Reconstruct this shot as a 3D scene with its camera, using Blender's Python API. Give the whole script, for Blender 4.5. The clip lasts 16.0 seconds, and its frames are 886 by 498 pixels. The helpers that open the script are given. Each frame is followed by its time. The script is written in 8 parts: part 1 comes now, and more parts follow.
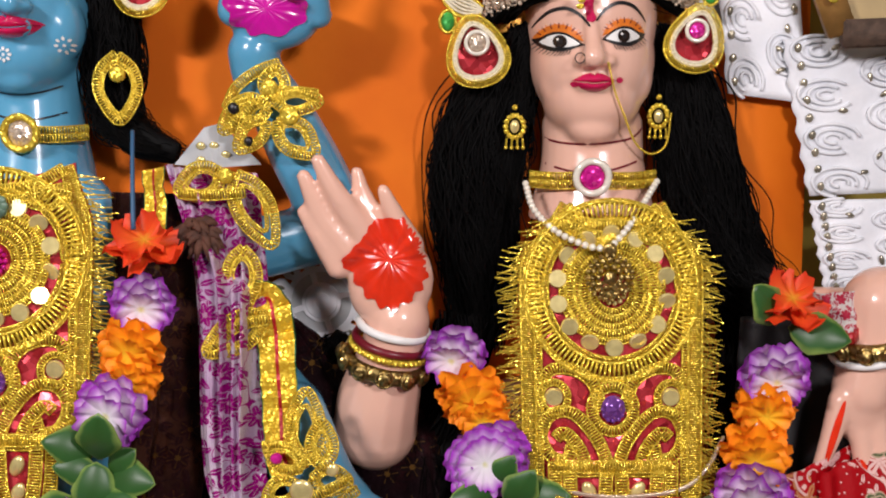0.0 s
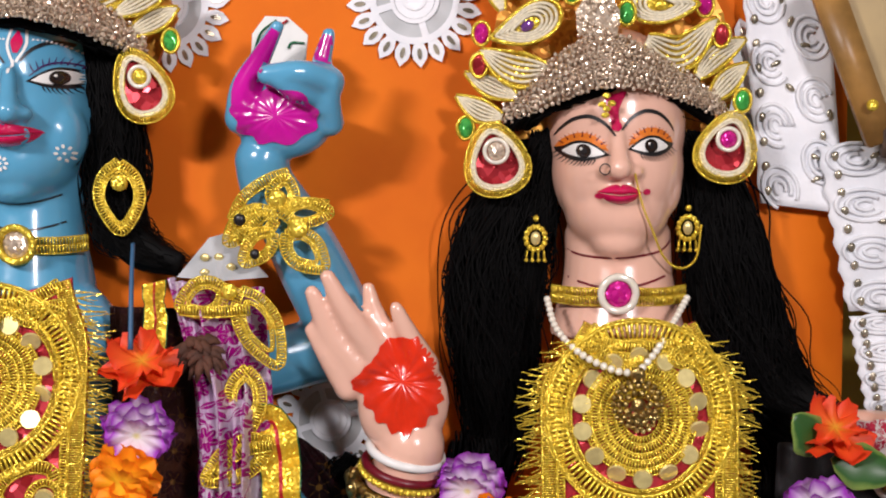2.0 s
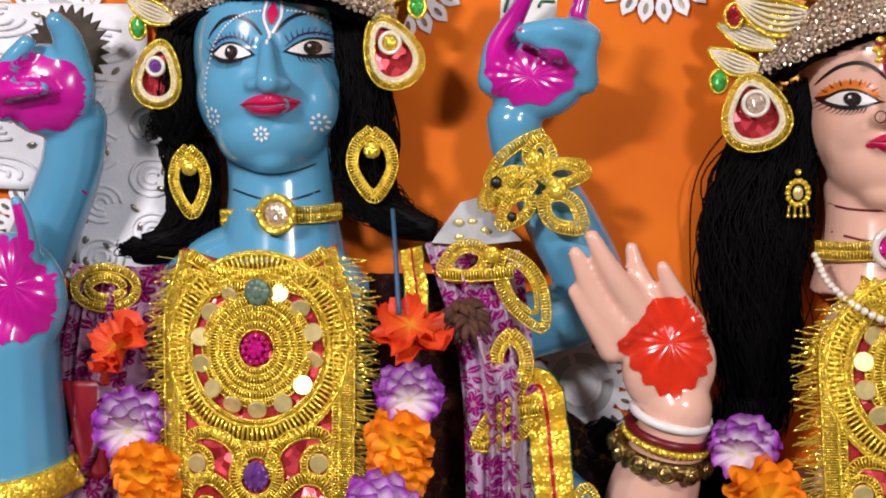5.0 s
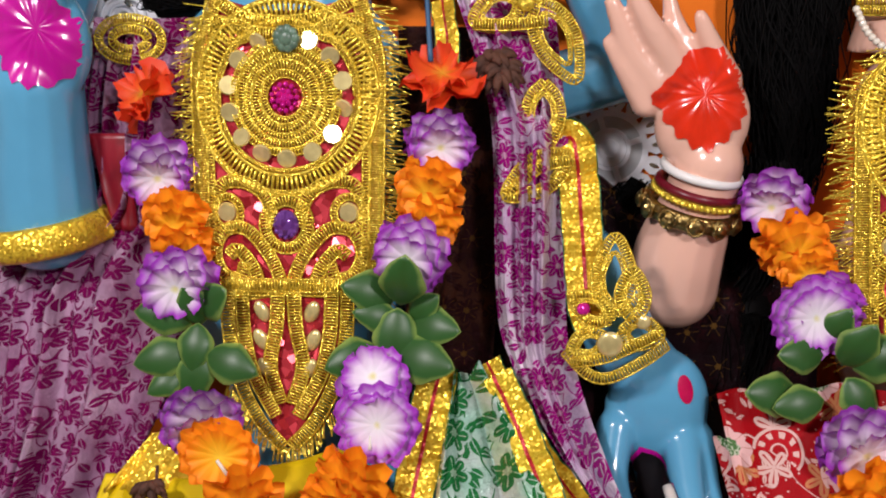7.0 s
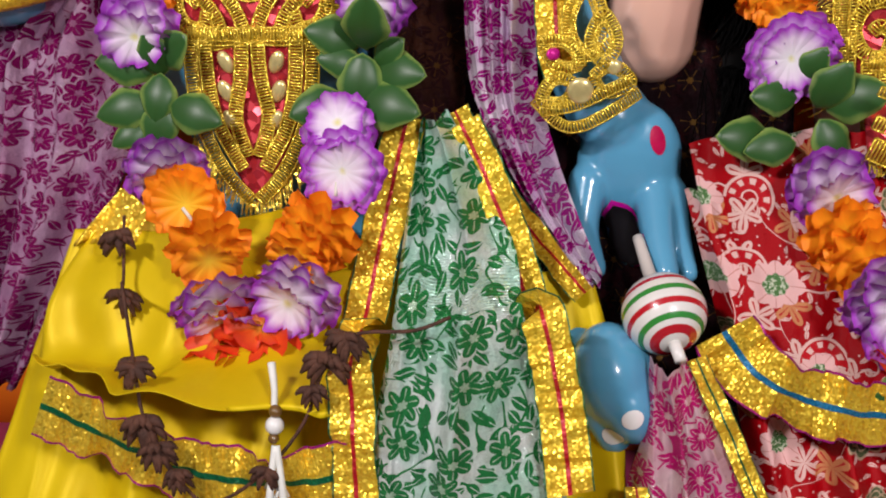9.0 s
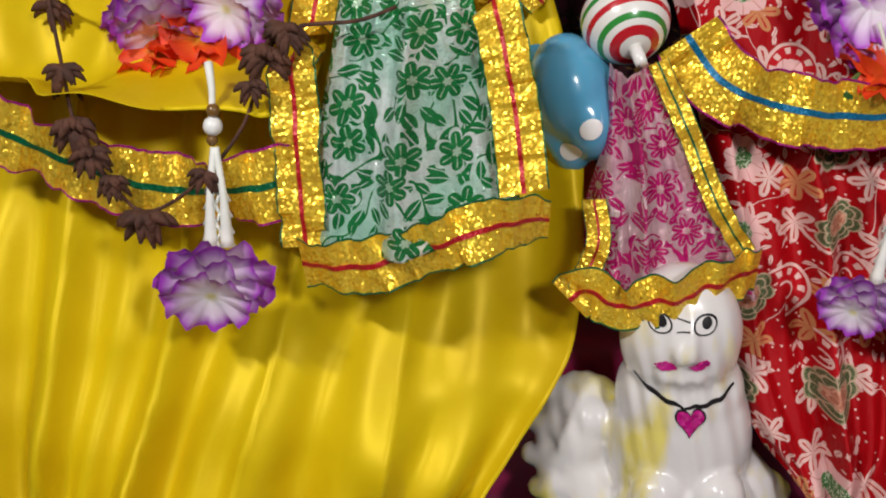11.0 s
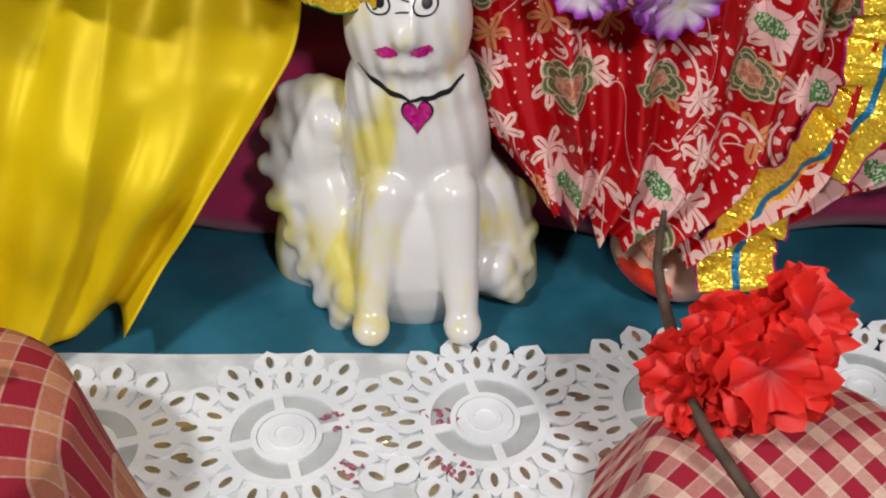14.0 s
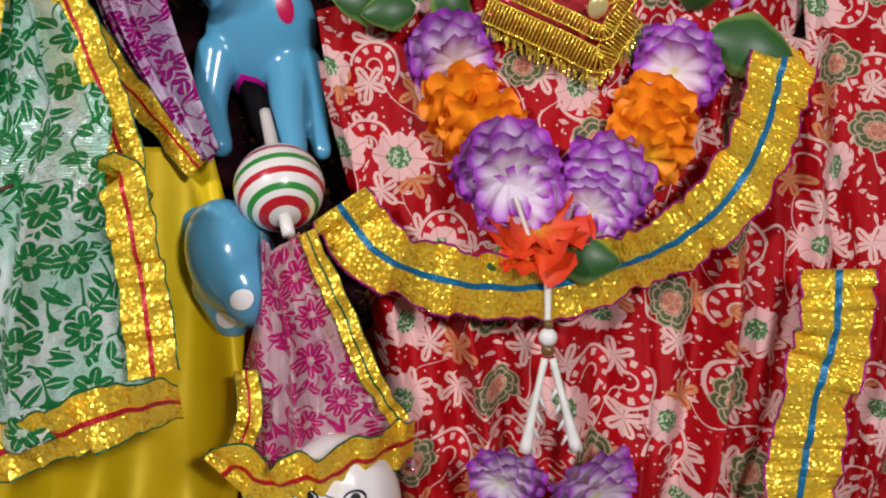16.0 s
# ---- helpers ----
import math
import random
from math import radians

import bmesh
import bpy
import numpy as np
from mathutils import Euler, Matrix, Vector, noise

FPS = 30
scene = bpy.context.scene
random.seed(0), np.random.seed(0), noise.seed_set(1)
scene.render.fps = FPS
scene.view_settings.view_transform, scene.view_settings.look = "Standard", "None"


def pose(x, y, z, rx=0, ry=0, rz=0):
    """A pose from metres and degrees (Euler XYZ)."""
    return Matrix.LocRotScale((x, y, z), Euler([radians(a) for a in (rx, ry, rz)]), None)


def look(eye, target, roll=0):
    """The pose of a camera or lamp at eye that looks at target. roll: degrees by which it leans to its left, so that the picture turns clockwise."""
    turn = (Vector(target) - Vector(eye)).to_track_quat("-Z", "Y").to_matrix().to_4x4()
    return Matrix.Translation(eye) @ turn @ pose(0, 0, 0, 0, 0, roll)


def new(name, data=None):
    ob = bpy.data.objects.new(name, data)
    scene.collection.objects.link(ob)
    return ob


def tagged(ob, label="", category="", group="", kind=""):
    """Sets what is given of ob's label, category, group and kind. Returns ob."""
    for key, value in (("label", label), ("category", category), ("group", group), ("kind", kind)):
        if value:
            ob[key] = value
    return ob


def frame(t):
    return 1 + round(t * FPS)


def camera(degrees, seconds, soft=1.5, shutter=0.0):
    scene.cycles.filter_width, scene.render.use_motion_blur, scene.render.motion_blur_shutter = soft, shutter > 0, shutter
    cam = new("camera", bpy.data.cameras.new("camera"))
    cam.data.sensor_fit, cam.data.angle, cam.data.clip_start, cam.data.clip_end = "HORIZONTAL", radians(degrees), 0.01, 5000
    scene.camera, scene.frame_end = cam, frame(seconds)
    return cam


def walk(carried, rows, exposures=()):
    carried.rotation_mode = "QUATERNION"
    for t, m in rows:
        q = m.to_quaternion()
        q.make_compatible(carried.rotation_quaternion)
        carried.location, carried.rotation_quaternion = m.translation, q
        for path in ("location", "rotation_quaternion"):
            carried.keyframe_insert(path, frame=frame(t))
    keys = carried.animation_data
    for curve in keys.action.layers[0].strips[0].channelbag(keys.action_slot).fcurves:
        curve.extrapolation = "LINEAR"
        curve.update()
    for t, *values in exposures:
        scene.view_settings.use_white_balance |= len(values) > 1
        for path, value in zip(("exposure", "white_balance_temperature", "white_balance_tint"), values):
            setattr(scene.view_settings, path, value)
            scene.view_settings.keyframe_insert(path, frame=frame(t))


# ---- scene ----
cam = camera(43.5, 16.0, soft=2.0)
METRES, EYE, TILT, LEAN, TURN = 1.0, 1.65, -11.0, 0.0, 0.0
ROWS = [
    (0.0, 0.0, 0.0, 0.0, 0.0, 0.0, -0.0),
    (0.5, 0.0017, 0.0231, 0.0169, -0.03, 1.45, -0.46),
    (1.0, -0.0, 0.043, 0.0287, 0.4, 1.88, -0.55),
    (1.5, 0.0031, 0.0501, 0.045, 0.74, 2.83, -0.36),
    (2.0, 0.0022, 0.0624, 0.0494, 0.97, 3.52, -0.36),
    (2.5, -0.0198, 0.0698, 0.0537, 1.27, 3.75, -0.39),
    (3.0, -0.0663, 0.0673, 0.0679, 3.11, 3.82, -0.25),
    (3.2, -0.0738, 0.0683, 0.0662, 3.59, 4.06, -0.28),
    (5.3, -0.1470, 0.0690, 0.0260, 7.18, 1.82, 0.98),
    (5.5, -0.1538, 0.0679, 0.022, 7.05, 0.65, 0.95),
    (6.0, -0.1544, 0.0695, -0.0149, 7.6, -1.84, 1.0),
    (6.5, -0.1586, 0.0726, -0.0411, 7.44, -3.75, 0.44),
    (7.0, -0.1588, 0.0751, -0.0618, 7.31, -4.96, 0.17),
    (7.5, -0.1578, 0.0751, -0.082, 7.37, -5.91, 0.02),
    (8.0, -0.153, 0.0777, -0.1146, 7.37, -7.67, 0.28),
    (8.2, -0.1441, 0.0819, -0.1140, 7.74, -9.32, 0.35),
    (10.3, -0.1167, 0.0838, -0.2569, 7.21, -15.26, 1.02),
    (10.5, -0.1157, 0.0861, -0.2645, 6.95, -16.49, 0.98),
    (11.0, -0.1023, 0.0892, -0.3017, 6.54, -18.76, 0.84),
    (11.5, -0.0825, 0.0928, -0.3334, 5.94, -21.43, 1.02),
    (12.0, -0.0667, 0.0941, -0.3705, 5.42, -23.94, 0.59),
    (12.5, -0.0539, 0.0976, -0.4044, 4.71, -26.23, 0.46),
    (13.0, -0.0414, 0.1043, -0.4245, 3.85, -27.96, 0.34),
    (13.5, -0.011, 0.1109, -0.4344, 2.44, -28.9, -0.36),
    (14.0, 0.0255, 0.1161, -0.4165, 0.88, -28.06, -0.87),
    (14.5, 0.0493, 0.1217, -0.3676, -0.29, -24.2, -0.44),
    (15.0, 0.0511, 0.126, -0.3209, -0.51, -21.4, -0.3),
    (15.5, 0.0564, 0.1304, -0.2871, -0.58, -18.8, -0.46),
    (16.0, 0.0584, 0.138, -0.2324, -0.65, -15.07, -0.68),
]
walk(cam, [(t, pose(0, 0, EYE, TILT, LEAN, TURN) @ pose(METRES * x, METRES * y, METRES * z, 90 + pitch, roll, yaw)) for t, x, y, z, yaw, pitch, roll in ROWS],
     exposures=[(0.0, 0.06, 6380, 18), (8.0, 0.02, 6380, 20), (11.5, -0.02, 6250, 9), (13.5, 0.08, 6200, 7), (16.0, 0.02, 6150, 14)])

# ---------------------------------------------------------------- light
world = bpy.data.worlds.new("room_air")
scene.world = world
world.use_nodes = True
world.node_tree.nodes["Background"].inputs[0].default_value = (1.0, 0.9, 0.78, 1)
world.node_tree.nodes["Background"].inputs[1].default_value = 0.06


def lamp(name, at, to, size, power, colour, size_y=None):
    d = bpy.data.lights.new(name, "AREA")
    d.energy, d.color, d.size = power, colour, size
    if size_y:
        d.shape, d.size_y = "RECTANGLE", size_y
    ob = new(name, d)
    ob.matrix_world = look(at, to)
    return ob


# unseen key lamp at upper left, placed by the way the shadows fall
lamp("key_light", (-0.95, -0.35, 2.45), (-0.1, 1.0, 1.15), 0.30, 25, (1.0, 0.965, 0.92), 0.09)
# fill lamp, added to brighten the table and the lower cloths
lamp("fill_light", (0.75, -0.75, 2.3), (0.0, 0.8, 0.70), 0.24, 25.5, (1.0, 0.96, 0.93), 0.26)

# made-up housings for the two lamps, out of view above and behind the camera
for lname, at, to, size in (("unseen_key_housing", (-0.95, -0.35, 2.45), (-0.1, 1.0, 1.15), (0.50, 0.14, 0.05)), ("unseen_fill_housing", (0.75, -0.75, 2.3), (0.0, 0.8, 0.70), (0.34, 0.34, 0.05))):
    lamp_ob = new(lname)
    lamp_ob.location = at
    tagged(lamp_ob, "made-up lamp housing on a rod, out of view", "lamp")
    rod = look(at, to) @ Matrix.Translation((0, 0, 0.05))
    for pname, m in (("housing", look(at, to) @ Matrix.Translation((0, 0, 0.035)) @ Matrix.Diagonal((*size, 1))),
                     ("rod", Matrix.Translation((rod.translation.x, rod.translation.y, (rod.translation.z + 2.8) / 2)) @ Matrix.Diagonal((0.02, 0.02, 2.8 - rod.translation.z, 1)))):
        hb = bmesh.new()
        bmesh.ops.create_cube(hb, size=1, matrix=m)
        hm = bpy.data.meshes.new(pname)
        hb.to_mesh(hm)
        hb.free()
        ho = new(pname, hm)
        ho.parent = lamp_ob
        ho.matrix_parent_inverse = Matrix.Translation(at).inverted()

# ---------------------------------------------------------------- small helpers
from mathutils.bvhtree import BVHTree
RNG = random.Random(7)


def spline(pts, n):
    """Catmull-Rom through pts (any dimension), n steps a span."""
    p = [np.array(q, float) for q in pts]
    p = [2 * p[0] - p[1]] + p + [2 * p[-1] - p[-2]]
    out = []
    for i in range(1, len(p) - 2):
        for k in range(n):
            u = k / n
            out.append(0.5 * (2 * p[i] + (p[i + 1] - p[i - 1]) * u + (2 * p[i - 1] - 5 * p[i] + 4 * p[i + 1] - p[i + 2]) * u * u
                              + (3 * p[i] - p[i - 1] - 3 * p[i + 1] + p[i + 2]) * u ** 3))
    out.append(p[-2])
    return out


def link(name, bm, mats, parent=None, smooth=True):
    me = bpy.data.meshes.new(name)
    bm.to_mesh(me)
    bm.free()
    for m in (mats if isinstance(mats, (list, tuple)) else [mats]):
        me.materials.append(m)
    if smooth:
        me.polygons.foreach_set("use_smooth", [True] * len(me.polygons))
    ob = new(name, me)
    if parent:
        ob.parent = parent
        ob.matrix_parent_inverse = Matrix.Translation(parent.location).inverted()
    return ob


def part(name, bm, mat, parent, label="", smooth=True):
    ob = link(name, bm, mat, parent, smooth)
    if label:
        ob["label"] = label
    return ob


def thing(name, label, category, group="", at=(0, 0, 0), kind=""):
    ob = new(name)
    ob.location = at
    ob.empty_display_size = 0.02
    return tagged(ob, label, category, group, kind)


def box(bm, c, s, rot=None, bevel=0.0, mi=0):
    r = bmesh.ops.create_cube(bm, size=1)
    m = Matrix.Translation(c) @ (rot.to_4x4() if rot else Matrix()) @ Matrix.Diagonal((*s, 1))
    bmesh.ops.transform(bm, matrix=m, verts=r["verts"])
    fs = {f for v in r["verts"] for f in v.link_faces}
    for f in fs:
        f.material_index = mi
    if bevel:
        bmesh.ops.bevel(bm, geom=list({e for f in fs for e in f.edges}), offset=bevel, segments=2, affect="EDGES")
    return bm


def blob(bm, c, r, rot=(0, 0, 0), seg=20, rings=12, mi=0):
    """An ellipsoid, written straight into bm."""
    m = Matrix.LocRotScale(c, Euler([radians(a) for a in rot]), r if isinstance(r, (tuple, list)) else (r, r, r))
    V = bm.verts.new
    top, bot = V(m @ Vector((0, 0, 1))), V(m @ Vector((0, 0, -1)))
    R = []
    for j in range(1, rings):
        t = math.pi * j / rings
        st, ct = math.sin(t), math.cos(t)
        R.append([V(m @ Vector((st * math.cos(2 * math.pi * k / seg), st * math.sin(2 * math.pi * k / seg), ct))) for k in range(seg)])
    for k in range(seg):
        n = (k + 1) % seg
        fs = [bm.faces.new((top, R[0][k], R[0][n])), bm.faces.new((bot, R[-1][n], R[-1][k]))]
        fs += [bm.faces.new((R[j][k], R[j + 1][k], R[j + 1][n], R[j][n])) for j in range(rings - 2)]
        if mi:
            for f in fs:
                f.material_index = mi
    return bm


def tube(bm, pts, radii, seg=14, n=6, flat=1.0, up=(0, -1, 0), caps=True, mi=0, closed=False):
    """A round (or flattened) limb along pts; flat scales its thickness along `up`."""
    if not isinstance(radii, (list, tuple)):
        radii = [radii] * len(pts)
    path = spline([(*p, r) for p, r in zip(pts, radii)], n) if n > 1 else [np.array((*p, r), float) for p, r in zip(pts, radii)]
    if closed:
        path = path[:-1]
    rings, L = [], len(path)
    for i, q in enumerate(path):
        a, b = (path[(i - 1) % L], path[(i + 1) % L]) if closed else (path[max(i - 1, 0)], path[min(i + 1, L - 1)])
        d = Vector(b[:3] - a[:3])
        d = d.normalized() if d.length > 1e-9 else Vector((0, 0, 1))
        u = Vector(up) - d * Vector(up).dot(d)
        if u.length < 1e-3:
            u = d.orthogonal()
        u.normalize()
        s = d.cross(u)
        c = Vector(q[:3])
        rings.append([bm.verts.new(c + (s * math.cos(k * 2 * math.pi / seg) + u * flat * math.sin(k * 2 * math.pi / seg)) * q[3]) for k in range(seg)])
    for i in range(L if closed else L - 1):
        A, B = rings[i], rings[(i + 1) % L]
        for k in range(seg):
            f = bm.faces.new((A[k], A[(k + 1) % seg], B[(k + 1) % seg], B[k]))
            f.material_index = mi
    if caps and not closed:
        for R in (rings[0][::-1], rings[-1]):
            bm.faces.new(R).material_index = mi
    return bm


def limb(bm, pts, radii, **k):
    tube(bm, pts, radii, **k)
    rr = radii if isinstance(radii, (list, tuple)) else [radii] * len(pts)
    blob(bm, pts[0], rr[0])
    blob(bm, pts[-1], rr[-1])
    return bm


def braid(bm, pts, w=0.006, pitch=0.0028, h=0.0022, n=10, up=(0, -1, 0), closed=False, rim=True, mi=0):
    """A flat metallic braid: crosswise ribs between two thin cords."""
    path = spline(pts + ([pts[0]] if closed else []), n)
    dist, last = 0.0, None
    samples, acc = [], 0.0
    for a, b in zip(path[:-1], path[1:]):
        d = Vector(b - a)
        L = d.length
        while acc <= L and L > 0:
            samples.append((Vector(a) + d * (acc / L), d / L))
            acc += pitch
        acc -= L
    U = Vector(up)
    left, right = [], []
    for c, d in samples:
        u = (U - d * U.dot(d)).normalized()
        s = d.cross(u)
        left.append(c + s * w / 2 + u * h * 0.3)
        right.append(c - s * w / 2 + u * h * 0.3)
        e = d * pitch * 0.42
        k = h * RNG.uniform(0.7, 1.2)
        v = [bm.verts.new(p) for p in (c + s * w / 2 - e, c + s * w / 2 + e, c - s * w / 2 + e, c - s * w / 2 - e,
                                       c + s * w * 0.42 + u * k, c - s * w * 0.42 + u * k)]
        for f in ((0, 4, 5, 3), (1, 2, 5, 4), (0, 1, 4), (3, 5, 2), (0, 3, 2, 1)):
            bm.faces.new([v[i] for i in f]).material_index = mi
    if rim and len(left) > 3:
        st = max(1, len(left) // 60)
        for side in (left, right):
            q = side[::st]
            tube(bm, q, h * 0.42, seg=5, n=1, up=up, mi=mi)
    return bm


def ring(c, r, n=24, rx=None, rz=None, a0=0, a1=360, tilt=0.0):
    """Points on a circle facing -y; tilt leans its top back."""
    rx, rz = rx or r, rz or r
    out = []
    for k in range(n):
        a = radians(a0 + (a1 - a0) * k / (n if a1 - a0 == 360 else n - 1))
        out.append((c[0] + rx * math.cos(a), c[1] + rz * math.sin(a) * tilt, c[2] + rz * math.sin(a)))
    return out


def sheet(bm, fn, nu, nv, thick=0.0, mi=0, flip=False):
    """A grid surface fn(u, v) with uv 0..1, and a back at `thick` behind it."""
    uv = bm.loops.layers.uv.verify()
    def grid(off):
        return [[bm.verts.new(Vector(fn(i / nu, j / nv)) + Vector((0, off, 0))) for j in range(nv + 1)] for i in range(nu + 1)]
    G = grid(0)
    def face(vs, us):
        f = bm.faces.new(vs)
        f.material_index = mi
        for l, q in zip(f.loops, us):
            l[uv].uv = q
    for i in range(nu):
        for j in range(nv):
            q = [(i, j), (i + 1, j), (i + 1, j + 1), (i, j + 1)]
            face([G[a][b] for a, b in q], [(a / nu, b / nv) for a, b in q])
    if thick:
        B = grid(thick)
        for i in range(nu):
            for j in range(nv):
                q = [(i, j), (i, j + 1), (i + 1, j + 1), (i + 1, j)]
                face([B[a][b] for a, b in q], [(a / nu, b / nv) for a, b in q])
        edge = [(i, 0) for i in range(nu)] + [(nu, j) for j in range(nv)] + [(i, nv) for i in range(nu, 0, -1)] + [(0, j) for j in range(nv, 0, -1)]
        for (a, b), (c, d) in zip(edge, edge[1:] + edge[:1]):
            face([G[a][b], B[a][b], B[c][d], G[c][d]], [(a / nu, b / nv), (a / nu, b / nv), (c / nu, d / nv), (c / nu, d / nv)])
    bmesh.ops.recalc_face_normals(bm, faces=bm.faces[:]) if thick else None
    return bm


def fused(bm, voxel=0.003, smooth=6):
    """The pieces of bm melted into one skin; gives a new bmesh."""
    me = bpy.data.meshes.new("melt")
    bm.to_mesh(me)
    bm.free()
    ob = new("melt", me)
    r = ob.modifiers.new("r", "REMESH")
    r.mode, r.voxel_size = "VOXEL", voxel
    s = ob.modifiers.new("s", "SMOOTH")
    s.factor, s.iterations = 0.5, smooth
    got = bpy.data.meshes.new_from_object(ob.evaluated_get(bpy.context.evaluated_depsgraph_get()))
    out = bmesh.new()
    out.from_mesh(got)
    bpy.data.objects.remove(ob)
    bpy.data.meshes.remove(me)
    bpy.data.meshes.remove(got)
    return out


def paint(bm, tree, outline, mi, lift=0.0008, rings=5, bulge=0.0, way=(0, 1, 0), ybase=0.6, ridge=0.0, count=15):
    """A coat of paint on the front of a body: a closed outline of (x, z), laid on the skin."""
    o = [np.array(q, float) for q in outline]
    c = sum(o) / len(o)
    rows = []
    for k in range(rings + 1):
        f = k / rings
        row = []
        for i, q in enumerate(o if k else [c]):
            x, z = c + (q - c) * f
            hit = tree.ray_cast(Vector((x, ybase, z)), Vector(way))[0]
            row.append((x, hit.y if hit else None, z, lift + bulge * (1 - f * f) + ridge * f * (1 - 0.7 * f) * (1 + math.sin(2 * math.pi * count * i / len(o) + 2 * math.sin(9 * i / len(o))))))
        rows.append(row)
    ys = [p[1] for r in rows for p in r if p[1] is not None]
    if not ys:
        return
    mid = sorted(ys)[len(ys) // 2]
    V = [[bm.verts.new((x, y - l, z)) if y is not None and abs(y - mid) < 0.05 else None for x, y, z, l in r] for r in rows]
    n = len(o)
    for k in range(1, rings + 1):
        for i in range(n):
            j = (i + 1) % n
            vs = (V[0][0], V[1][i], V[1][j]) if k == 1 else (V[k - 1][i], V[k][i], V[k][j], V[k - 1][j])
            if None in vs:
                continue
            f = bm.faces.new(vs)
            f.material_index = mi
            f.smooth = True


def oval(c, rx, rz, n=24, rot=0.0, lens=0.0):
    out = []
    for k in range(n):
        a = 2 * math.pi * k / n
        x, z = rx * math.cos(a), rz * math.sin(a) * (1 - lens * math.cos(a) ** 2)
        ca, sa = math.cos(radians(rot)), math.sin(radians(rot))
        out.append((c[0] + x * ca - z * sa, c[1] + x * sa + z * ca))
    return out


def stroke(pts, widths, n=6):
    """A closed outline round a brush stroke through (x, z) points."""
    p = spline([(*q, w) for q, w in zip(pts, widths)], n)
    a, b = [], []
    for i, q in enumerate(p):
        d = p[min(i + 1, len(p) - 1)][:2] - p[max(i - 1, 0)][:2]
        d = d / (np.linalg.norm(d) + 1e-9)
        s = np.array((-d[1], d[0])) * q[2]
        a.append(tuple(q[:2] + s))
        b.append(tuple(q[:2] - s))
    return a + b[::-1]


def paint_strip(bm, tree, pts, widths, mi, lift=0.001, n=6, cols=1):
    """A painted line or band that follows the skin."""
    o = stroke(pts, widths, n)
    h = len(o) // 2
    L, R = o[:h], o[h:][::-1]
    row = []
    for l, r in zip(L, R):
        line = []
        for k in range(cols + 1):
            x, z = (l[i] + (r[i] - l[i]) * k / cols for i in (0, 1))
            hit = tree.ray_cast(Vector((x, 0.6, z)), Vector((0, 1, 0)))[0]
            line.append(bm.verts.new((x, hit.y - lift, z)) if hit else None)
        row.append(line)
    for a, b in zip(row[:-1], row[1:]):
        for k in range(cols):
            vs = (a[k], a[k + 1], b[k + 1], b[k])
            if None not in vs and max(v.co.y for v in vs) - min(v.co.y for v in vs) < 0.02:
                f = bm.faces.new(vs)
                f.material_index = mi
                f.smooth = True


# ---------------------------------------------------------------- materials
def mat(name, base, rough=0.5, metal=0.0, var=0.0, scale=30.0, bump=0.0, bscale=200.0, coat=0.0, two=None, spec=0.5, sheen=0.0, trans=0.0):
    m = bpy.data.materials.new(name)
    m.use_nodes = True
    N, Lk = m.node_tree.nodes, m.node_tree.links
    b = N["Principled BSDF"]
    b.inputs["Base Color"].default_value = (*base, 1)
    b.inputs["Roughness"].default_value = rough
    b.inputs["Metallic"].default_value = metal
    b.inputs["Coat Weight"].default_value = coat
    b.inputs["Coat Roughness"].default_value = 0.08
    b.inputs["Specular IOR Level"].default_value = spec
    b.inputs["Sheen Weight"].default_value = sheen
    b.inputs["Transmission Weight"].default_value = trans
    tc = N.new("ShaderNodeTexCoord")
    if var:
        nz = N.new("ShaderNodeTexNoise")
        nz.inputs["Scale"].default_value = scale
        nz.inputs["Detail"].default_value = 6
        Lk.new(tc.outputs["Object"], nz.inputs["Vector"])
        r = N.new("ShaderNodeValToRGB")
        d = two or tuple(c * (1 - var) for c in base)
        r.color_ramp.elements[0].color, r.color_ramp.elements[1].color = (*d, 1), (*base, 1)
        r.color_ramp.elements[0].position, r.color_ramp.elements[1].position = 0.38, 0.62
        Lk.new(nz.outputs["Fac"], r.inputs["Fac"])
        Lk.new(r.outputs["Color"], b.inputs["Base Color"])
    if bump:
        n2 = N.new("ShaderNodeTexNoise")
        n2.inputs["Scale"].default_value = bscale
        n2.inputs["Detail"].default_value = 4
        Lk.new(tc.outputs["Object"], n2.inputs["Vector"])
        bp = N.new("ShaderNodeBump")
        bp.inputs["Strength"].default_value = bump
        bp.inputs["Distance"].default_value = 0.002
        Lk.new(n2.outputs["Fac"], bp.inputs["Height"])
        Lk.new(bp.outputs["Normal"], b.inputs["Normal"])
    return m


def math_node(nt, op, a, b=None):
    n = nt.nodes.new("ShaderNodeMath")
    n.operation = op
    for i, v in enumerate((a, b)):
        if v is None:
            continue
        if isinstance(v, (int, float)):
            n.inputs[i].default_value = v
        else:
            nt.links.new(v, n.inputs[i])
    return n.outputs[0]


def mix_rgb(nt, f, a, b):
    n = nt.nodes.new("ShaderNodeMix")
    n.data_type = "RGBA"
    for k, v in ((0, f), (6, a), (7, b)):
        if isinstance(v, tuple):
            n.inputs[k].default_value = (*v, 1)
        elif isinstance(v, (int, float)):
            n.inputs[k].default_value = v
        else:
            nt.links.new(v, n.inputs[k])
    return n.outputs[2]


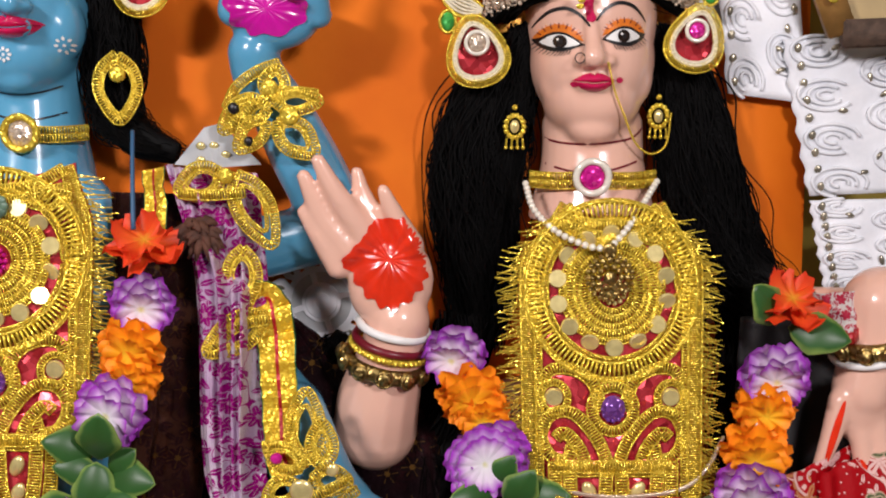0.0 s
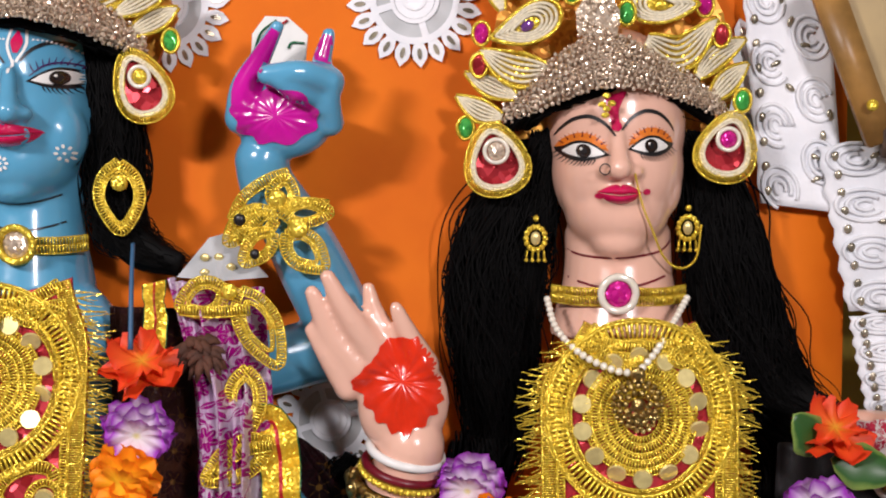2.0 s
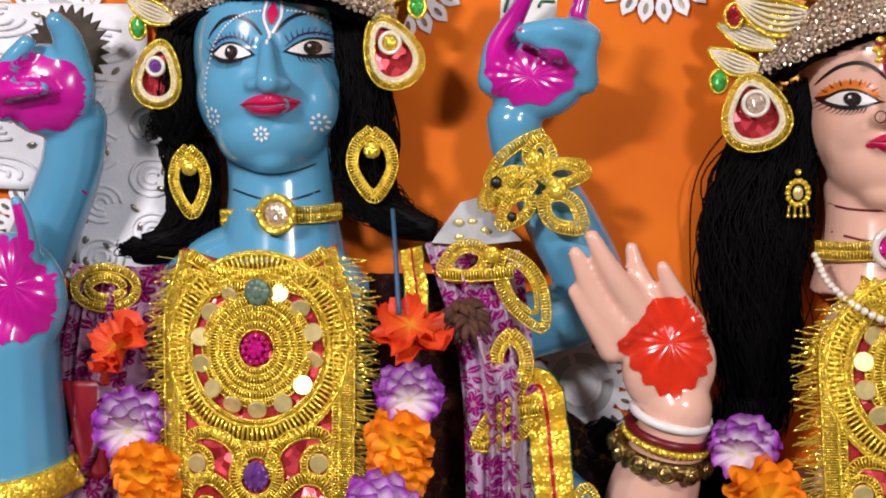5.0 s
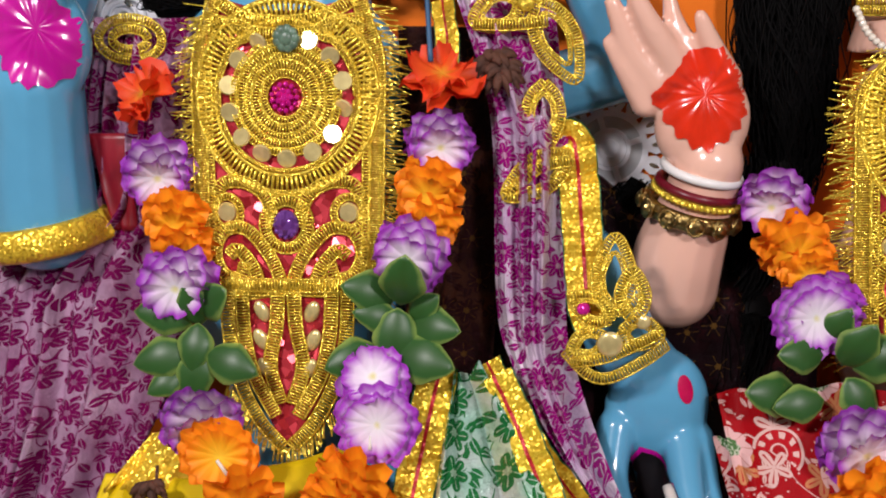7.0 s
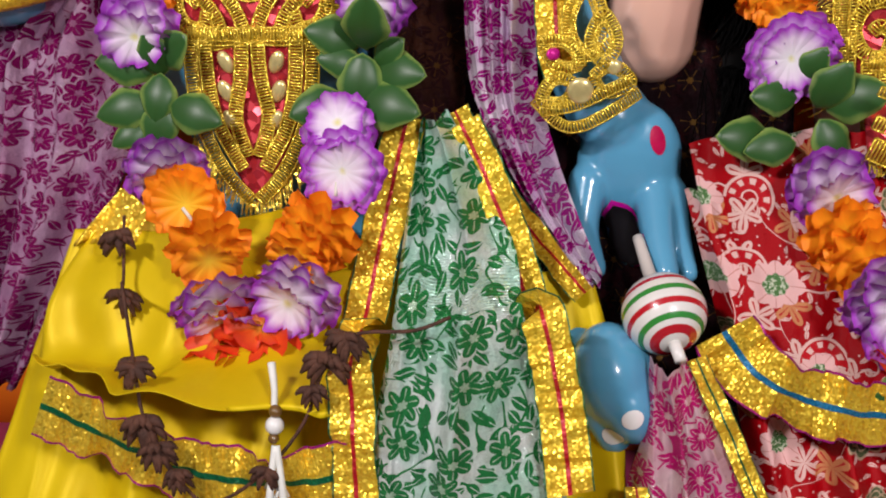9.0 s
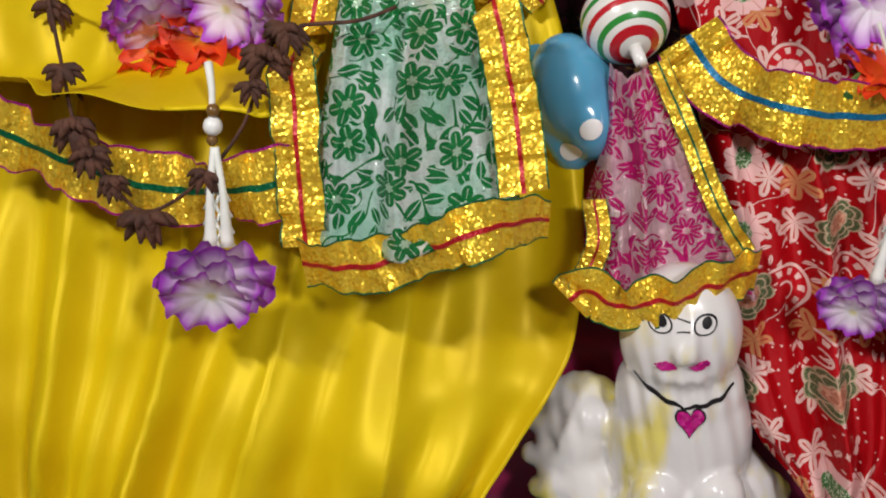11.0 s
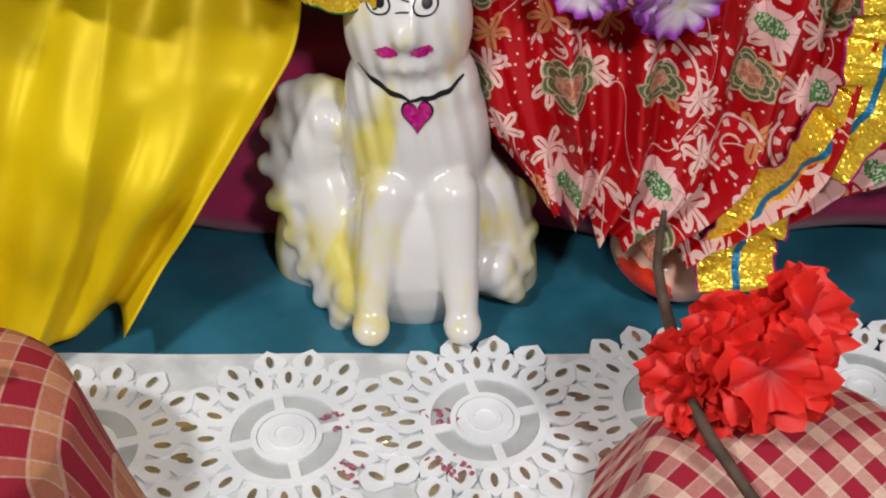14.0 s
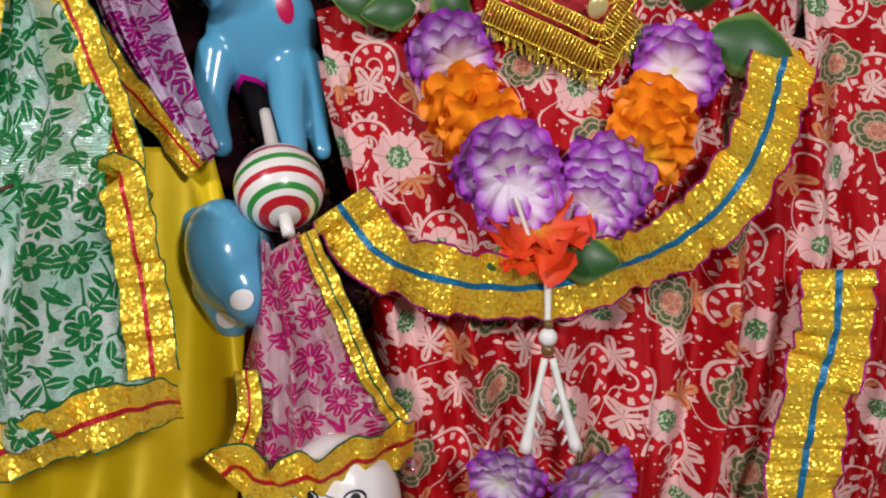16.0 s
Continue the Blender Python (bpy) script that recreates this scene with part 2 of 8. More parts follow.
def glitter(name, base, dark, cell=900.0, rough=0.28, metal=1.0, tilt=0.8, hue2=None):
    """Metallic thread or foil: small facets, each tilted its own way."""
    m = mat(name, base, rough, metal)
    nt = m.node_tree
    b = nt.nodes["Principled BSDF"]
    tc = nt.nodes.new("ShaderNodeTexCoord")
    v = nt.nodes.new("ShaderNodeTexVoronoi")
    v.inputs["Scale"].default_value = cell
    nt.links.new(tc.outputs["Object"], v.inputs["Vector"])
    sep = nt.nodes.new("ShaderNodeSeparateColor")
    nt.links.new(v.outputs["Color"], sep.inputs[0])
    nz = nt.nodes.new("ShaderNodeTexNoise")
    nz.inputs["Scale"].default_value = 45
    nt.links.new(tc.outputs["Object"], nz.inputs["Vector"])
    f = math_node(nt, "MULTIPLY", sep.outputs[0], 0.6)
    f = math_node(nt, "ADD", f, math_node(nt, "MULTIPLY", nz.outputs["Fac"], 0.5))
    c = mix_rgb(nt, f, dark, base)
    if hue2:
        c = mix_rgb(nt, math_node(nt, "GREATER_THAN", sep.outputs[2], 0.75), c, hue2)
    nt.links.new(c, b.inputs["Base Color"])
    geo = nt.nodes.new("ShaderNodeNewGeometry")
    vm = nt.nodes.new("ShaderNodeVectorMath")
    vm.operation = "SUBTRACT"
    nt.links.new(v.outputs["Color"], vm.inputs[0])
    vm.inputs[1].default_value = (0.5, 0.5, 0.5)
    sc = nt.nodes.new("ShaderNodeVectorMath")
    sc.operation = "SCALE"
    sc.inputs["Scale"].default_value = tilt
    nt.links.new(vm.outputs[0], sc.inputs[0])
    ad = nt.nodes.new("ShaderNodeVectorMath")
    nt.links.new(geo.outputs["Normal"], ad.inputs[0])
    nt.links.new(sc.outputs[0], ad.inputs[1])
    no = nt.nodes.new("ShaderNodeVectorMath")
    no.operation = "NORMALIZE"
    nt.links.new(ad.outputs[0], no.inputs[0])
    nt.links.new(no.outputs[0], b.inputs["Normal"])
    return m


class Ex:
    """A value in a node tree, with plain arithmetic."""
    def __init__(self, nt, v):
        self.nt, self.v = nt, v

    def op(self, name, o=None, swap=False):
        a, b = self.v, (o.v if isinstance(o, Ex) else o)
        return Ex(self.nt, math_node(self.nt, name, *((b, a) if swap else (a, b))))

    def __add__(self, o): return self.op("ADD", o)
    def __sub__(self, o): return self.op("SUBTRACT", o)
    def __rsub__(self, o): return self.op("SUBTRACT", o, True)
    def __mul__(self, o): return self.op("MULTIPLY", o)
    def __truediv__(self, o): return self.op("DIVIDE", o)
    def __lt__(self, o): return self.op("LESS_THAN", o)
    def __gt__(self, o): return self.op("GREATER_THAN", o)
    def __abs__(self): return self.op("ABSOLUTE")
    def __or__(self, o): return self.op("MAXIMUM", o)
    def cos(self): return self.op("COSINE")
    def sin(self): return self.op("SINE")
    def pw(self, k): return self.op("POWER", k)


class Print:
    """Motifs scattered on a cloth, in metres across the cloth's face."""
    def __init__(self, name, ground, rough, spec=0.3, warp=0.010):
        self.m = mat(name, ground, rough, spec=spec)
        nt = self.nt = self.m.node_tree
        tc = nt.nodes.new("ShaderNodeTexCoord")
        self.co = tc.outputs["Object"]
        wn = self.noise(16, 2, True)
        wv = nt.nodes.new("ShaderNodeVectorMath")
        wv.operation = "MULTIPLY_ADD"
        nt.links.new(wn, wv.inputs[0])
        wv.inputs[1].default_value = (warp, warp, warp)
        nt.links.new(self.co, wv.inputs[2])
        sx = nt.nodes.new("ShaderNodeSeparateXYZ")
        nt.links.new(wv.outputs[0], sx.inputs[0])
        y = Ex(nt, sx.outputs["Y"]) * -0.2
        self.x, self.z = Ex(nt, sx.outputs["X"]), Ex(nt, sx.outputs["Z"]) - y

    def noise(self, scale, detail=3, colour=False, stretch=None):
        n = self.nt.nodes.new("ShaderNodeTexNoise")
        n.inputs["Scale"].default_value, n.inputs["Detail"].default_value = scale, detail
        src = self.co
        if stretch:
            mp = self.nt.nodes.new("ShaderNodeMapping")
            mp.inputs["Scale"].default_value = stretch
            self.nt.links.new(self.co, mp.inputs["Vector"])
            src = mp.outputs[0]
        self.nt.links.new(src, n.inputs["Vector"])
        return n.outputs["Color"] if colour else Ex(self.nt, n.outputs["Fac"])

    def cells(self, pitch, loose, seed, turn=6.28):
        """Distance, angle and place from the nearest motif's centre, and two random numbers of it."""
        nt = self.nt
        cm = nt.nodes.new("ShaderNodeCombineXYZ")
        nt.links.new((self.x / pitch + seed).v, cm.inputs["X"])
        nt.links.new((self.z / pitch + seed * 0.7).v, cm.inputs["Y"])
        v = nt.nodes.new("ShaderNodeTexVoronoi")
        v.voronoi_dimensions = "2D"
        v.inputs["Scale"].default_value, v.inputs["Randomness"].default_value = 1.0, loose
        nt.links.new(cm.outputs[0], v.inputs["Vector"])
        d = nt.nodes.new("ShaderNodeVectorMath")
        d.operation = "SUBTRACT"
        nt.links.new(cm.outputs[0], d.inputs[0])
        nt.links.new(v.outputs["Position"], d.inputs[1])
        sp = nt.nodes.new("ShaderNodeSeparateXYZ")
        nt.links.new(d.outputs[0], sp.inputs[0])
        rc = nt.nodes.new("ShaderNodeSeparateColor")
        nt.links.new(v.outputs["Color"], rc.inputs[0])
        ex, ez = Ex(nt, sp.outputs["X"]) * pitch, Ex(nt, sp.outputs["Y"]) * pitch
        ang = Ex(nt, math_node(nt, "ARCTAN2", ez.v, ex.v)) + Ex(nt, rc.outputs[0]) * turn
        r = Ex(nt, v.outputs["Distance"]) * pitch
        return r, ang, r * ang.cos(), r * ang.sin(), Ex(nt, rc.outputs[1]), Ex(nt, rc.outputs[2])

    def leaf(self, c, length, width):
        """Lens leaf with a bare midrib."""
        r, ang, a, b, k, q = c
        body = abs(b) / ((1.0 - (a / length).pw(2)) * width + 1e-5)
        return (body < 1.0) * (abs(a) < length) * (abs(b) > width * 0.10)

    def vine(self, scale, width, seed=0.0):
        n = self.noise(scale, 0, stretch=(1, 0.6, 1.0 + seed))
        return abs(n - 0.5) < width

    def mix(self, f, a, b):
        return mix_rgb(self.nt, f.v, a, b)

    def done(self, col, crinkle, depth, metal=None, sparkle=0.0):
        nt = self.nt
        b = nt.nodes["Principled BSDF"]
        nt.links.new(col, b.inputs["Base Color"])
        if metal is not None:
            nt.links.new(metal.v, b.inputs["Metallic"])
        wa = nt.nodes.new("ShaderNodeTexWave")
        wa.bands_direction = "Z"
        wa.inputs["Scale"].default_value, wa.inputs["Distortion"].default_value = 320, 1.0
        nt.links.new(self.co, wa.inputs["Vector"])
        h = self.noise(crinkle, 4, stretch=(1.5, 1.0, 0.7)) + Ex(nt, wa.outputs["Fac"]) * 0.03
        bp = nt.nodes.new("ShaderNodeBump")
        bp.inputs["Strength"].default_value, bp.inputs["Distance"].default_value = 0.7, depth
        nt.links.new(h.v, bp.inputs["Height"])
        normal = bp.outputs["Normal"]
        if sparkle:                                              # foil threads, each tilted its own way
            mp = nt.nodes.new("ShaderNodeMapping")
            mp.inputs["Scale"].default_value = (420, 420, 1150)
            nt.links.new(self.co, mp.inputs["Vector"])
            v = nt.nodes.new("ShaderNodeTexVoronoi")
            v.inputs["Scale"].default_value = 1.0
            nt.links.new(mp.outputs[0], v.inputs["Vector"])
            tilt = nt.nodes.new("ShaderNodeVectorMath")
            tilt.operation = "MULTIPLY_ADD"
            nt.links.new(v.outputs["Color"], tilt.inputs[0])
            tilt.inputs[1].default_value = (sparkle * 0.7, sparkle * 0.7, sparkle * 1.3)
            tilt.inputs[2].default_value = (-sparkle * 0.35, -sparkle * 0.35, -sparkle * 0.65)
            add = nt.nodes.new("ShaderNodeVectorMath")
            nt.links.new(normal, add.inputs[0])
            nt.links.new(tilt.outputs[0], add.inputs[1])
            unit = nt.nodes.new("ShaderNodeVectorMath")
            unit.operation = "NORMALIZE"
            nt.links.new(add.outputs[0], unit.inputs[0])
            normal = unit.outputs[0]
        nt.links.new(normal, b.inputs["Normal"])
        return self.m


def brocade(name, ground, ground2, dark, pale, pitch, metal=0.8, rough=0.3, petals=6):
    """Foil-backed cloth with flowers, leaves and curling stems."""
    p = Print(name, ground, rough)
    col = p.mix((p.noise(20, 2) - 0.4) * 4.0, ground2, ground)
    vine = p.vine(1.1 / pitch, 0.012)
    l1, l2 = p.leaf(p.cells(pitch * 0.58, 0.8, 2.3), pitch * 0.25, pitch * 0.115), p.leaf(p.cells(pitch * 0.50, 0.9, 7.9), pitch * 0.20, pitch * 0.10)
    c = p.cells(pitch, 0.65, 4.1)
    r, ang = c[0], c[1]
    lobe = abs((ang * (petals / 2)).cos())
    q = r / ((lobe.pw(0.7) * 0.5 + 0.5) * (pitch * 0.37))
    flower = q < 1.0
    vein = (abs((ang * (petals / 2)).sin()) < 0.13) * (q > 0.34) * (q < 0.85)
    heart = (q < 0.27)
    halo = (q < 1.22)
    leaves = (vine | l1 | l2) * (1.0 - halo)
    col = p.mix(leaves, col, dark)
    col = p.mix(flower, col, dark)
    col = p.mix((vein | heart) * flower, col, pale)
    ink = (leaves | flower) * (1.0 - (vein | heart))
    return p.done(col, 20, 0.040, (1.0 - ink * 0.45) * metal, 0.75 if metal > 0.2 else 0.0)


def paisley_cloth(name):
    """Red cloth with cream leaf sprays, curls, dots and two kinds of large flower."""
    cream, green, clay, beige, pink = (0.72, 0.47, 0.42), (0.085, 0.105, 0.045), (0.42, 0.15, 0.09), (0.46, 0.34, 0.22), (0.74, 0.44, 0.42)
    p = Print(name, (0.4, 0.003, 0.008), 0.5, 0.15)
    col = p.mix(p.noise(14, 3), (0.28, 0.0006, 0.003), (0.44, 0.001, 0.005))
    dot = p.cells(0.0085, 0.9, 1.7)
    col = p.mix((dot[0] < 0.0009) * (dot[4] > 0.55), col, cream)
    small = p.leaf(p.cells(0.0125, 0.9, 3.3), 0.0052, 0.0017) * (p.noise(22, 0) > 0.47)
    col = p.mix(small | p.vine(16, 0.004), col, cream)
    # sprays of five pointed leaves, outlined
    c = p.cells(0.042, 0.7, 5.9)
    q = c[0] / ((abs((c[1] * 2.5).cos()).pw(1.3) * 0.72 + 0.28) * 0.0165)
    rib = (abs((c[1] * 2.5).sin()) < 0.16) * (q < 0.8)
    spray = (q < 1.0) * (c[4] > 0.25)
    col = p.mix(spray, col, p.mix(rib, p.mix(c[5] > 0.7, cream, (0.55, 0.22, 0.09)), (0.45, 0.02, 0.02)))
    # curls: part of a ring with a beaded inner edge
    c = p.cells(0.060, 0.6, 9.2)
    arc = (c[1].cos() > -0.35)
    col = p.mix((c[0] < 0.0205) * (c[0] > 0.0055) * arc * (c[4] > 0.35), col, (0.46, 0.004, 0.010))
    curl = (abs(c[0] - 0.0200) < 0.0013) | ((abs(c[0] - 0.0145) < 0.0026) * ((c[1] * 9.0).sin() > 0.15)) | (abs(c[0] - 0.0065) < 0.0008)
    col = p.mix(curl * arc * (c[4] > 0.35), col, cream)
    # large flowers: pale with a green heart, or layered green and clay
    c = p.cells(0.066, 0.55, 4.4)
    r = (c[2].pw(2) + (c[3] * 1.22).pw(2)).pw(0.5)
    wave = abs((c[1] * 4.0).cos())
    q = r / ((wave * 0.16 + 0.84) * (c[5] * 0.006 + 0.0185))
    speck = p.noise(420, 1)
    pale = p.mix((q < 0.48), p.mix(abs((c[1] * 4.0).sin()) < 0.12, pink, (0.58, 0.27, 0.24)), p.mix(speck > 0.55, (0.07, 0.17, 0.05), (0.50, 0.55, 0.40)))
    seam = (wave < 0.16) | (abs(q - 0.74) < 0.035) | (q > 0.92) | (abs(q - 0.47) < 0.035)
    inner = p.mix(abs(((c[1] * 2.5).cos()) * (q * 9.0).sin()) < 0.2, clay, (0.60, 0.30, 0.20))
    layered = p.mix(q < 0.47, p.mix(speck > 0.62, green, (0.20, 0.20, 0.10)), inner)
    layered = p.mix(seam * (q > 0.44), layered, beige)
    col = p.mix(q < 1.0, col, p.mix(c[4] > 0.40, pale, layered))
    return p.done(col, 30, 0.006)


def ramp_uv(name, stops, rough=0.55, axis=0, streak=0.0, trans=0.0, bump=0.0):
    """Colour along a petal or leaf, by its uv."""
    m = mat(name, stops[-1][1], rough)
    nt = m.node_tree
    uv = nt.nodes.new("ShaderNodeUVMap")
    s = nt.nodes.new("ShaderNodeSeparateXYZ")
    nt.links.new(uv.outputs[0], s.inputs[0])
    nz = nt.nodes.new("ShaderNodeTexNoise")
    nz.inputs["Scale"].default_value = 60
    tc = nt.nodes.new("ShaderNodeTexCoord")
    nt.links.new(tc.outputs["Object"], nz.inputs["Vector"])
    f = math_node(nt, "ADD", s.outputs[axis], math_node(nt, "MULTIPLY", math_node(nt, "SUBTRACT", nz.outputs["Fac"], 0.5), 0.35 + streak))
    r = nt.nodes.new("ShaderNodeValToRGB")
    while len(r.color_ramp.elements) < len(stops):
        r.color_ramp.elements.new(0.5)
    for e, (p, c) in zip(r.color_ramp.elements, stops):
        e.position, e.color = p, (*c, 1)
    nt.links.new(f, r.inputs["Fac"])
    b = nt.nodes["Principled BSDF"]
    nt.links.new(r.outputs["Color"], b.inputs["Base Color"])
    if trans:
        tl = nt.nodes.new("ShaderNodeBsdfTranslucent")
        nt.links.new(r.outputs["Color"], tl.inputs["Color"])
        mx = nt.nodes.new("ShaderNodeMixShader")
        mx.inputs[0].default_value = trans
        nt.links.new(b.outputs[0], mx.inputs[1])
        nt.links.new(tl.outputs[0], mx.inputs[2])
        nt.links.new(mx.outputs[0], nt.nodes["Material Output"].inputs[0])
    return m


BLUE = mat("blue_gloss_paint", (0.10, 0.37, 0.58), 0.22, var=0.12, scale=9, bump=0.05, bscale=60, coat=0.6)
FLESH = mat("flesh_gloss_paint", (0.84, 0.50, 0.38), 0.22, var=0.08, scale=10, bump=0.05, bscale=60, coat=0.6)
MAGENTA = mat("magenta_paint", (0.62, 0.008, 0.34), 0.22, var=0.25, scale=25, bump=0.15, bscale=45, coat=0.5)
VERMILION = mat("vermilion_paint", (0.80, 0.035, 0.008), 0.2, var=0.2, scale=40, bump=0.2, bscale=50, coat=0.5)
LIP = mat("lip_paint", (0.60, 0.006, 0.085), 0.25, var=0.2, scale=60, coat=0.4)
WHITE = mat("white_paint", (0.82, 0.81, 0.78), 0.35, var=0.06, scale=60)
BLACK = mat("black_paint", (0.012, 0.010, 0.012), 0.35, var=0.3, scale=60)
IRIS = mat("brown_iris_paint", (0.022, 0.010, 0.006), 0.2, var=0.3, scale=300, coat=0.6)
ORANGE_PAINT = mat("orange_paint", (0.85, 0.22, 0.02), 0.3, var=0.2, scale=60)
MAROON = mat("maroon_paint", (0.16, 0.005, 0.015), 0.35, var=0.2, scale=60)
VIOLETINK = mat("dark_violet_ink", (0.05, 0.010, 0.10), 0.35, var=0.2, scale=60)
HAIR = mat("black_fibre", (0.0025, 0.0022, 0.0022), 0.6, var=0.3, scale=80, spec=0.08)
GOLD = glitter("gold_foil_braid", (0.96, 0.76, 0.10), (0.72, 0.47, 0.015), 600, 0.27, metal=0.62, tilt=0.75)
GOLDSEQ = glitter("gold_sequin_cloth", (1.0, 0.74, 0.07), (0.86, 0.48, 0.01), 560, 0.30, metal=0.55, tilt=0.85)
ANTIQUE = glitter("antique_gold", (0.62, 0.45, 0.16), (0.16, 0.10, 0.03), 420, 0.32, tilt=0.6)
SILVERGOLD = glitter("pale_gold_metal", (0.92, 0.80, 0.64), (0.55, 0.40, 0.28), 420, 0.22, metal=0.55, tilt=0.8)
CREAMCORD = mat("cream_cord", (0.84, 0.76, 0.56), 0.5, 0.15, var=0.2, scale=300, bump=0.6, bscale=700)
MIRROR = mat("gold_mirror_disc", (1.0, 0.84, 0.36), 0.24, 0.55, var=0.25, scale=90)
REDFOIL = glitter("red_foil", (0.80, 0.07, 0.09), (0.28, 0.008, 0.015), 130, 0.25, metal=0.5, tilt=0.9)
PINKGEM = glitter("pink_gem", (0.85, 0.03, 0.38), (0.5, 0.0, 0.2), 260, 0.1, metal=0.4, tilt=0.7)
PURPLEGEM = glitter("violet_gem", (0.28, 0.10, 0.45), (0.12, 0.03, 0.2), 260, 0.1, metal=0.4, tilt=0.7)
GREENGEM = glitter("green_gem", (0.10, 0.6, 0.12), (0.02, 0.25, 0.04), 260, 0.1, metal=0.3, tilt=0.7)
ORANGE_WALL = mat("orange_painted_board", (0.80, 0.185, 0.006), 0.7, var=0.16, scale=5, bump=0.15, bscale=90, two=(0.68, 0.135, 0.004), spec=0.2)
OLIVE = mat("olive_wall", (0.36, 0.27, 0.03), 0.7, var=0.2, scale=7, bump=0.2, bscale=120)
PLASTER = mat("grey_plaster", (0.42, 0.41, 0.39), 0.8, var=0.12, scale=4, bump=0.2, bscale=120)
FLOORM = mat("grey_stone_floor", (0.32, 0.29, 0.26), 0.45, var=0.25, scale=8, bump=0.1)
LACE = mat("white_foam_lace", (0.86, 0.87, 0.90), 0.6, var=0.10, scale=20, bump=0.3, bscale=160, two=(0.74, 0.76, 0.80))
LACEMIRROR = mat("tarnished_mirror", (0.56, 0.50, 0.38), 0.25, 0.7, var=0.5, scale=60)
LACEGREY = mat("grey_backing_film", (0.52, 0.54, 0.55), 0.4, var=0.25, scale=25)
TEAL = mat("teal_painted_wood", (0.030, 0.155, 0.225), 0.45, var=0.4, scale=14, bump=0.15, bscale=60, two=(0.016, 0.100, 0.150))
PINKCLOTH = mat("deep_pink_satin", (0.42, 0.012, 0.10), 0.45, var=0.3, scale=9, bump=0.1, bscale=70, sheen=0.3)
YELLOW = mat("yellow_satin", (0.72, 0.525, 0.001), 0.47, 0.16, var=0.2, scale=6, bump=0.6, bscale=14, two=(0.60, 0.41, 0.001), spec=0.18)
GREENPRINT = brocade("green_floral_brocade", (0.80, 0.88, 0.85), (0.46, 0.76, 0.62), (0.015, 0.20, 0.050), (0.48, 0.68, 0.50), 0.038, 0.36, 0.24)
PURPLEPRINT = brocade("purple_floral_brocade", (0.92, 0.82, 0.92), (0.74, 0.54, 0.76), (0.42, 0.006, 0.24), (0.72, 0.42, 0.58), 0.030, 0.36, 0.24)
DARKPURPLE = brocade("dark_purple_brocade", (0.72, 0.48, 0.66), (0.52, 0.26, 0.44), (0.24, 0.003, 0.105), (0.46, 0.18, 0.34), 0.034, 0.40, 0.22)
PINKPRINT = brocade("pink_floral_brocade", (0.86, 0.66, 0.68), (0.74, 0.44, 0.52), (0.58, 0.015, 0.18), (0.85, 0.55, 0.58), 0.036, 0.36, 0.24, petals=8)
REDPRINT = paisley_cloth("red_floral_cloth")


def lining(name, c, rough=0.3, metal=0.6):
    return glitter(name, c, tuple(0.35 * v for v in c), 800, rough, metal, 0.4)


REDLINE, BLUELINE, GREENLINE, MAGLINE = lining("red_ribbon", (0.6, 0.01, 0.02), .4, .2), lining("blue_ribbon", (0.01, 0.22, 0.45), .4, .3), lining("green_edging", (0.0, 0.16, 0.06), .4, .3), lining("magenta_edging", (0.5, 0.01, 0.25), .4, .3)
PURPLE_PETAL = ramp_uv("violet_petal", [(0.0, (0.78, 0.74, 0.34)), (0.14, (0.90, 0.86, 0.90)), (0.62, (0.84, 0.68, 0.86)), (0.97, (0.42, 0.05, 0.56))], 0.6, trans=0.14)
ORANGE_PETAL = ramp_uv("orange_petal", [(0.0, (1.0, 0.66, 0.03)), (0.5, (1.0, 0.45, 0.006)), (1.0, (1.0, 0.27, 0.001))], 0.6, trans=0.10)
RED_PETAL = ramp_uv("red_petal", [(0.0, (0.35, 0.005, 0.005)), (0.5, (0.72, 0.012, 0.010)), (1.0, (0.85, 0.03, 0.02))], 0.55, trans=0.2)
ORANGERED_PETAL = ramp_uv("orange_red_petal", [(0.0, (0.8, 0.35, 0.02)), (0.4, (0.85, 0.12, 0.01)), (1.0, (0.82, 0.05, 0.008))], 0.55, trans=0.2)
LEAF = ramp_uv("green_leaf", [(0.0, (0.020, 0.078, 0.012)), (0.72, (0.024, 0.095, 0.018)), (1.0, (0.24, 0.36, 0.08))], 0.42)
DRIED = mat("dried_brown_flower", (0.10, 0.035, 0.018), 0.8, var=0.5, scale=80, bump=0.8, bscale=200)
BEAD = mat("pearl", (0.85, 0.80, 0.68), 0.18, 0.1, coat=0.6, var=0.1, scale=200)


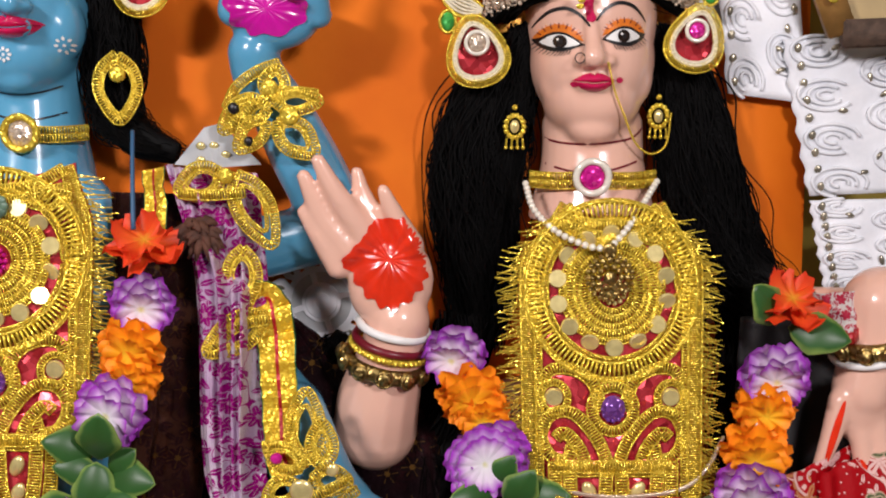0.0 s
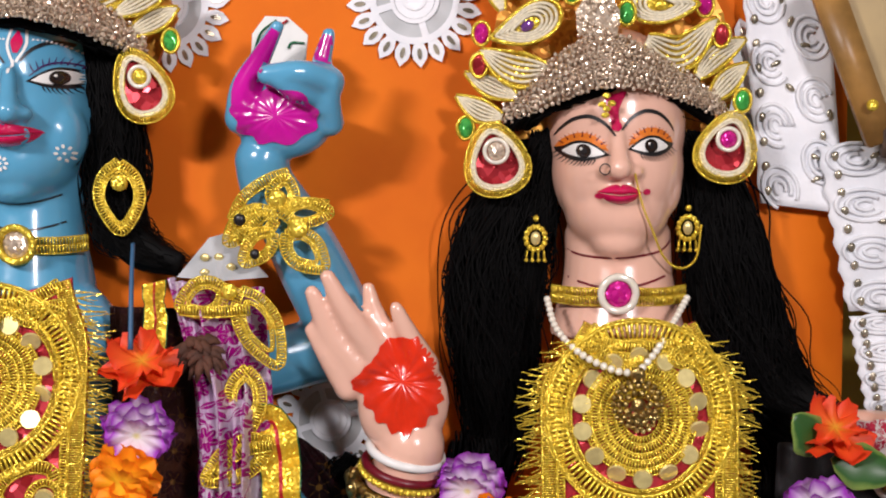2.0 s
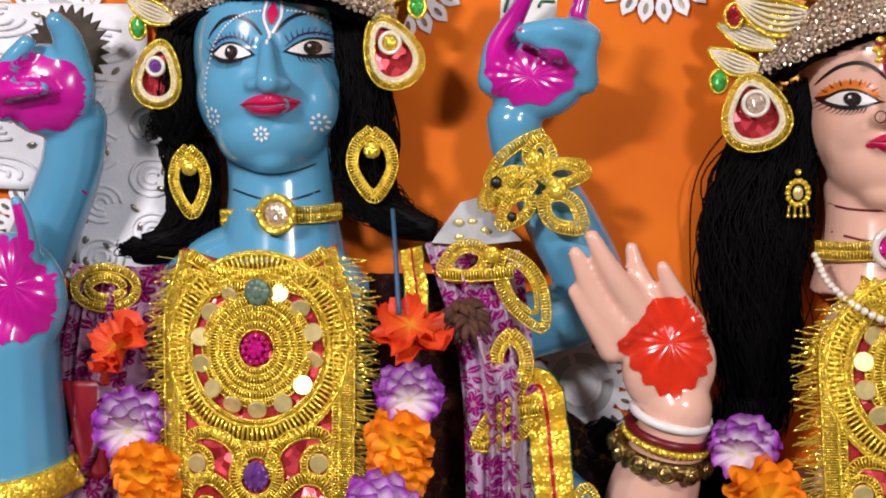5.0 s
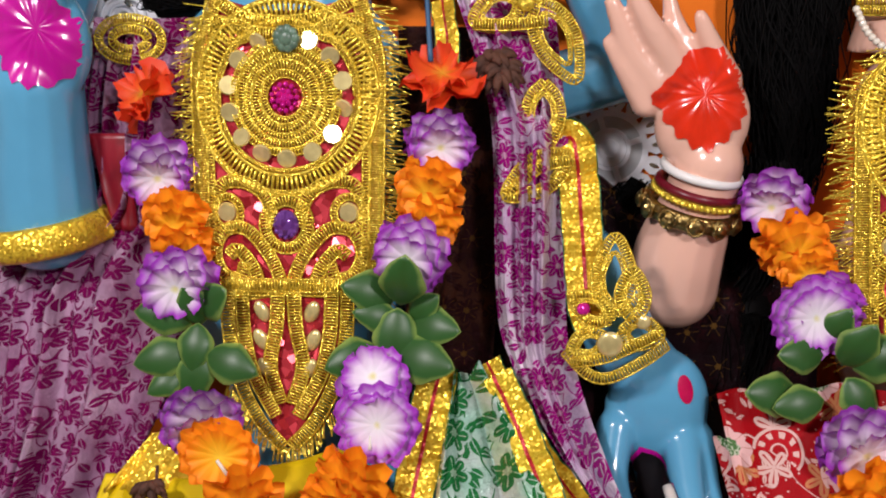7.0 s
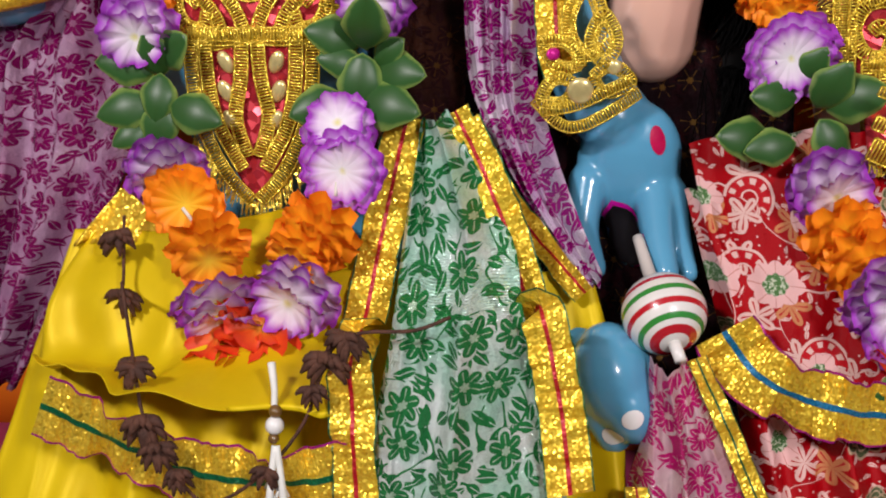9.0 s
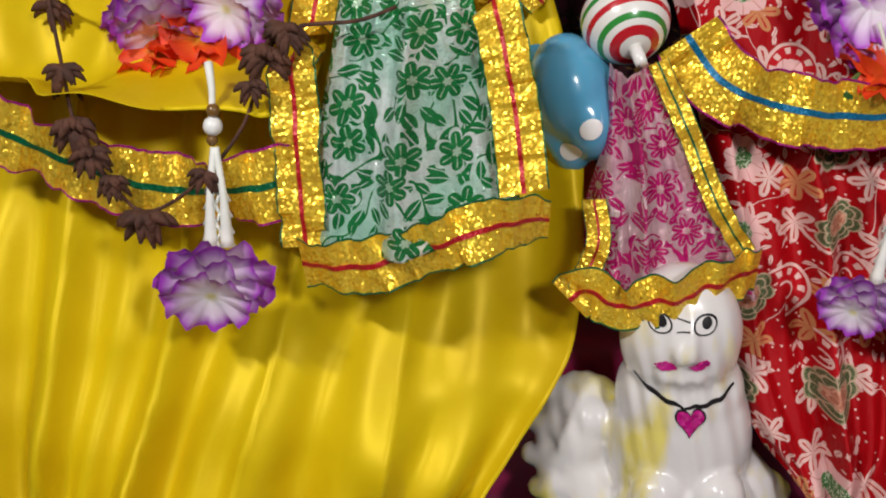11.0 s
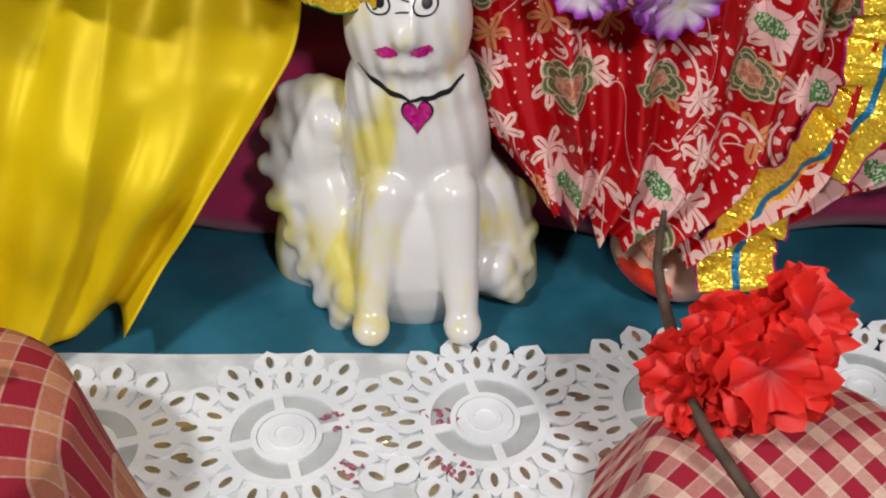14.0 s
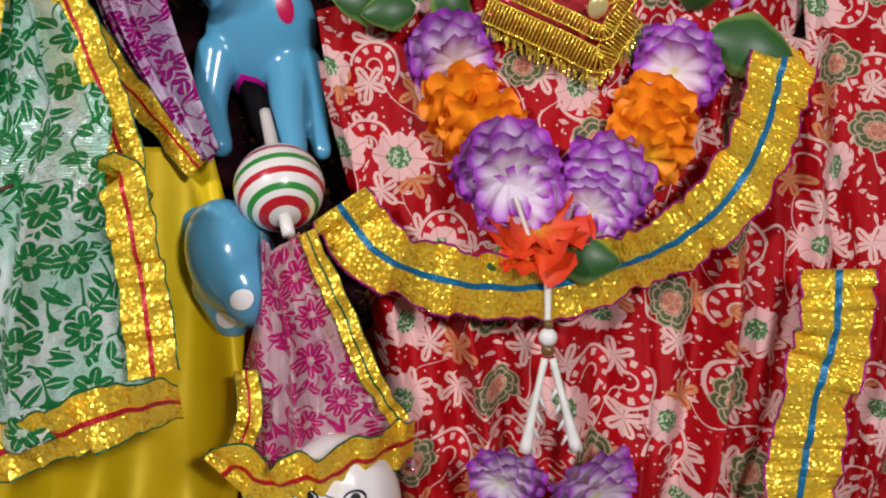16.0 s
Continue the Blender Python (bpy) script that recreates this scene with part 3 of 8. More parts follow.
def cat_glaze():
    """Pearl white glaze with yellow brushed on in soft upright strokes."""
    m = mat("white_pearl_glaze", (0.78, 0.75, 0.72), 0.25, coat=0.5, bump=0.1, bscale=40)
    nt = m.node_tree
    tc = nt.nodes.new("ShaderNodeTexCoord")
    tones = []
    for scale, stretch, detail in ((13, (1, 1, 0.75), 2), (70, (1, 1, 0.25), 3), (9, (1, 1, 1), 4)):
        mp = nt.nodes.new("ShaderNodeMapping")
        mp.inputs["Scale"].default_value = stretch
        nt.links.new(tc.outputs["Object"], mp.inputs["Vector"])
        n = nt.nodes.new("ShaderNodeTexNoise")
        n.inputs["Scale"].default_value, n.inputs["Detail"].default_value = scale, detail
        nt.links.new(mp.outputs[0], n.inputs["Vector"])
        tones.append(Ex(nt, n.outputs["Fac"]))
    sx = nt.nodes.new("ShaderNodeSeparateXYZ")
    nt.links.new(tc.outputs["Object"], sx.inputs[0])
    x, z = Ex(nt, sx.outputs["X"]), Ex(nt, sx.outputs["Z"])
    rim = ((abs(x + 0.016) - 0.085) * 18.0).op("MAXIMUM", 0.0).op("MINIMUM", 0.45)
    chest = (0.30 - abs(z - 0.725) * 7.0).op("MAXIMUM", 0.0) * (z < 0.78)
    f = ((tones[0] - 0.52) * 4.0 + rim + chest + (tones[1] - 0.5) * 1.6).op("MAXIMUM", 0.0).op("MINIMUM", 0.85)
    white = mix_rgb(nt, tones[2].v, (0.60, 0.57, 0.57), (0.86, 0.83, 0.80))
    nt.links.new(mix_rgb(nt, f.v, white, (0.74, 0.62, 0.07)), nt.nodes["Principled BSDF"].inputs["Base Color"])
    return m


CATGLAZE = cat_glaze()
WOOD = mat("varnished_wood", (0.42, 0.22, 0.06), 0.4, var=0.4, scale=25, bump=0.1)
DARKWOOD = mat("dark_stick", (0.10, 0.06, 0.04), 0.8, var=0.4, scale=90, bump=0.6, bscale=200)


# ---------------------------------------------------------------- the place
def slab(name, c, s, m, label, category, kind="structure", bevel=0.0):
    return tagged(link(name, box(bmesh.new(), c, s, bevel=bevel), m, smooth=False), label, category, kind=kind)


def back_y(z):
    """The face of the leaning backdrop board."""
    return 1.205 + 0.13 * (z - 1.36)


slab("floor", (0, -0.4, -0.05), (4.2, 3.9, 0.1), FLOORM, "grey polished stone floor of the room", "floor")
slab("ceiling", (0, -0.4, 2.85), (4.2, 3.9, 0.1), PLASTER, "plain cream plaster ceiling", "ceiling")
slab("wall_back", (0, 1.46, 1.4), (4.2, 0.1, 2.8), OLIVE, "olive painted wall behind the shrine", "wall")
slab("wall_left", (-2.05, -0.4, 1.4), (0.1, 3.62, 2.8), PLASTER, "plain cream plaster wall", "wall")
slab("wall_right", (2.05, -0.4, 1.4), (0.1, 3.62, 2.8), PLASTER, "plain cream plaster wall", "wall")
slab("wall_front", (0, -2.3, 1.4), (4.2, 0.1, 2.8), PLASTER, "plain cream plaster wall facing the shrine", "wall")

bm = bmesh.new()
sheet(bm, lambda u, v: (-0.95 + u * (1.34 + 0.02 * v), back_y(0.75 + v * 1.35) + 0.002 * math.sin(9 * u), 0.75 + v * 1.35), 20, 20, 0.02)
tagged(link("backdrop_board", bm, ORANGE_WALL), "orange painted backdrop board leaning behind the statues", "backdrop", kind="structure")

# the altar: a teal table and a cloth-covered bench behind
bm = bmesh.new()
box(bm, (-0.05, 0.74, 0.555), (1.7, 0.90, 0.035), bevel=0.004)
altar = thing("altar_table", "teal painted wooden altar table under the statues", "table", at=(-0.05, 0.6, 0))
part("tabletop", bm, TEAL, altar)
for sx in (-0.8, 0.7):
    for sy in (0.34, 1.12):
        part("leg", box(bmesh.new(), (sx, sy, 0.269), (0.06, 0.06, 0.538), bevel=0.004), TEAL, altar)
bm = bmesh.new()
sheet(bm, lambda u, v: (-0.93 + 1.75 * u, 0.885 - 0.010 * math.sin(31 * u) * (1 - v) - 0.03 * (1 - v) + (0.30 * max(0, v - 0.55) / 0.45),
                        0.574 + 0.012 * (0.5 + 0.5 * math.sin(26 * u)) * (1 - v) + 0.19 * min(1, v / 0.55)), 90, 16, 0.006)
tagged(link("seat_cloth", bm, PINKCLOTH), "deep pink satin cloth draped over the statues' bench", "cloth")
slab("bench", (-0.055, 1.045, 0.66), (1.66, 0.27, 0.17), WOOD, "low wooden bench under the pink cloth", "bench", kind="", bevel=0.004)


# ---------------------------------------------------------------- the statues
def hand(bm, palm, pr, prot, fingers):
    blob(bm, palm, pr, prot)
    for pts, r0, r1 in fingers:
        limb(bm, pts, [r0 + (r1 - r0) * i / (len(pts) - 1) for i in range(len(pts))], seg=12)


def ragged(c, rx, rz, n=60, amp=0.12, rot=0, teeth=9):
    out = []
    for k in range(n):
        a = 2 * math.pi * k / n
        s = 1 + amp * math.sin(teeth * a + 0.7 * math.sin(3 * a)) * (0.4 + 0.6 * abs(math.sin(a / 2)))
        x, z = rx * s * math.cos(a), rz * s * math.sin(a)
        ca, sa = math.cos(radians(rot)), math.sin(radians(rot))
        out.append((c[0] + x * ca - z * sa, c[1] + x * sa + z * ca))
    return out


def face_paint(bm, tree, c, e1, e2, lid, mouth, lipw, brow_lift, scale=1.0):
    """Eyes, brows, lashes and lips; slots: 1 lip, 2 white, 3 black, 4 iris, 5 lid, 6 accent."""
    for e, s in ((e1, -1), (e2, 1)):
        w = 0.0205 * scale

        def at(f, z):                                            # f: from nose side to temple side
            return (e[0] + s * f * w, e[1] + z * w)

        def shape(pts, n=4):
            return [tuple(q) for q in spline([at(*q) for q in pts] + [at(*pts[0])], n)[:-1]]
        if lid:                                                  # ridged orange lid under the brow
            paint(bm, tree, shape([(-1.12, 0.02), (-0.8, 0.52), (-0.2, 0.86), (0.45, 0.86), (1.05, 0.52), (1.30, 0.10), (0.8, 0.30), (0.2, 0.40), (-0.5, 0.28)]), 5, 0.0008)
            for k in range(15):
                a = radians(16 + 148 * k / 14)
                paint_strip(bm, tree, [at(0.08 + 0.95 * math.cos(a), 0.08 + 0.62 * math.sin(a)), at(0.08 + 1.22 * math.cos(a), 0.08 + 0.92 * math.sin(a))], [0.0008, 0.0002], 7 if k % 2 else 5, 0.0012)
        else:                                                    # violet crease
            paint_strip(bm, tree, [at(-1.05, 0.10), at(-0.5, 0.58), at(0.1, 0.74), at(0.7, 0.60), at(1.25, 0.18)], [0.0004, 0.0008, 0.0009, 0.0008, 0.0004], 7, 0.0011)
        paint(bm, tree, shape([(-1.16, -0.16), (-0.62, 0.26), (-0.1, 0.50), (0.45, 0.48), (0.95, 0.22), (1.34, 0.10), (1.02, -0.24), (0.6, -0.44), (0.1, -0.50), (-0.45, -0.40), (-0.85, -0.26)]), 3, 0.0012)
        paint(bm, tree, shape([(-0.96, -0.12), (-0.58, 0.16), (-0.1, 0.37), (0.42, 0.35), (0.82, 0.12), (0.98, -0.04), (0.6, -0.22), (0.1, -0.30), (-0.4, -0.26), (-0.75, -0.18)]), 2, 0.0020, bulge=0.0012)
        ix, iz = 0.04, 0.02
        paint(bm, tree, [at(ix + 0.345 * math.cos(t), iz + 0.335 * math.sin(t)) for t in np.linspace(0, 2 * math.pi, 22, endpoint=False)], 3, 0.0036)
        paint(bm, tree, [at(ix + 0.295 * math.cos(t), iz + 0.285 * math.sin(t)) for t in np.linspace(0, 2 * math.pi, 22, endpoint=False)], 4, 0.0040)
        paint(bm, tree, [at(ix + 0.15 * math.cos(t), iz + 0.15 * math.sin(t)) for t in np.linspace(0, 2 * math.pi, 16, endpoint=False)], 3, 0.0044)
        # glint painted as a white dot on the iris
        paint(bm, tree, oval((at(ix, iz)[0] - 0.0022, at(ix, iz)[1] + 0.0020), 0.0013, 0.0013, 10), 2, 0.0048)
        for k in range(12):                                      # lashes below and above
            f = -0.5 + 1.7 * k / 11
            zb = -0.50 + 0.30 * max(0, f) ** 2 + 0.2 * max(0, -f)
            paint_strip(bm, tree, [at(f, zb), at(f + 0.10 + 0.06 * f, zb - 0.14), at(f + 0.22 + 0.10 * f, zb - 0.26)], [0.0006, 0.0004, 0.0002], 3, 0.0012)
            if not lid:
                f = -0.9 + 2.1 * k / 11
                zt = 0.70 - 0.42 * f * f
                paint_strip(bm, tree, [at(f, zt - 0.06), at(f * 1.14 + 0.03, zt + 0.14), at(f * 1.26 + 0.08, zt + 0.30)], [0.0006, 0.0004, 0.0002], 7, 0.0012)
        k = brow_lift / w
        paint_strip(bm, tree, [at(-1.42, 0.46 * k), at(-0.95, 0.80 * k), at(-0.25, 1.0 * k), at(0.5, 0.92 * k), at(1.05, 0.66 * k), at(1.36, 0.42 * k)],
                    [0.0009, 0.0016, 0.0018, 0.0017, 0.0012, 0.0004], 3, 0.0012)
    m, w = (0, 0), lipw
    q = 1.28 if lid is False else 1.12
    up = [(m[0] - w, m[1]), (m[0] - w * 0.55, m[1] + 0.0052), (m[0] - w * 0.15, m[1] + 0.0072), (m[0], m[1] + 0.0058), (m[0] + w * 0.15, m[1] + 0.0072), (m[0] + w * 0.55, m[1] + 0.0052), (m[0] + w, m[1]),
          (m[0] + w * 0.5, m[1] - 0.0004), (m[0], m[1] - 0.0012), (m[0] - w * 0.5, m[1] - 0.0004)]
    lo = [(m[0] - w * 0.92, m[1] - 0.0004), (m[0] - w * 0.5, m[1] - 0.0012), (m[0], m[1] - 0.0020), (m[0] + w * 0.5, m[1] - 0.0012), (m[0] + w * 0.92, m[1] - 0.0004),
          (m[0] + w * 0.55, m[1] - 0.0070), (m[0], m[1] - 0.0098), (m[0] - w * 0.55, m[1] - 0.0070)]
    paint(bm, tree, [(mouth[0] + p[0], mouth[1] + q * p[1]) for p in spline(up + up[:1], 4)[:-1]], 1, 0.0012, bulge=0.0045)
    paint(bm, tree, [(mouth[0] + p[0], mouth[1] + q * p[1]) for p in spline(lo + lo[:1], 4)[:-1]], 1, 0.0012, bulge=0.0060)


def blue_statue():
    bm = bmesh.new()
    blob(bm, (-0.444, 1.195, 1.706), (0.074, 0.080, 0.098), seg=40, rings=26)
    blob(bm, (-0.440, 1.180, 1.669), (0.0730, 0.078, 0.0720), seg=40, rings=26)
    blob(bm, (-0.436, 1.166, 1.631), (0.057, 0.064, 0.047), seg=30, rings=20)
    blob(bm, (-0.430, 1.138, 1.606), (0.026, 0.028, 0.019))
    for x in (180, 335):
        blob(bm, ((-0.476, 1.155, 1.656) if x == 180 else (-0.391, 1.155, 1.656)), (0.026, 0.030, 0.036))
    limb(bm, [(-0.422, 1.112, 1.713), (-0.420, 1.104, 1.697), (-0.417, 1.092, 1.678)], [0.007, 0.0085, 0.012])
    blob(bm, (-0.434, 1.103, 1.676), (0.010, 0.011, 0.007))
    blob(bm, (-0.407, 1.103, 1.676), (0.010, 0.011, 0.007))
    blob(bm, (-0.422, 1.104, 1.656), (0.022, 0.010, 0.012))
    tube(bm, [(-0.436, 1.190, 1.608), (-0.435, 1.180, 1.563), (-0.436, 1.175, 1.500)], [0.055, 0.054, 0.066], seg=28)
    blob(bm, (-0.459, 1.165, 1.371), (0.145, 0.075, 0.17), seg=32, rings=20)
    blob(bm, (-0.454, 1.165, 1.443), (0.13, 0.06, 0.06), seg=32, rings=20)
    blob(bm, (-0.457, 1.130, 1.244), (0.12, 0.06, 0.16))
    blob(bm, (-0.449, 1.060, 1.016), (0.20, 0.09, 0.07))
    # raised arm with the lifted fingers
    limb(bm, [(-0.118, 1.170, 1.444), (-0.126, 1.170, 1.479), (-0.148, 1.170, 1.525), (-0.170, 1.168, 1.570), (-0.190, 1.160, 1.607), (-0.194, 1.155, 1.630)], [0.033, 0.036, 0.036, 0.032, 0.028, 0.027])
    hand(bm, (-0.171, 1.150, 1.672), (0.050, 0.026, 0.040), (0, 0, 0), [
        ([(-0.210, 1.140, 1.672), (-0.206, 1.135, 1.701), (-0.188, 1.130, 1.730), (-0.171, 1.120, 1.757)], 0.017, 0.007),
        ([(-0.125, 1.140, 1.668), (-0.123, 1.125, 1.690), (-0.119, 1.115, 1.707)], 0.014, 0.007),
        ([(-0.131, 1.130, 1.685), (-0.132, 1.130, 1.719), (-0.124, 1.130, 1.751)], 0.014, 0.007),
        ([(-0.123, 1.125, 1.706), (-0.148, 1.105, 1.714), (-0.178, 1.100, 1.712)], 0.015, 0.010),
        ([(-0.136, 1.125, 1.692), (-0.153, 1.108, 1.697), (-0.166, 1.100, 1.706)], 0.012, 0.009)])
    # the other raised arm, by the board's edge
    limb(bm, [(-0.726, 1.160, 1.450), (-0.682, 1.160, 1.533), (-0.645, 1.150, 1.597), (-0.629, 1.140, 1.647)], [0.036, 0.034, 0.031, 0.030])
    hand(bm, (-0.648, 1.120, 1.679), (0.050, 0.028, 0.046), (0, 0, 0), [
        ([(-0.683, 1.100, 1.664), (-0.671, 1.090, 1.698), (-0.649, 1.090, 1.723)], 0.015, 0.009),
        ([(-0.617, 1.120, 1.696), (-0.618, 1.110, 1.728), (-0.623, 1.100, 1.743)], 0.018, 0.010),
        ([(-0.682, 1.090, 1.677), (-0.660, 1.080, 1.679), (-0.632, 1.080, 1.680)], 0.011, 0.007)])
    # lowered blessing hand
    limb(bm, [(-0.679, 1.050, 1.320), (-0.678, 1.050, 1.366), (-0.674, 1.050, 1.405), (-0.672, 1.050, 1.444)], [0.052, 0.050, 0.046, 0.045])
    hand(bm, (-0.663, 1.045, 1.488), (0.054, 0.028, 0.062), (0, 0, 0), [
        ([(-0.633, 1.030, 1.522), (-0.630, 1.020, 1.555), (-0.634, 1.015, 1.581)], 0.011, 0.006),
        ([(-0.689, 1.040, 1.511), (-0.689, 1.035, 1.560), (-0.682, 1.030, 1.596)], 0.017, 0.009),
        ([(-0.709, 1.040, 1.506), (-0.711, 1.035, 1.560), (-0.707, 1.030, 1.592)], 0.017, 0.009)])
    # lowered hand that holds the toy
    limb(bm, [(-0.152, 1.080, 1.268), (-0.124, 1.070, 1.199), (-0.105, 1.065, 1.173)], [0.034, 0.036, 0.036])
    hand(bm, (-0.090, 1.060, 1.132), (0.050, 0.030, 0.062), (0, 8, 0), [
        ([(-0.089, 1.065, 1.080), (-0.084, 1.060, 1.046)], 0.026, 0.022),
        ([(-0.128, 1.045, 1.117), (-0.132, 1.020, 1.081), (-0.120, 0.990, 1.053)], 0.020, 0.011),
        ([(-0.067, 1.045, 1.107), (-0.063, 1.010, 1.077), (-0.056, 0.980, 1.054)], 0.020, 0.012),
        ([(-0.051, 1.050, 1.105), (-0.043, 1.030, 1.068), (-0.034, 1.000, 1.045)], 0.017, 0.009)])
    # the toes
    blob(bm, (-0.101, 0.905, 0.987), (0.036, 0.045, 0.052), (0, -18, 0))
    blob(bm, (-0.088, 0.885, 0.970), (0.026, 0.03, 0.034), (0, -18, 0))
    limb(bm, [(-0.116, 0.900, 0.965), (-0.101, 0.885, 0.941)], [0.02, 0.016])
    # limbs under the cloth
    limb(bm, [(-0.118, 1.172, 1.444), (-0.220, 1.170, 1.420), (-0.360, 1.170, 1.410)], 0.034)
    limb(bm, [(-0.726, 1.165, 1.450), (-0.660, 1.172, 1.400), (-0.560, 1.170, 1.410)], 0.034)
    limb(bm, [(-0.152, 1.090, 1.268), (-0.200, 1.140, 1.300), (-0.330, 1.172, 1.340)], [0.032, 0.026, 0.026])
    limb(bm, [(-0.101, 0.925, 0.985), (-0.200, 1.000, 1.000), (-0.330, 1.050, 1.010)], 0.030)
    limb(bm, [(-0.457, 1.120, 1.200), (-0.450, 1.080, 1.050)], 0.070)
    bm = fused(bm, 0.0030, 9)
    tree = BVHTree.FromBMesh(bm)
    face_paint(bm, tree, None, (-0.4566, 1.7072), (-0.3862, 1.7093), False, (-0.4216, 1.6576), 0.0285, 0.034, 0.99)
    paint(bm, tree, stroke([(-0.4192, 1.7326), (-0.4183, 1.7430), (-0.4179, 1.7534)], [0.0020, 0.0050, 0.0008]), 1, 0.0014)
    for pts in ([(-0.4237, 1.7551), (-0.4260, 1.7394), (-0.4212, 1.7237)], [(-0.4114, 1.7549), (-0.4109, 1.7393), (-0.4185, 1.7237)], [(-0.4211, 1.7263), (-0.4200, 1.7132)]):
        paint_strip(bm, tree, pts, [0.0012] * len(pts), 2, 0.0012)
    for c, r in (((-0.3798, 1.6377), 0.0070), ((-0.4817, 1.6478), 0.0070), ((-0.4300, 1.6296), 0.0056)):
        paint(bm, tree, oval(c, 0.0016, 0.0016, 8), 2, 0.0012, 2)
        for k in range(8):
            a = k * math.pi / 4
            paint(bm, tree, oval((c[0] + r * math.cos(a), c[1] + r * math.sin(a)), 0.0021, 0.0015, 8, rot=math.degrees(a)), 2, 0.0012, 2)
    for k in range(34):                                          # dotted line from brow to cheek
        u = k / 33
        for s in (-1, 1):
            x, z = s * (0.012 + 0.0585 * math.sin(1.62 * min(1, u * 1.15))), 0.052 - 0.115 * u * u
            paint(bm, tree, oval(((-0.4176, 1.7053)[0] + x, (-0.4176, 1.7053)[1] + z - 0.012), 0.0011, 0.0011, 7), 2, 0.0012, 1)
    paint_strip(bm, tree, [(-0.4744, 1.5747), (-0.4172, 1.5638), (-0.3587, 1.5791)], [0.0010] * 3, 3, 0.0012)
    paint_strip(bm, tree, [(-0.4742, 1.6034), (-0.4438, 1.5912), (-0.4079, 1.5912), (-0.3538, 1.6120)], [0.0009] * 4, 3, 0.0012)
    paint(bm, tree, ragged((-0.1750, 1.6744), 0.041, 0.027, amp=0.10), 6, 0.0010, 9, ridge=0.0015)
    paint_strip(bm, tree, [(-0.2092, 1.6775), (-0.2019, 1.7011), (-0.1856, 1.7297), (-0.1711, 1.7530)], [0.008, 0.013, 0.010, 0.005], 6, 0.0011, 8, 6)
    paint_strip(bm, tree, [(-0.1308, 1.7251), (-0.1276, 1.7370), (-0.1243, 1.7499)], [0.009, 0.008, 0.004], 6, 0.0011, 8, 6)
    paint(bm, tree, ragged((-0.6426, 1.6757), 0.044, 0.036, amp=0.08), 6, 0.0010, 9)
    paint(bm, tree, ragged((-0.6480, 1.5032), 0.044, 0.052, amp=0.07, teeth=17), 6, 0.0010, 9, ridge=0.0022)
    paint_strip(bm, tree, [(-0.6305, 1.5341), (-0.6278, 1.5563), (-0.6303, 1.5787)], [0.010, 0.009, 0.005], 6, 0.0011, 8, 6)
    paint(bm, tree, oval((-0.0653, 1.1611), 0.0068, 0.0135, rot=14), 1, 0.0010)
    # hollow of the hand: its darkness painted black on the solid web, magenta rim
    hole = [(-0.1062, 1.1038), (-0.0861, 1.0956), (-0.0689, 1.0658), (-0.0618, 1.0387), (-0.0892, 1.0275), (-0.1135, 1.0357), (-0.1146, 1.0832)]
    paint(bm, tree, [tuple(q) for q in spline(hole + hole[:1], 4)[:-1]], 6, 0.0012, 8)
    c = np.mean(np.array(hole), 0)
    paint(bm, tree, [tuple(c + (np.array(q) - c) * 0.86) for q in spline(hole + hole[:1], 4)[:-1]], 3, 0.0022, 8)
    for q, r in (((-0.0867, 0.9752), 26), ((-0.1024, 0.9506), 26)):
        paint(bm, tree, oval(q, 0.0095, 0.0085, rot=30), 2, 0.001)
    st = link("seated_statue", bm, [BLUE, LIP, WHITE, BLACK, IRIS, ORANGE_PAINT, MAGENTA, VIOLETINK])
    return tagged(st, "glossy sky-blue painted seated clay statue with magenta palms", "statue")


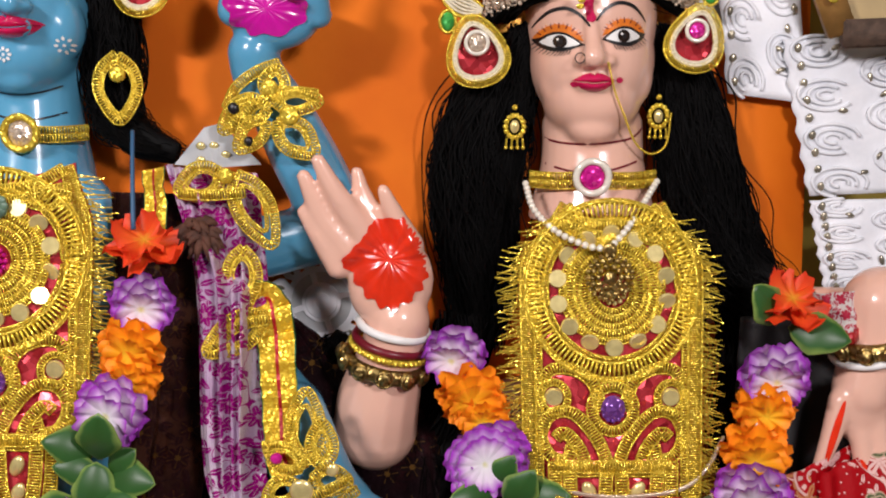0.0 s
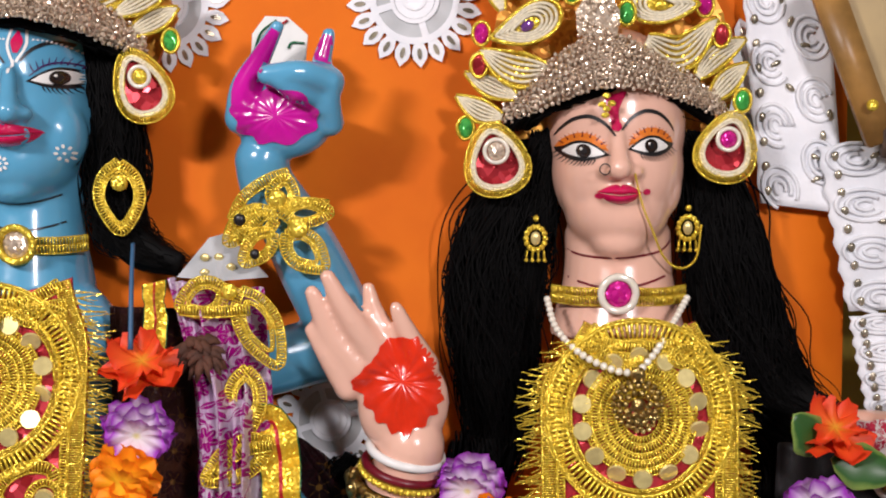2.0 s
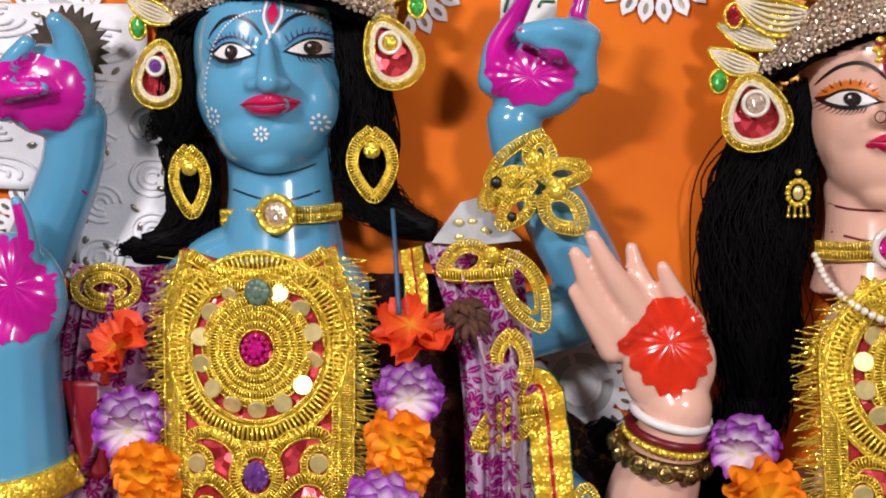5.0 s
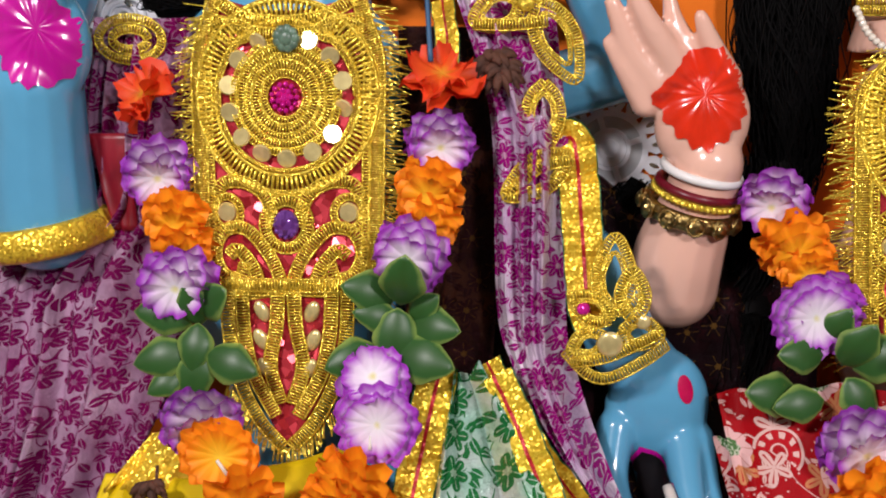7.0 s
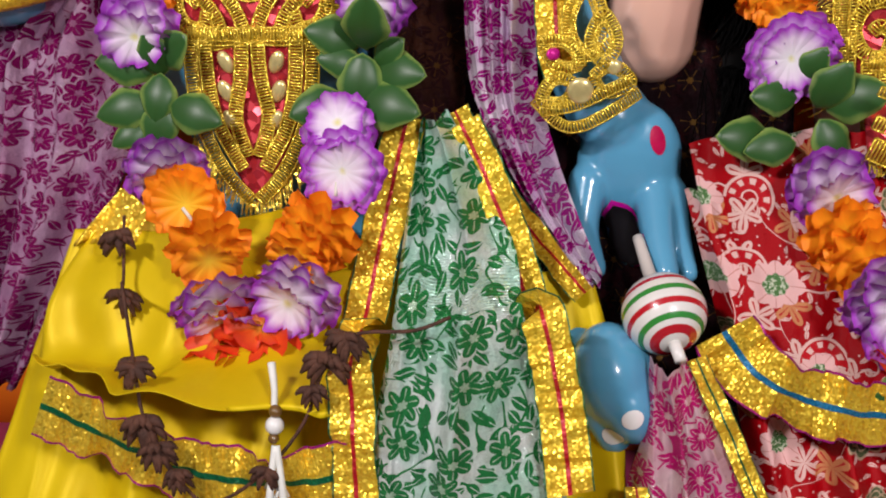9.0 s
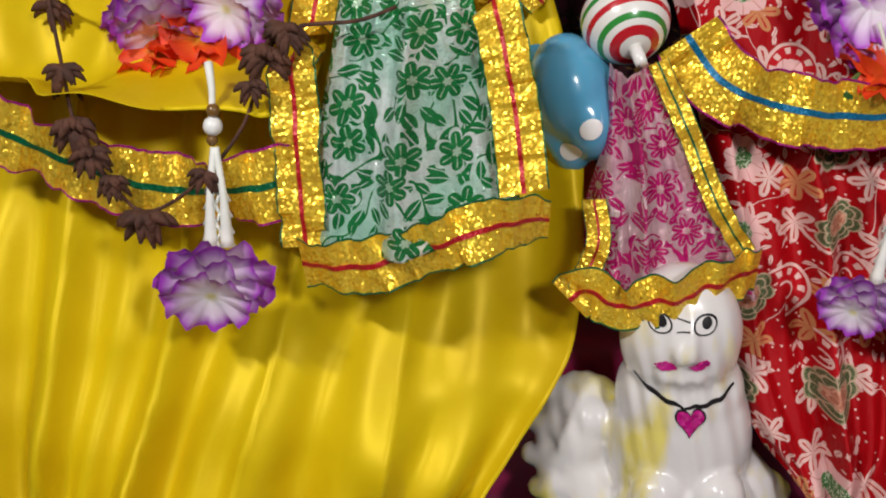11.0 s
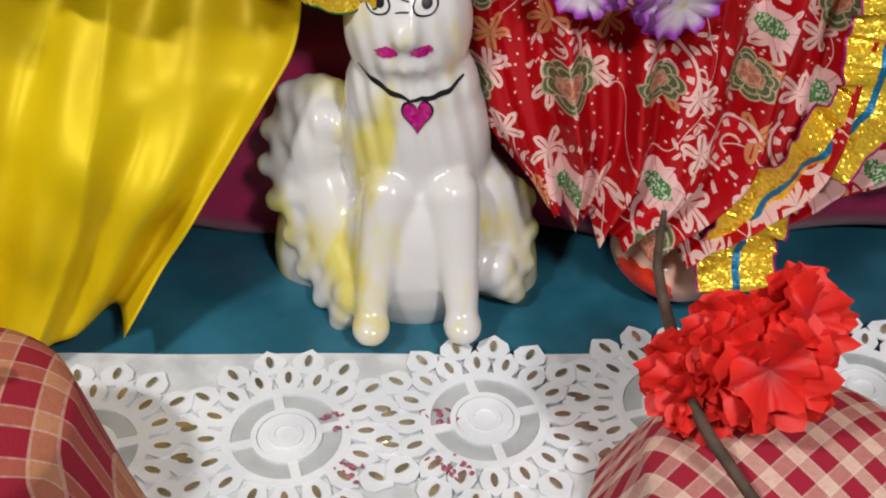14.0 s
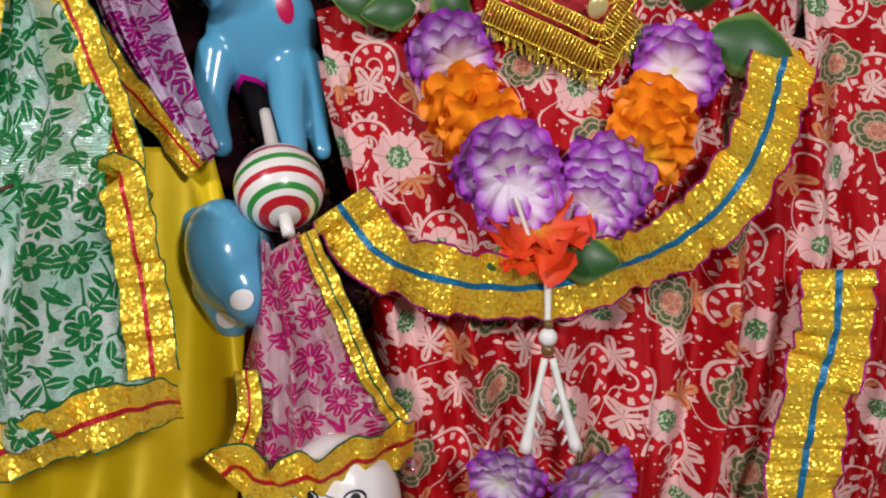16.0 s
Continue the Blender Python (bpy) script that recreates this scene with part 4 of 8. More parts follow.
def flesh_statue():
    bm = bmesh.new()
    blob(bm, (0.157, 1.210, 1.665), (0.070, 0.080, 0.098), seg=40, rings=26)
    blob(bm, (0.158, 1.200, 1.622), (0.0665, 0.078, 0.074), seg=40, rings=26)
    blob(bm, (0.157, 1.186, 1.583), (0.0525, 0.064, 0.047), seg=30, rings=20)
    blob(bm, (0.155, 1.156, 1.554), (0.028, 0.028, 0.020))
    blob(bm, (0.122, 1.178, 1.605), (0.024, 0.030, 0.034))
    blob(bm, (0.196, 1.178, 1.605), (0.024, 0.030, 0.034))
    limb(bm, [(0.148, 1.133, 1.664), (0.149, 1.125, 1.644), (0.149, 1.112, 1.627)], [0.007, 0.0085, 0.0115])
    blob(bm, (0.140, 1.124, 1.623), (0.010, 0.011, 0.007))
    blob(bm, (0.164, 1.124, 1.623), (0.010, 0.011, 0.007))
    blob(bm, (0.153, 1.127, 1.601), (0.022, 0.010, 0.012))
    tube(bm, [(0.161, 1.205, 1.560), (0.161, 1.195, 1.510), (0.161, 1.190, 1.453)], [0.054, 0.056, 0.070], seg=28)
    blob(bm, (0.185, 1.165, 1.311), (0.085, 0.070, 0.17), seg=32, rings=20)
    blob(bm, (0.185, 1.185, 1.401), (0.085, 0.055, 0.07), seg=32, rings=20)
    blob(bm, (0.159, 1.130, 1.228), (0.08, 0.06, 0.16))
    blob(bm, (0.180, 1.080, 0.980), (0.16, 0.08, 0.07))
    # the open hand with the red palm
    limb(bm, [(-0.073, 1.130, 1.236), (-0.067, 1.120, 1.274), (-0.053, 1.110, 1.322), (-0.045, 1.100, 1.362)], [0.046, 0.044, 0.036, 0.032])
    hand(bm, (-0.053, 1.100, 1.402), (0.044, 0.024, 0.050), (0, 14, 0), [
        ([(-0.096, 1.095, 1.438), (-0.120, 1.090, 1.470), (-0.137, 1.085, 1.512)], 0.016, 0.0075),
        ([(-0.076, 1.095, 1.449), (-0.103, 1.085, 1.491), (-0.122, 1.080, 1.528)], 0.016, 0.0075),
        ([(-0.056, 1.100, 1.451), (-0.079, 1.100, 1.489), (-0.086, 1.100, 1.514)], 0.013, 0.007),
        ([(-0.033, 1.095, 1.441), (-0.047, 1.090, 1.470), (-0.059, 1.085, 1.498)], 0.015, 0.007),
        ([(-0.105, 1.095, 1.420), (-0.123, 1.090, 1.450), (-0.139, 1.090, 1.476)], 0.014, 0.007)])
    # the lowered hand with reddened fingertips
    limb(bm, [(0.447, 1.100, 1.378), (0.438, 1.090, 1.333), (0.425, 1.080, 1.294)], [0.04, 0.034, 0.03])
    hand(bm, (0.424, 1.075, 1.281), (0.032, 0.02, 0.04), (0, 10, 0), [
        ([(0.402, 1.070, 1.286), (0.389, 1.060, 1.248), (0.373, 1.050, 1.210)], 0.014, 0.007),
        ([(0.421, 1.070, 1.262), (0.424, 1.060, 1.224), (0.420, 1.050, 1.191)], 0.013, 0.007),
        ([(0.438, 1.070, 1.262), (0.443, 1.060, 1.230), (0.442, 1.050, 1.197)], 0.013, 0.007)])
    # the foot under the hem
    blob(bm, (0.213, 0.789, 0.605), (0.052, 0.05, 0.03), (0, 22, 0))
    # limbs under the cloth
    limb(bm, [(-0.073, 1.135, 1.240), (-0.020, 1.172, 1.225), (0.100, 1.165, 1.250)], 0.034)
    limb(bm, [(0.447, 1.120, 1.375), (0.370, 1.186, 1.360), (0.250, 1.180, 1.350)], 0.017)
    limb(bm, [(0.180, 1.100, 1.150), (0.180, 1.080, 0.980)], 0.060)
    limb(bm, [(0.180, 1.060, 0.980), (0.195, 0.960, 0.820), (0.212, 0.870, 0.690), (0.213, 0.805, 0.612)], [0.05, 0.04, 0.034, 0.028])
    bm = fused(bm, 0.0030, 9)
    tree = BVHTree.FromBMesh(bm)
    face_paint(bm, tree, None, (0.1185, 1.6415), (0.1800, 1.6470), True, (0.1510, 1.6030), 0.0215, 0.033, 0.94)
    for s in ((0.1324, 1.5994), (0.1775, 1.6036)):
        paint(bm, tree, oval(s, 0.004, 0.003, 10), 1, 0.001)
    paint(bm, tree, stroke([(0.1474, 1.6622), (0.1449, 1.6804), (0.1454, 1.6986)], [0.004, 0.005, 0.012]), 1, 0.001)
    paint(bm, tree, oval((0.1473, 1.6658), 0.005, 0.005, 14), 1, 0.0016)
    for pts in ([(0.0913, 1.5495), (0.1209, 1.5379), (0.1896, 1.5413), (0.2129, 1.5519)], [(0.0882, 1.5186), (0.1492, 1.5085), (0.2139, 1.5207)]):
        paint_strip(bm, tree, pts, [0.0011] * len(pts), 7, 0.0012)
    red = [(-0.1012, 1.4284), (-0.0797, 1.4510), (-0.0674, 1.4679), (-0.0397, 1.4696), (-0.0216, 1.4510), (-0.0145, 1.4227), (-0.0235, 1.3970), (-0.0527, 1.3797), (-0.0805, 1.3970)]
    o = [np.array(q) for q in spline(red + red[:1], 9)[:-1]]
    c = sum(o) / len(o)
    paint(bm, tree, [tuple(c + (q - c) * (1 + 0.07 * math.sin(k * 1.45) * (0.3 if k < 27 else 1))) for k, q in enumerate(o)], 6, 0.0011, 9, ridge=0.0022)
    paint(bm, tree, oval((0.3756, 1.2168), 0.006, 0.011, rot=-20), 6, 0.001)
    paint(bm, tree, oval((0.4190, 1.2126), 0.007, 0.018), 6, 0.001)
    paint(bm, tree, oval((0.3905, 1.2573), 0.0035, 0.035, rot=-17), 6, 0.001)
    foot = (0.205, 0.797, 0.620)
    paint(bm, tree, ragged((foot[0] - 0.016, foot[2] - 0.012), 0.026, 0.014, rot=-25), 6, 0.001)
    st = link("seated_statue", bm, [FLESH, LIP, WHITE, BLACK, IRIS, ORANGE_PAINT, VERMILION, MAROON])
    return tagged(st, "glossy flesh-pink painted seated clay statue with a vermilion palm", "statue")


blue_statue()
flesh_statue()


def cat_figure():
    """A glazed sitting cat, standing at the bench's front."""
    bm = bmesh.new()
    blob(bm, (-0.010, 0.800, 0.821), (0.050, 0.045, 0.062), seg=30, rings=20)
    blob(bm, (-0.011, 0.800, 0.836), (0.047, 0.038, 0.034))
    limb(bm, [(-0.006, 0.765, 0.849), (-0.010, 0.757, 0.830)], [0.007, 0.011])
    blob(bm, (-0.010, 0.775, 0.805), (0.030, 0.022, 0.012))
    blob(bm, (-0.004, 0.800, 0.710), (0.062, 0.050, 0.095), seg=30, rings=20)
    blob(bm, (-0.007, 0.800, 0.759), (0.055, 0.045, 0.06))
    blob(bm, (-0.004, 0.770, 0.618), (0.064, 0.05, 0.085))
    blob(bm, (-0.078, 0.830, 0.681), (0.050, 0.034, 0.075), (0, -14, 0))
    blob(bm, (-0.082, 0.810, 0.608), (0.048, 0.040, 0.085), (0, 14, 0))
    blob(bm, (0.064, 0.800, 0.609), (0.036, 0.040, 0.100), (0, -12, 0))
    limb(bm, [(-0.024, 0.755, 0.690), (-0.034, 0.732, 0.640), (-0.038, 0.712, 0.604)], [0.024, 0.018, 0.014])
    limb(bm, [(0.026, 0.755, 0.690), (0.032, 0.732, 0.645), (0.036, 0.712, 0.608)], [0.024, 0.018, 0.014])
    blob(bm, (-0.038, 0.700, 0.595), (0.0165, 0.020, 0.013))
    blob(bm, (0.037, 0.702, 0.597), (0.0165, 0.020, 0.013))
    frill = (((-0.071, 0.810, 0.718), (-0.112, 0.830, 0.736)), ((-0.077, 0.800, 0.707), (-0.127, 0.825, 0.704)), ((-0.077, 0.800, 0.684), (-0.131, 0.815, 0.675)), ((-0.072, 0.790, 0.668), (-0.124, 0.800, 0.649)), ((-0.069, 0.780, 0.651), (-0.109, 0.785, 0.623)),
             ((-0.064, 0.770, 0.634), (-0.098, 0.770, 0.597)), ((-0.056, 0.755, 0.621), (-0.082, 0.750, 0.583)), ((-0.048, 0.740, 0.609), (-0.066, 0.730, 0.575)),
             ((0.054, 0.800, 0.671), (0.089, 0.810, 0.649)), ((0.057, 0.790, 0.654), (0.092, 0.795, 0.627)), ((0.058, 0.780, 0.631), (0.089, 0.775, 0.605)), ((0.056, 0.765, 0.618), (0.081, 0.755, 0.589)))
    for a, b in frill:
        limb(bm, [a, tuple((np.array(a) + np.array(b)) / 2 + np.array((0, -0.004, 0.004))), b], [0.012, 0.0135, 0.0115], seg=12)
    for rows in (frill[:8], frill[8:]):
        limb(bm, [tuple((np.array(a) * 0.35 + np.array(b) * 0.65) + np.array((0, -0.002, 0))) for a, b in rows], [0.017] * len(rows), seg=14, flat=0.72)
        limb(bm, [tuple((np.array(a) * 0.8 + np.array(b) * 0.2) + np.array((0, -0.004, 0))) for a, b in rows], [0.022] * len(rows), seg=14, flat=0.72)
    bm = fused(bm, 0.0026, 15)
    for v in bm.verts:
        z = v.co.z
        v.co.y += 0.0016 * math.sin(v.co.x * 420 + z * 90) * max(0, 1 - abs(z - 0.78) / 0.10)
    tree = BVHTree.FromBMesh(bm)
    for q, s in (((-0.0304, 0.8523), 1), ((0.0044, 0.8529), 1)):
        paint(bm, tree, oval(q, 0.0095, 0.0080), 1, 0.0008)
        paint(bm, tree, oval((q[0], q[1]), 0.0080, 0.0065), 0, 0.0014)
        paint(bm, tree, oval((q[0] + 0.001, q[1] + 0.002), 0.0040, 0.0045), 1, 0.0020)
        for k in (-1, 1):
            paint_strip(bm, tree, [(q[0] + (0.012 if q[0] > 0.02 else -0.012), q[1] + 0.003 * k), (q[0] + (0.026 if q[0] > 0.02 else -0.022), q[1] + 0.005 * k)], [0.0006, 0.0004], 1)
    for q in ((-0.0243, 0.8175), (0.0017, 0.8195)):
        paint(bm, tree, ragged(q, 0.0085, 0.0045, 24, 0.15, 5), 2, 0.001)
    paint_strip(bm, tree, [(-0.0475, 0.7975), (-0.0290, 0.7850), (-0.0073, 0.7765)], [0.0010, 0.0022, 0.0012], 1)
    paint_strip(bm, tree, [(-0.0073, 0.7765), (0.0187, 0.7800), (0.0333, 0.7878)], [0.0012, 0.0022, 0.0010], 1)
    h = (-0.0016, 0.7645)
    heart = [(h[0] + 0.0006 * 16 * math.sin(a) ** 3 * 1.15, h[1] + 0.00085 * (13 * math.cos(a) - 5 * math.cos(2 * a) - 2 * math.cos(3 * a) - math.cos(4 * a))) for a in [k * math.pi / 16 for k in range(32)]]
    paint(bm, tree, [(h[0] + (q[0] - h[0]) * 1.14, h[1] + (q[1] - h[1]) * 1.14) for q in heart], 1, 0.0010)
    paint(bm, tree, heart, 3, 0.0016)
    return tagged(link("cat_figurine", bm, [CATGLAZE, BLACK, PINKGEM, PINKGEM]), "white glazed ceramic cat figurine with yellow patches and a pink heart", "figurine")


cat_figure()


# ---------------------------------------------------------------- draped cloth
def drape(left, right, nu=60, nv=50, folds=6.0, amp=0.01, bulge=0.0, phase=0.0, env=(0.4, 1.0), ruffle=0.0, curve=0.0, sag=0.0):
    """Cloth between two hanging edges, with folds that deepen downwards."""
    L, R = spline(left, 16), spline(right, 16)

    def at(c, v):
        f = v * (len(c) - 1)
        i = min(int(f), len(c) - 2)
        return c[i] + (c[i + 1] - c[i]) * (f - i)

    def fn(u, v):
        p = at(L, v) * (1 - u) + at(R, v) * u
        k = (env[0] + (env[1] - env[0]) * v) * amp
        w = folds * u + 0.5 * math.sin(3.1 * u + phase) + 0.15 * math.sin(5 * v + 7 * u)
        fold = (1 - abs(math.sin(math.pi * w + phase))) ** 1.4 * 1.2 - 0.4 + 0.35 * math.sin(2 * math.pi * w * 1.7 + 2.0 * v + phase)
        small = noise.noise(Vector((p[0] * 24, v * 3.5, p[2] * 14 + phase))) * 0.5
        y = p[1] - bulge * math.sin(math.pi * u) - k * (fold + small)
        z = p[2] - sag * math.sin(math.pi * u) * v + ruffle * v * v * math.sin(2 * math.pi * w * 1.3)
        return (p[0] + curve * math.sin(math.pi * v), y, z)
    fn.size = (nu, nv)
    return fn


def hang(name, fn, m, label, category="cloth", thick=0.0015, parent=None):
    bm = bmesh.new()
    sheet(bm, fn, *fn.size, thick)
    if parent:
        return part(name, bm, m, parent, label)
    return tagged(link(name, bm, m), label, category)


def ribbon(bm, pts, width, lanes, n=14, up=(0, -1, 0), wob=0.005, lift=0.0, side=None):
    """A woven border: lanes of (from, to, slot, height) across its width."""
    path = [Vector(q) for q in spline(pts, n)]
    U = Vector(up)
    cols = []
    for i, c in enumerate(path):
        d = (path[min(i + 1, len(path) - 1)] - path[max(i - 1, 0)]).normalized()
        s = Vector(side).normalized() if side else d.cross((U - d * U.dot(d)).normalized())
        w = noise.noise(c * 30) * wob + noise.noise(c * 75) * wob * 0.9
        cols.append((c + U * (w + lift), (s + U * 0.55 * noise.noise(c * 45 + Vector((7, 3, 1))) + U * 0.35 * noise.noise(c * 110)).normalized()))
    for a, b, slot, h in lanes:
        prev = None
        for c, s in cols:
            cur = [bm.verts.new(c + s * width * (a - 0.5)), bm.verts.new(c + s * width * (a - 0.5) + U * h), bm.verts.new(c + s * width * (b - 0.5) + U * h), bm.verts.new(c + s * width * (b - 0.5))]
            if prev:
                for k in range(3):
                    f = bm.faces.new((prev[k], prev[k + 1], cur[k + 1], cur[k]))
                    f.material_index = slot
            prev = cur
    return bm


ZARI = [(0, 0.03, 1, 0.0009), (0.025, 0.46, 0, 0.0006), (0.455, 0.545, 2, 0.0011), (0.54, 0.975, 0, 0.0006), (0.97, 1, 1, 0.0009)]


def border(parent, pts, width, edge, line, name="gold_border", **k):
    bm = ribbon(bmesh.new(), pts, width * 1.28, ZARI, **k)
    return part(name, bm, [GOLDSEQ, edge, line], parent, "woven gold sequin border with a coloured stripe", smooth=False)


def on(fn, u0, v0, u1, v1, n=8, lift=0.004):
    """Points on a cloth from (u0, v0) to (u1, v1)."""
    return [tuple(Vector(fn(u0 + (u1 - u0) * i / n, v0 + (v1 - v0) * i / n)) + Vector((0, -lift, 0))) for i in range(n + 1)]


# yellow lap cloth of the blue statue
yellow = drape([(-0.600, 0.95, 1.10), (-0.635, 0.86, 0.98), (-0.665, 0.78, 0.86), (-0.665, 0.71, 0.74), (-0.62, 0.665, 0.645)],
               [(-0.123, 0.970, 1.060), (-0.094, 0.910, 0.961), (-0.094, 0.830, 0.816), (-0.126, 0.760, 0.755), (-0.230, 0.690, 0.610)], 150, 100, 6.0, 0.046, 0.040, 0.4, (0.12, 0.85), 0.0, 0.0, 0.03)
skirt_y = thing("lap_cloth", "shiny yellow satin lap cloth pleated down to the table", "cloth", at=(-0.4, 0.7, 0.58))
hang("cloth", yellow, YELLOW, "", parent=skirt_y)
border(skirt_y, [(-0.570, 0.785, 1.013), (-0.509, 0.778, 0.986), (-0.455, 0.772, 0.967), (-0.395, 0.765, 0.961), (-0.346, 0.765, 0.963), (-0.305, 0.772, 0.971)], 0.046, MAGLINE, GREENLINE, wob=0.004)
border(skirt_y, [(-0.466, 0.615, 0.715), (-0.423, 0.600, 0.692), (-0.391, 0.590, 0.668), (-0.363, 0.585, 0.643)], 0.040, MAGLINE, GREENLINE, wob=0.004)
# a loose fold of the same cloth over the knees
lapfold = drape([(-0.585, 0.955, 1.098), (-0.603, 0.900, 1.060), (-0.606, 0.860, 1.015), (-0.579, 0.800, 1.051)], [(-0.378, 0.985, 1.119), (-0.320, 0.945, 1.077), (-0.303, 0.890, 1.040), (-0.304, 0.790, 1.015)], 50, 30, 3.5, 0.012, 0.03, 1.2)
hang("knee_fold", lapfold, YELLOW, "", parent=skirt_y)
hang("waist_band", drape([(-0.560, 0.975, 1.132), (-0.598, 0.940, 1.090)], [(-0.469, 0.985, 1.134), (-0.468, 0.955, 1.102)], 30, 8, 3, 0.010, 0.015), GOLDSEQ, "gathered gold sequin waistband", parent=skirt_y)

# green brocade scarf end
green = drape([(-0.275, 0.985, 1.198), (-0.285, 0.925, 1.110), (-0.281, 0.830, 1.074), (-0.296, 0.775, 0.984), (-0.299, 0.752, 0.916)],
              [(-0.252, 0.985, 1.204), (-0.192, 0.925, 1.113), (-0.176, 0.840, 1.080), (-0.155, 0.800, 1.003), (-0.136, 0.770, 0.939)], 70, 70, 2.6, 0.014, 0.022, 0.9, (0.9, 1.0))
scarf_g = thing("green_scarf", "green and silver floral brocade scarf end with gold border", "scarf", at=(-0.2, 0.78, 0.9))
hang("cloth", green, GREENPRINT, "", parent=scarf_g)
border(scarf_g, [(-0.287, 0.980, 1.200), (-0.306, 0.930, 1.107), (-0.316, 0.885, 1.048), (-0.310, 0.800, 1.054), (-0.306, 0.770, 0.996), (-0.301, 0.748, 0.924)], 0.030, GREENLINE, REDLINE)
border(scarf_g, [(-0.239, 0.980, 1.195), (-0.202, 0.935, 1.129), (-0.174, 0.885, 1.059), (-0.162, 0.830, 1.089), (-0.145, 0.795, 1.025), (-0.136, 0.765, 0.964)], 0.030, GREENLINE, REDLINE)
border(scarf_g, [(-0.305, 0.745, 0.910), (-0.257, 0.735, 0.914), (-0.201, 0.735, 0.933), (-0.154, 0.745, 0.947), (-0.117, 0.760, 0.945)], 0.036, GREENLINE, REDLINE, wob=0.005)

# purple brocade scarf over the shoulder, and its pink end
scarf_p = thing("purple_scarf", "purple and silver floral brocade scarf with a frilled gold hem", "scarf", at=(-0.2, 1.0, 1.0))
purple = drape([(-0.281, 1.125, 1.519), (-0.257, 1.085, 1.452), (-0.245, 1.065, 1.391), (-0.241, 1.045, 1.234), (-0.223, 1.020, 1.182), (-0.190, 0.990, 1.127), (-0.126, 0.945, 1.064)],
               [(-0.189, 1.125, 1.509), (-0.177, 1.095, 1.405), (-0.175, 1.070, 1.389), (-0.176, 1.045, 1.234), (-0.166, 1.020, 1.182), (-0.144, 0.990, 1.123), (-0.113, 0.945, 1.065)], 60, 90, 3.6, 0.016, 0.02, 0.3, (0.9, 0.8))
hang("cloth", purple, PURPLEPRINT, "", parent=scarf_p)
border(scarf_p, [(-0.190, 1.075, 1.378), (-0.170, 1.068, 1.390), (-0.162, 1.050, 1.315), (-0.156, 1.030, 1.245), (-0.146, 1.020, 1.226)], 0.030, GREENLINE, REDLINE)
border(scarf_p, [(-0.294, 1.120, 1.515), (-0.287, 1.095, 1.478), (-0.287, 1.080, 1.432)], 0.018, GREENLINE, REDLINE)
border(scarf_p, [(-0.246, 0.995, 1.201), (-0.205, 0.975, 1.133), (-0.164, 0.955, 1.088), (-0.128, 0.935, 1.055)], 0.022, GREENLINE, REDLINE)
pink = drape([(-0.073, 0.885, 1.020), (-0.076, 0.862, 0.964), (-0.089, 0.845, 0.909), (-0.090, 0.825, 0.834)], [(-0.043, 0.885, 1.022), (-0.017, 0.865, 0.974), (0.023, 0.850, 0.898), (0.052, 0.835, 0.845)], 60, 50, 3.2, 0.018, 0.03, 0.5, (0.3, 1.0), 0.003)
hang("frilled_end", pink, PINKPRINT, "pink and silver floral brocade end", parent=scarf_p)
border(scarf_p, [(-0.101, 0.800, 0.851), (-0.084, 0.792, 0.865), (-0.062, 0.782, 0.860), (-0.039, 0.770, 0.868), (-0.018, 0.768, 0.872), (0.007, 0.780, 0.877), (0.027, 0.795, 0.873), (0.049, 0.815, 0.872)], 0.034, GREENLINE, REDLINE, wob=0.010)
border(scarf_p, [(-0.036, 0.872, 1.026), (-0.012, 0.852, 0.980), (0.014, 0.832, 0.924), (0.038, 0.820, 0.885)], 0.014, GREENLINE, GREENLINE)
border(scarf_p, [(-0.083, 0.835, 0.925), (-0.079, 0.812, 0.896), (-0.093, 0.800, 0.860)], 0.016, GREENLINE, REDLINE)

# dark purple sleeve and robe on the far side
sleeve = drape([(-0.643, 1.135, 1.504), (-0.659, 1.120, 1.428), (-0.679, 1.100, 1.327), (-0.777, 1.060, 1.250), (-0.776, 1.000, 1.116), (-0.775, 0.950, 0.934)], [(-0.530, 1.125, 1.503), (-0.533, 1.100, 1.431), (-0.527, 1.075, 1.335), (-0.540, 1.060, 1.264), (-0.551, 1.000, 1.159), (-0.684, 0.935, 0.935)], 80, 80, 5.2, 0.022, 0.02, 0.2)
robe = thing("purple_robe", "dark purple floral brocade robe of the blue statue", "robe", at=(-0.65, 1.0, 1.0))
hang("cloth", sleeve, DARKPURPLE, "", parent=robe)
hang("collar_facing", drape([(-0.636, 1.075, 1.398), (-0.615, 1.060, 1.305)], [(-0.598, 1.075, 1.398), (-0.590, 1.060, 1.305)], 10, 16, 1, 0.004), mat("maroon_satin", (0.30, 0.008, 0.02), 0.35, var=0.3, scale=20), "maroon satin facing", parent=robe)
bm = bmesh.new()
tube(bm, [tuple(np.array((-0.680, 1.050, 1.306)) + 0.058 * np.array((math.cos(a), math.sin(a), 0.12 * math.cos(a)))) for a in np.linspace(0, 2 * math.pi, 13)], 0.016, seg=10, flat=0.5, closed=True)
part("gold_cuff", bm, GOLDSEQ, robe, "gold sequin cuff")
for c, y in (((-0.595, 1.100, 1.485), 0),):
    bm = bmesh.new()
    for k in range(2):
        braid(bm, ring(c, 1, 14, 0.032 - 0.014 * k, 0.020 - 0.010 * k), 0.008, closed=True)
    part("shoulder_trim", bm, GOLD, robe, "gold braid shoulder trim")

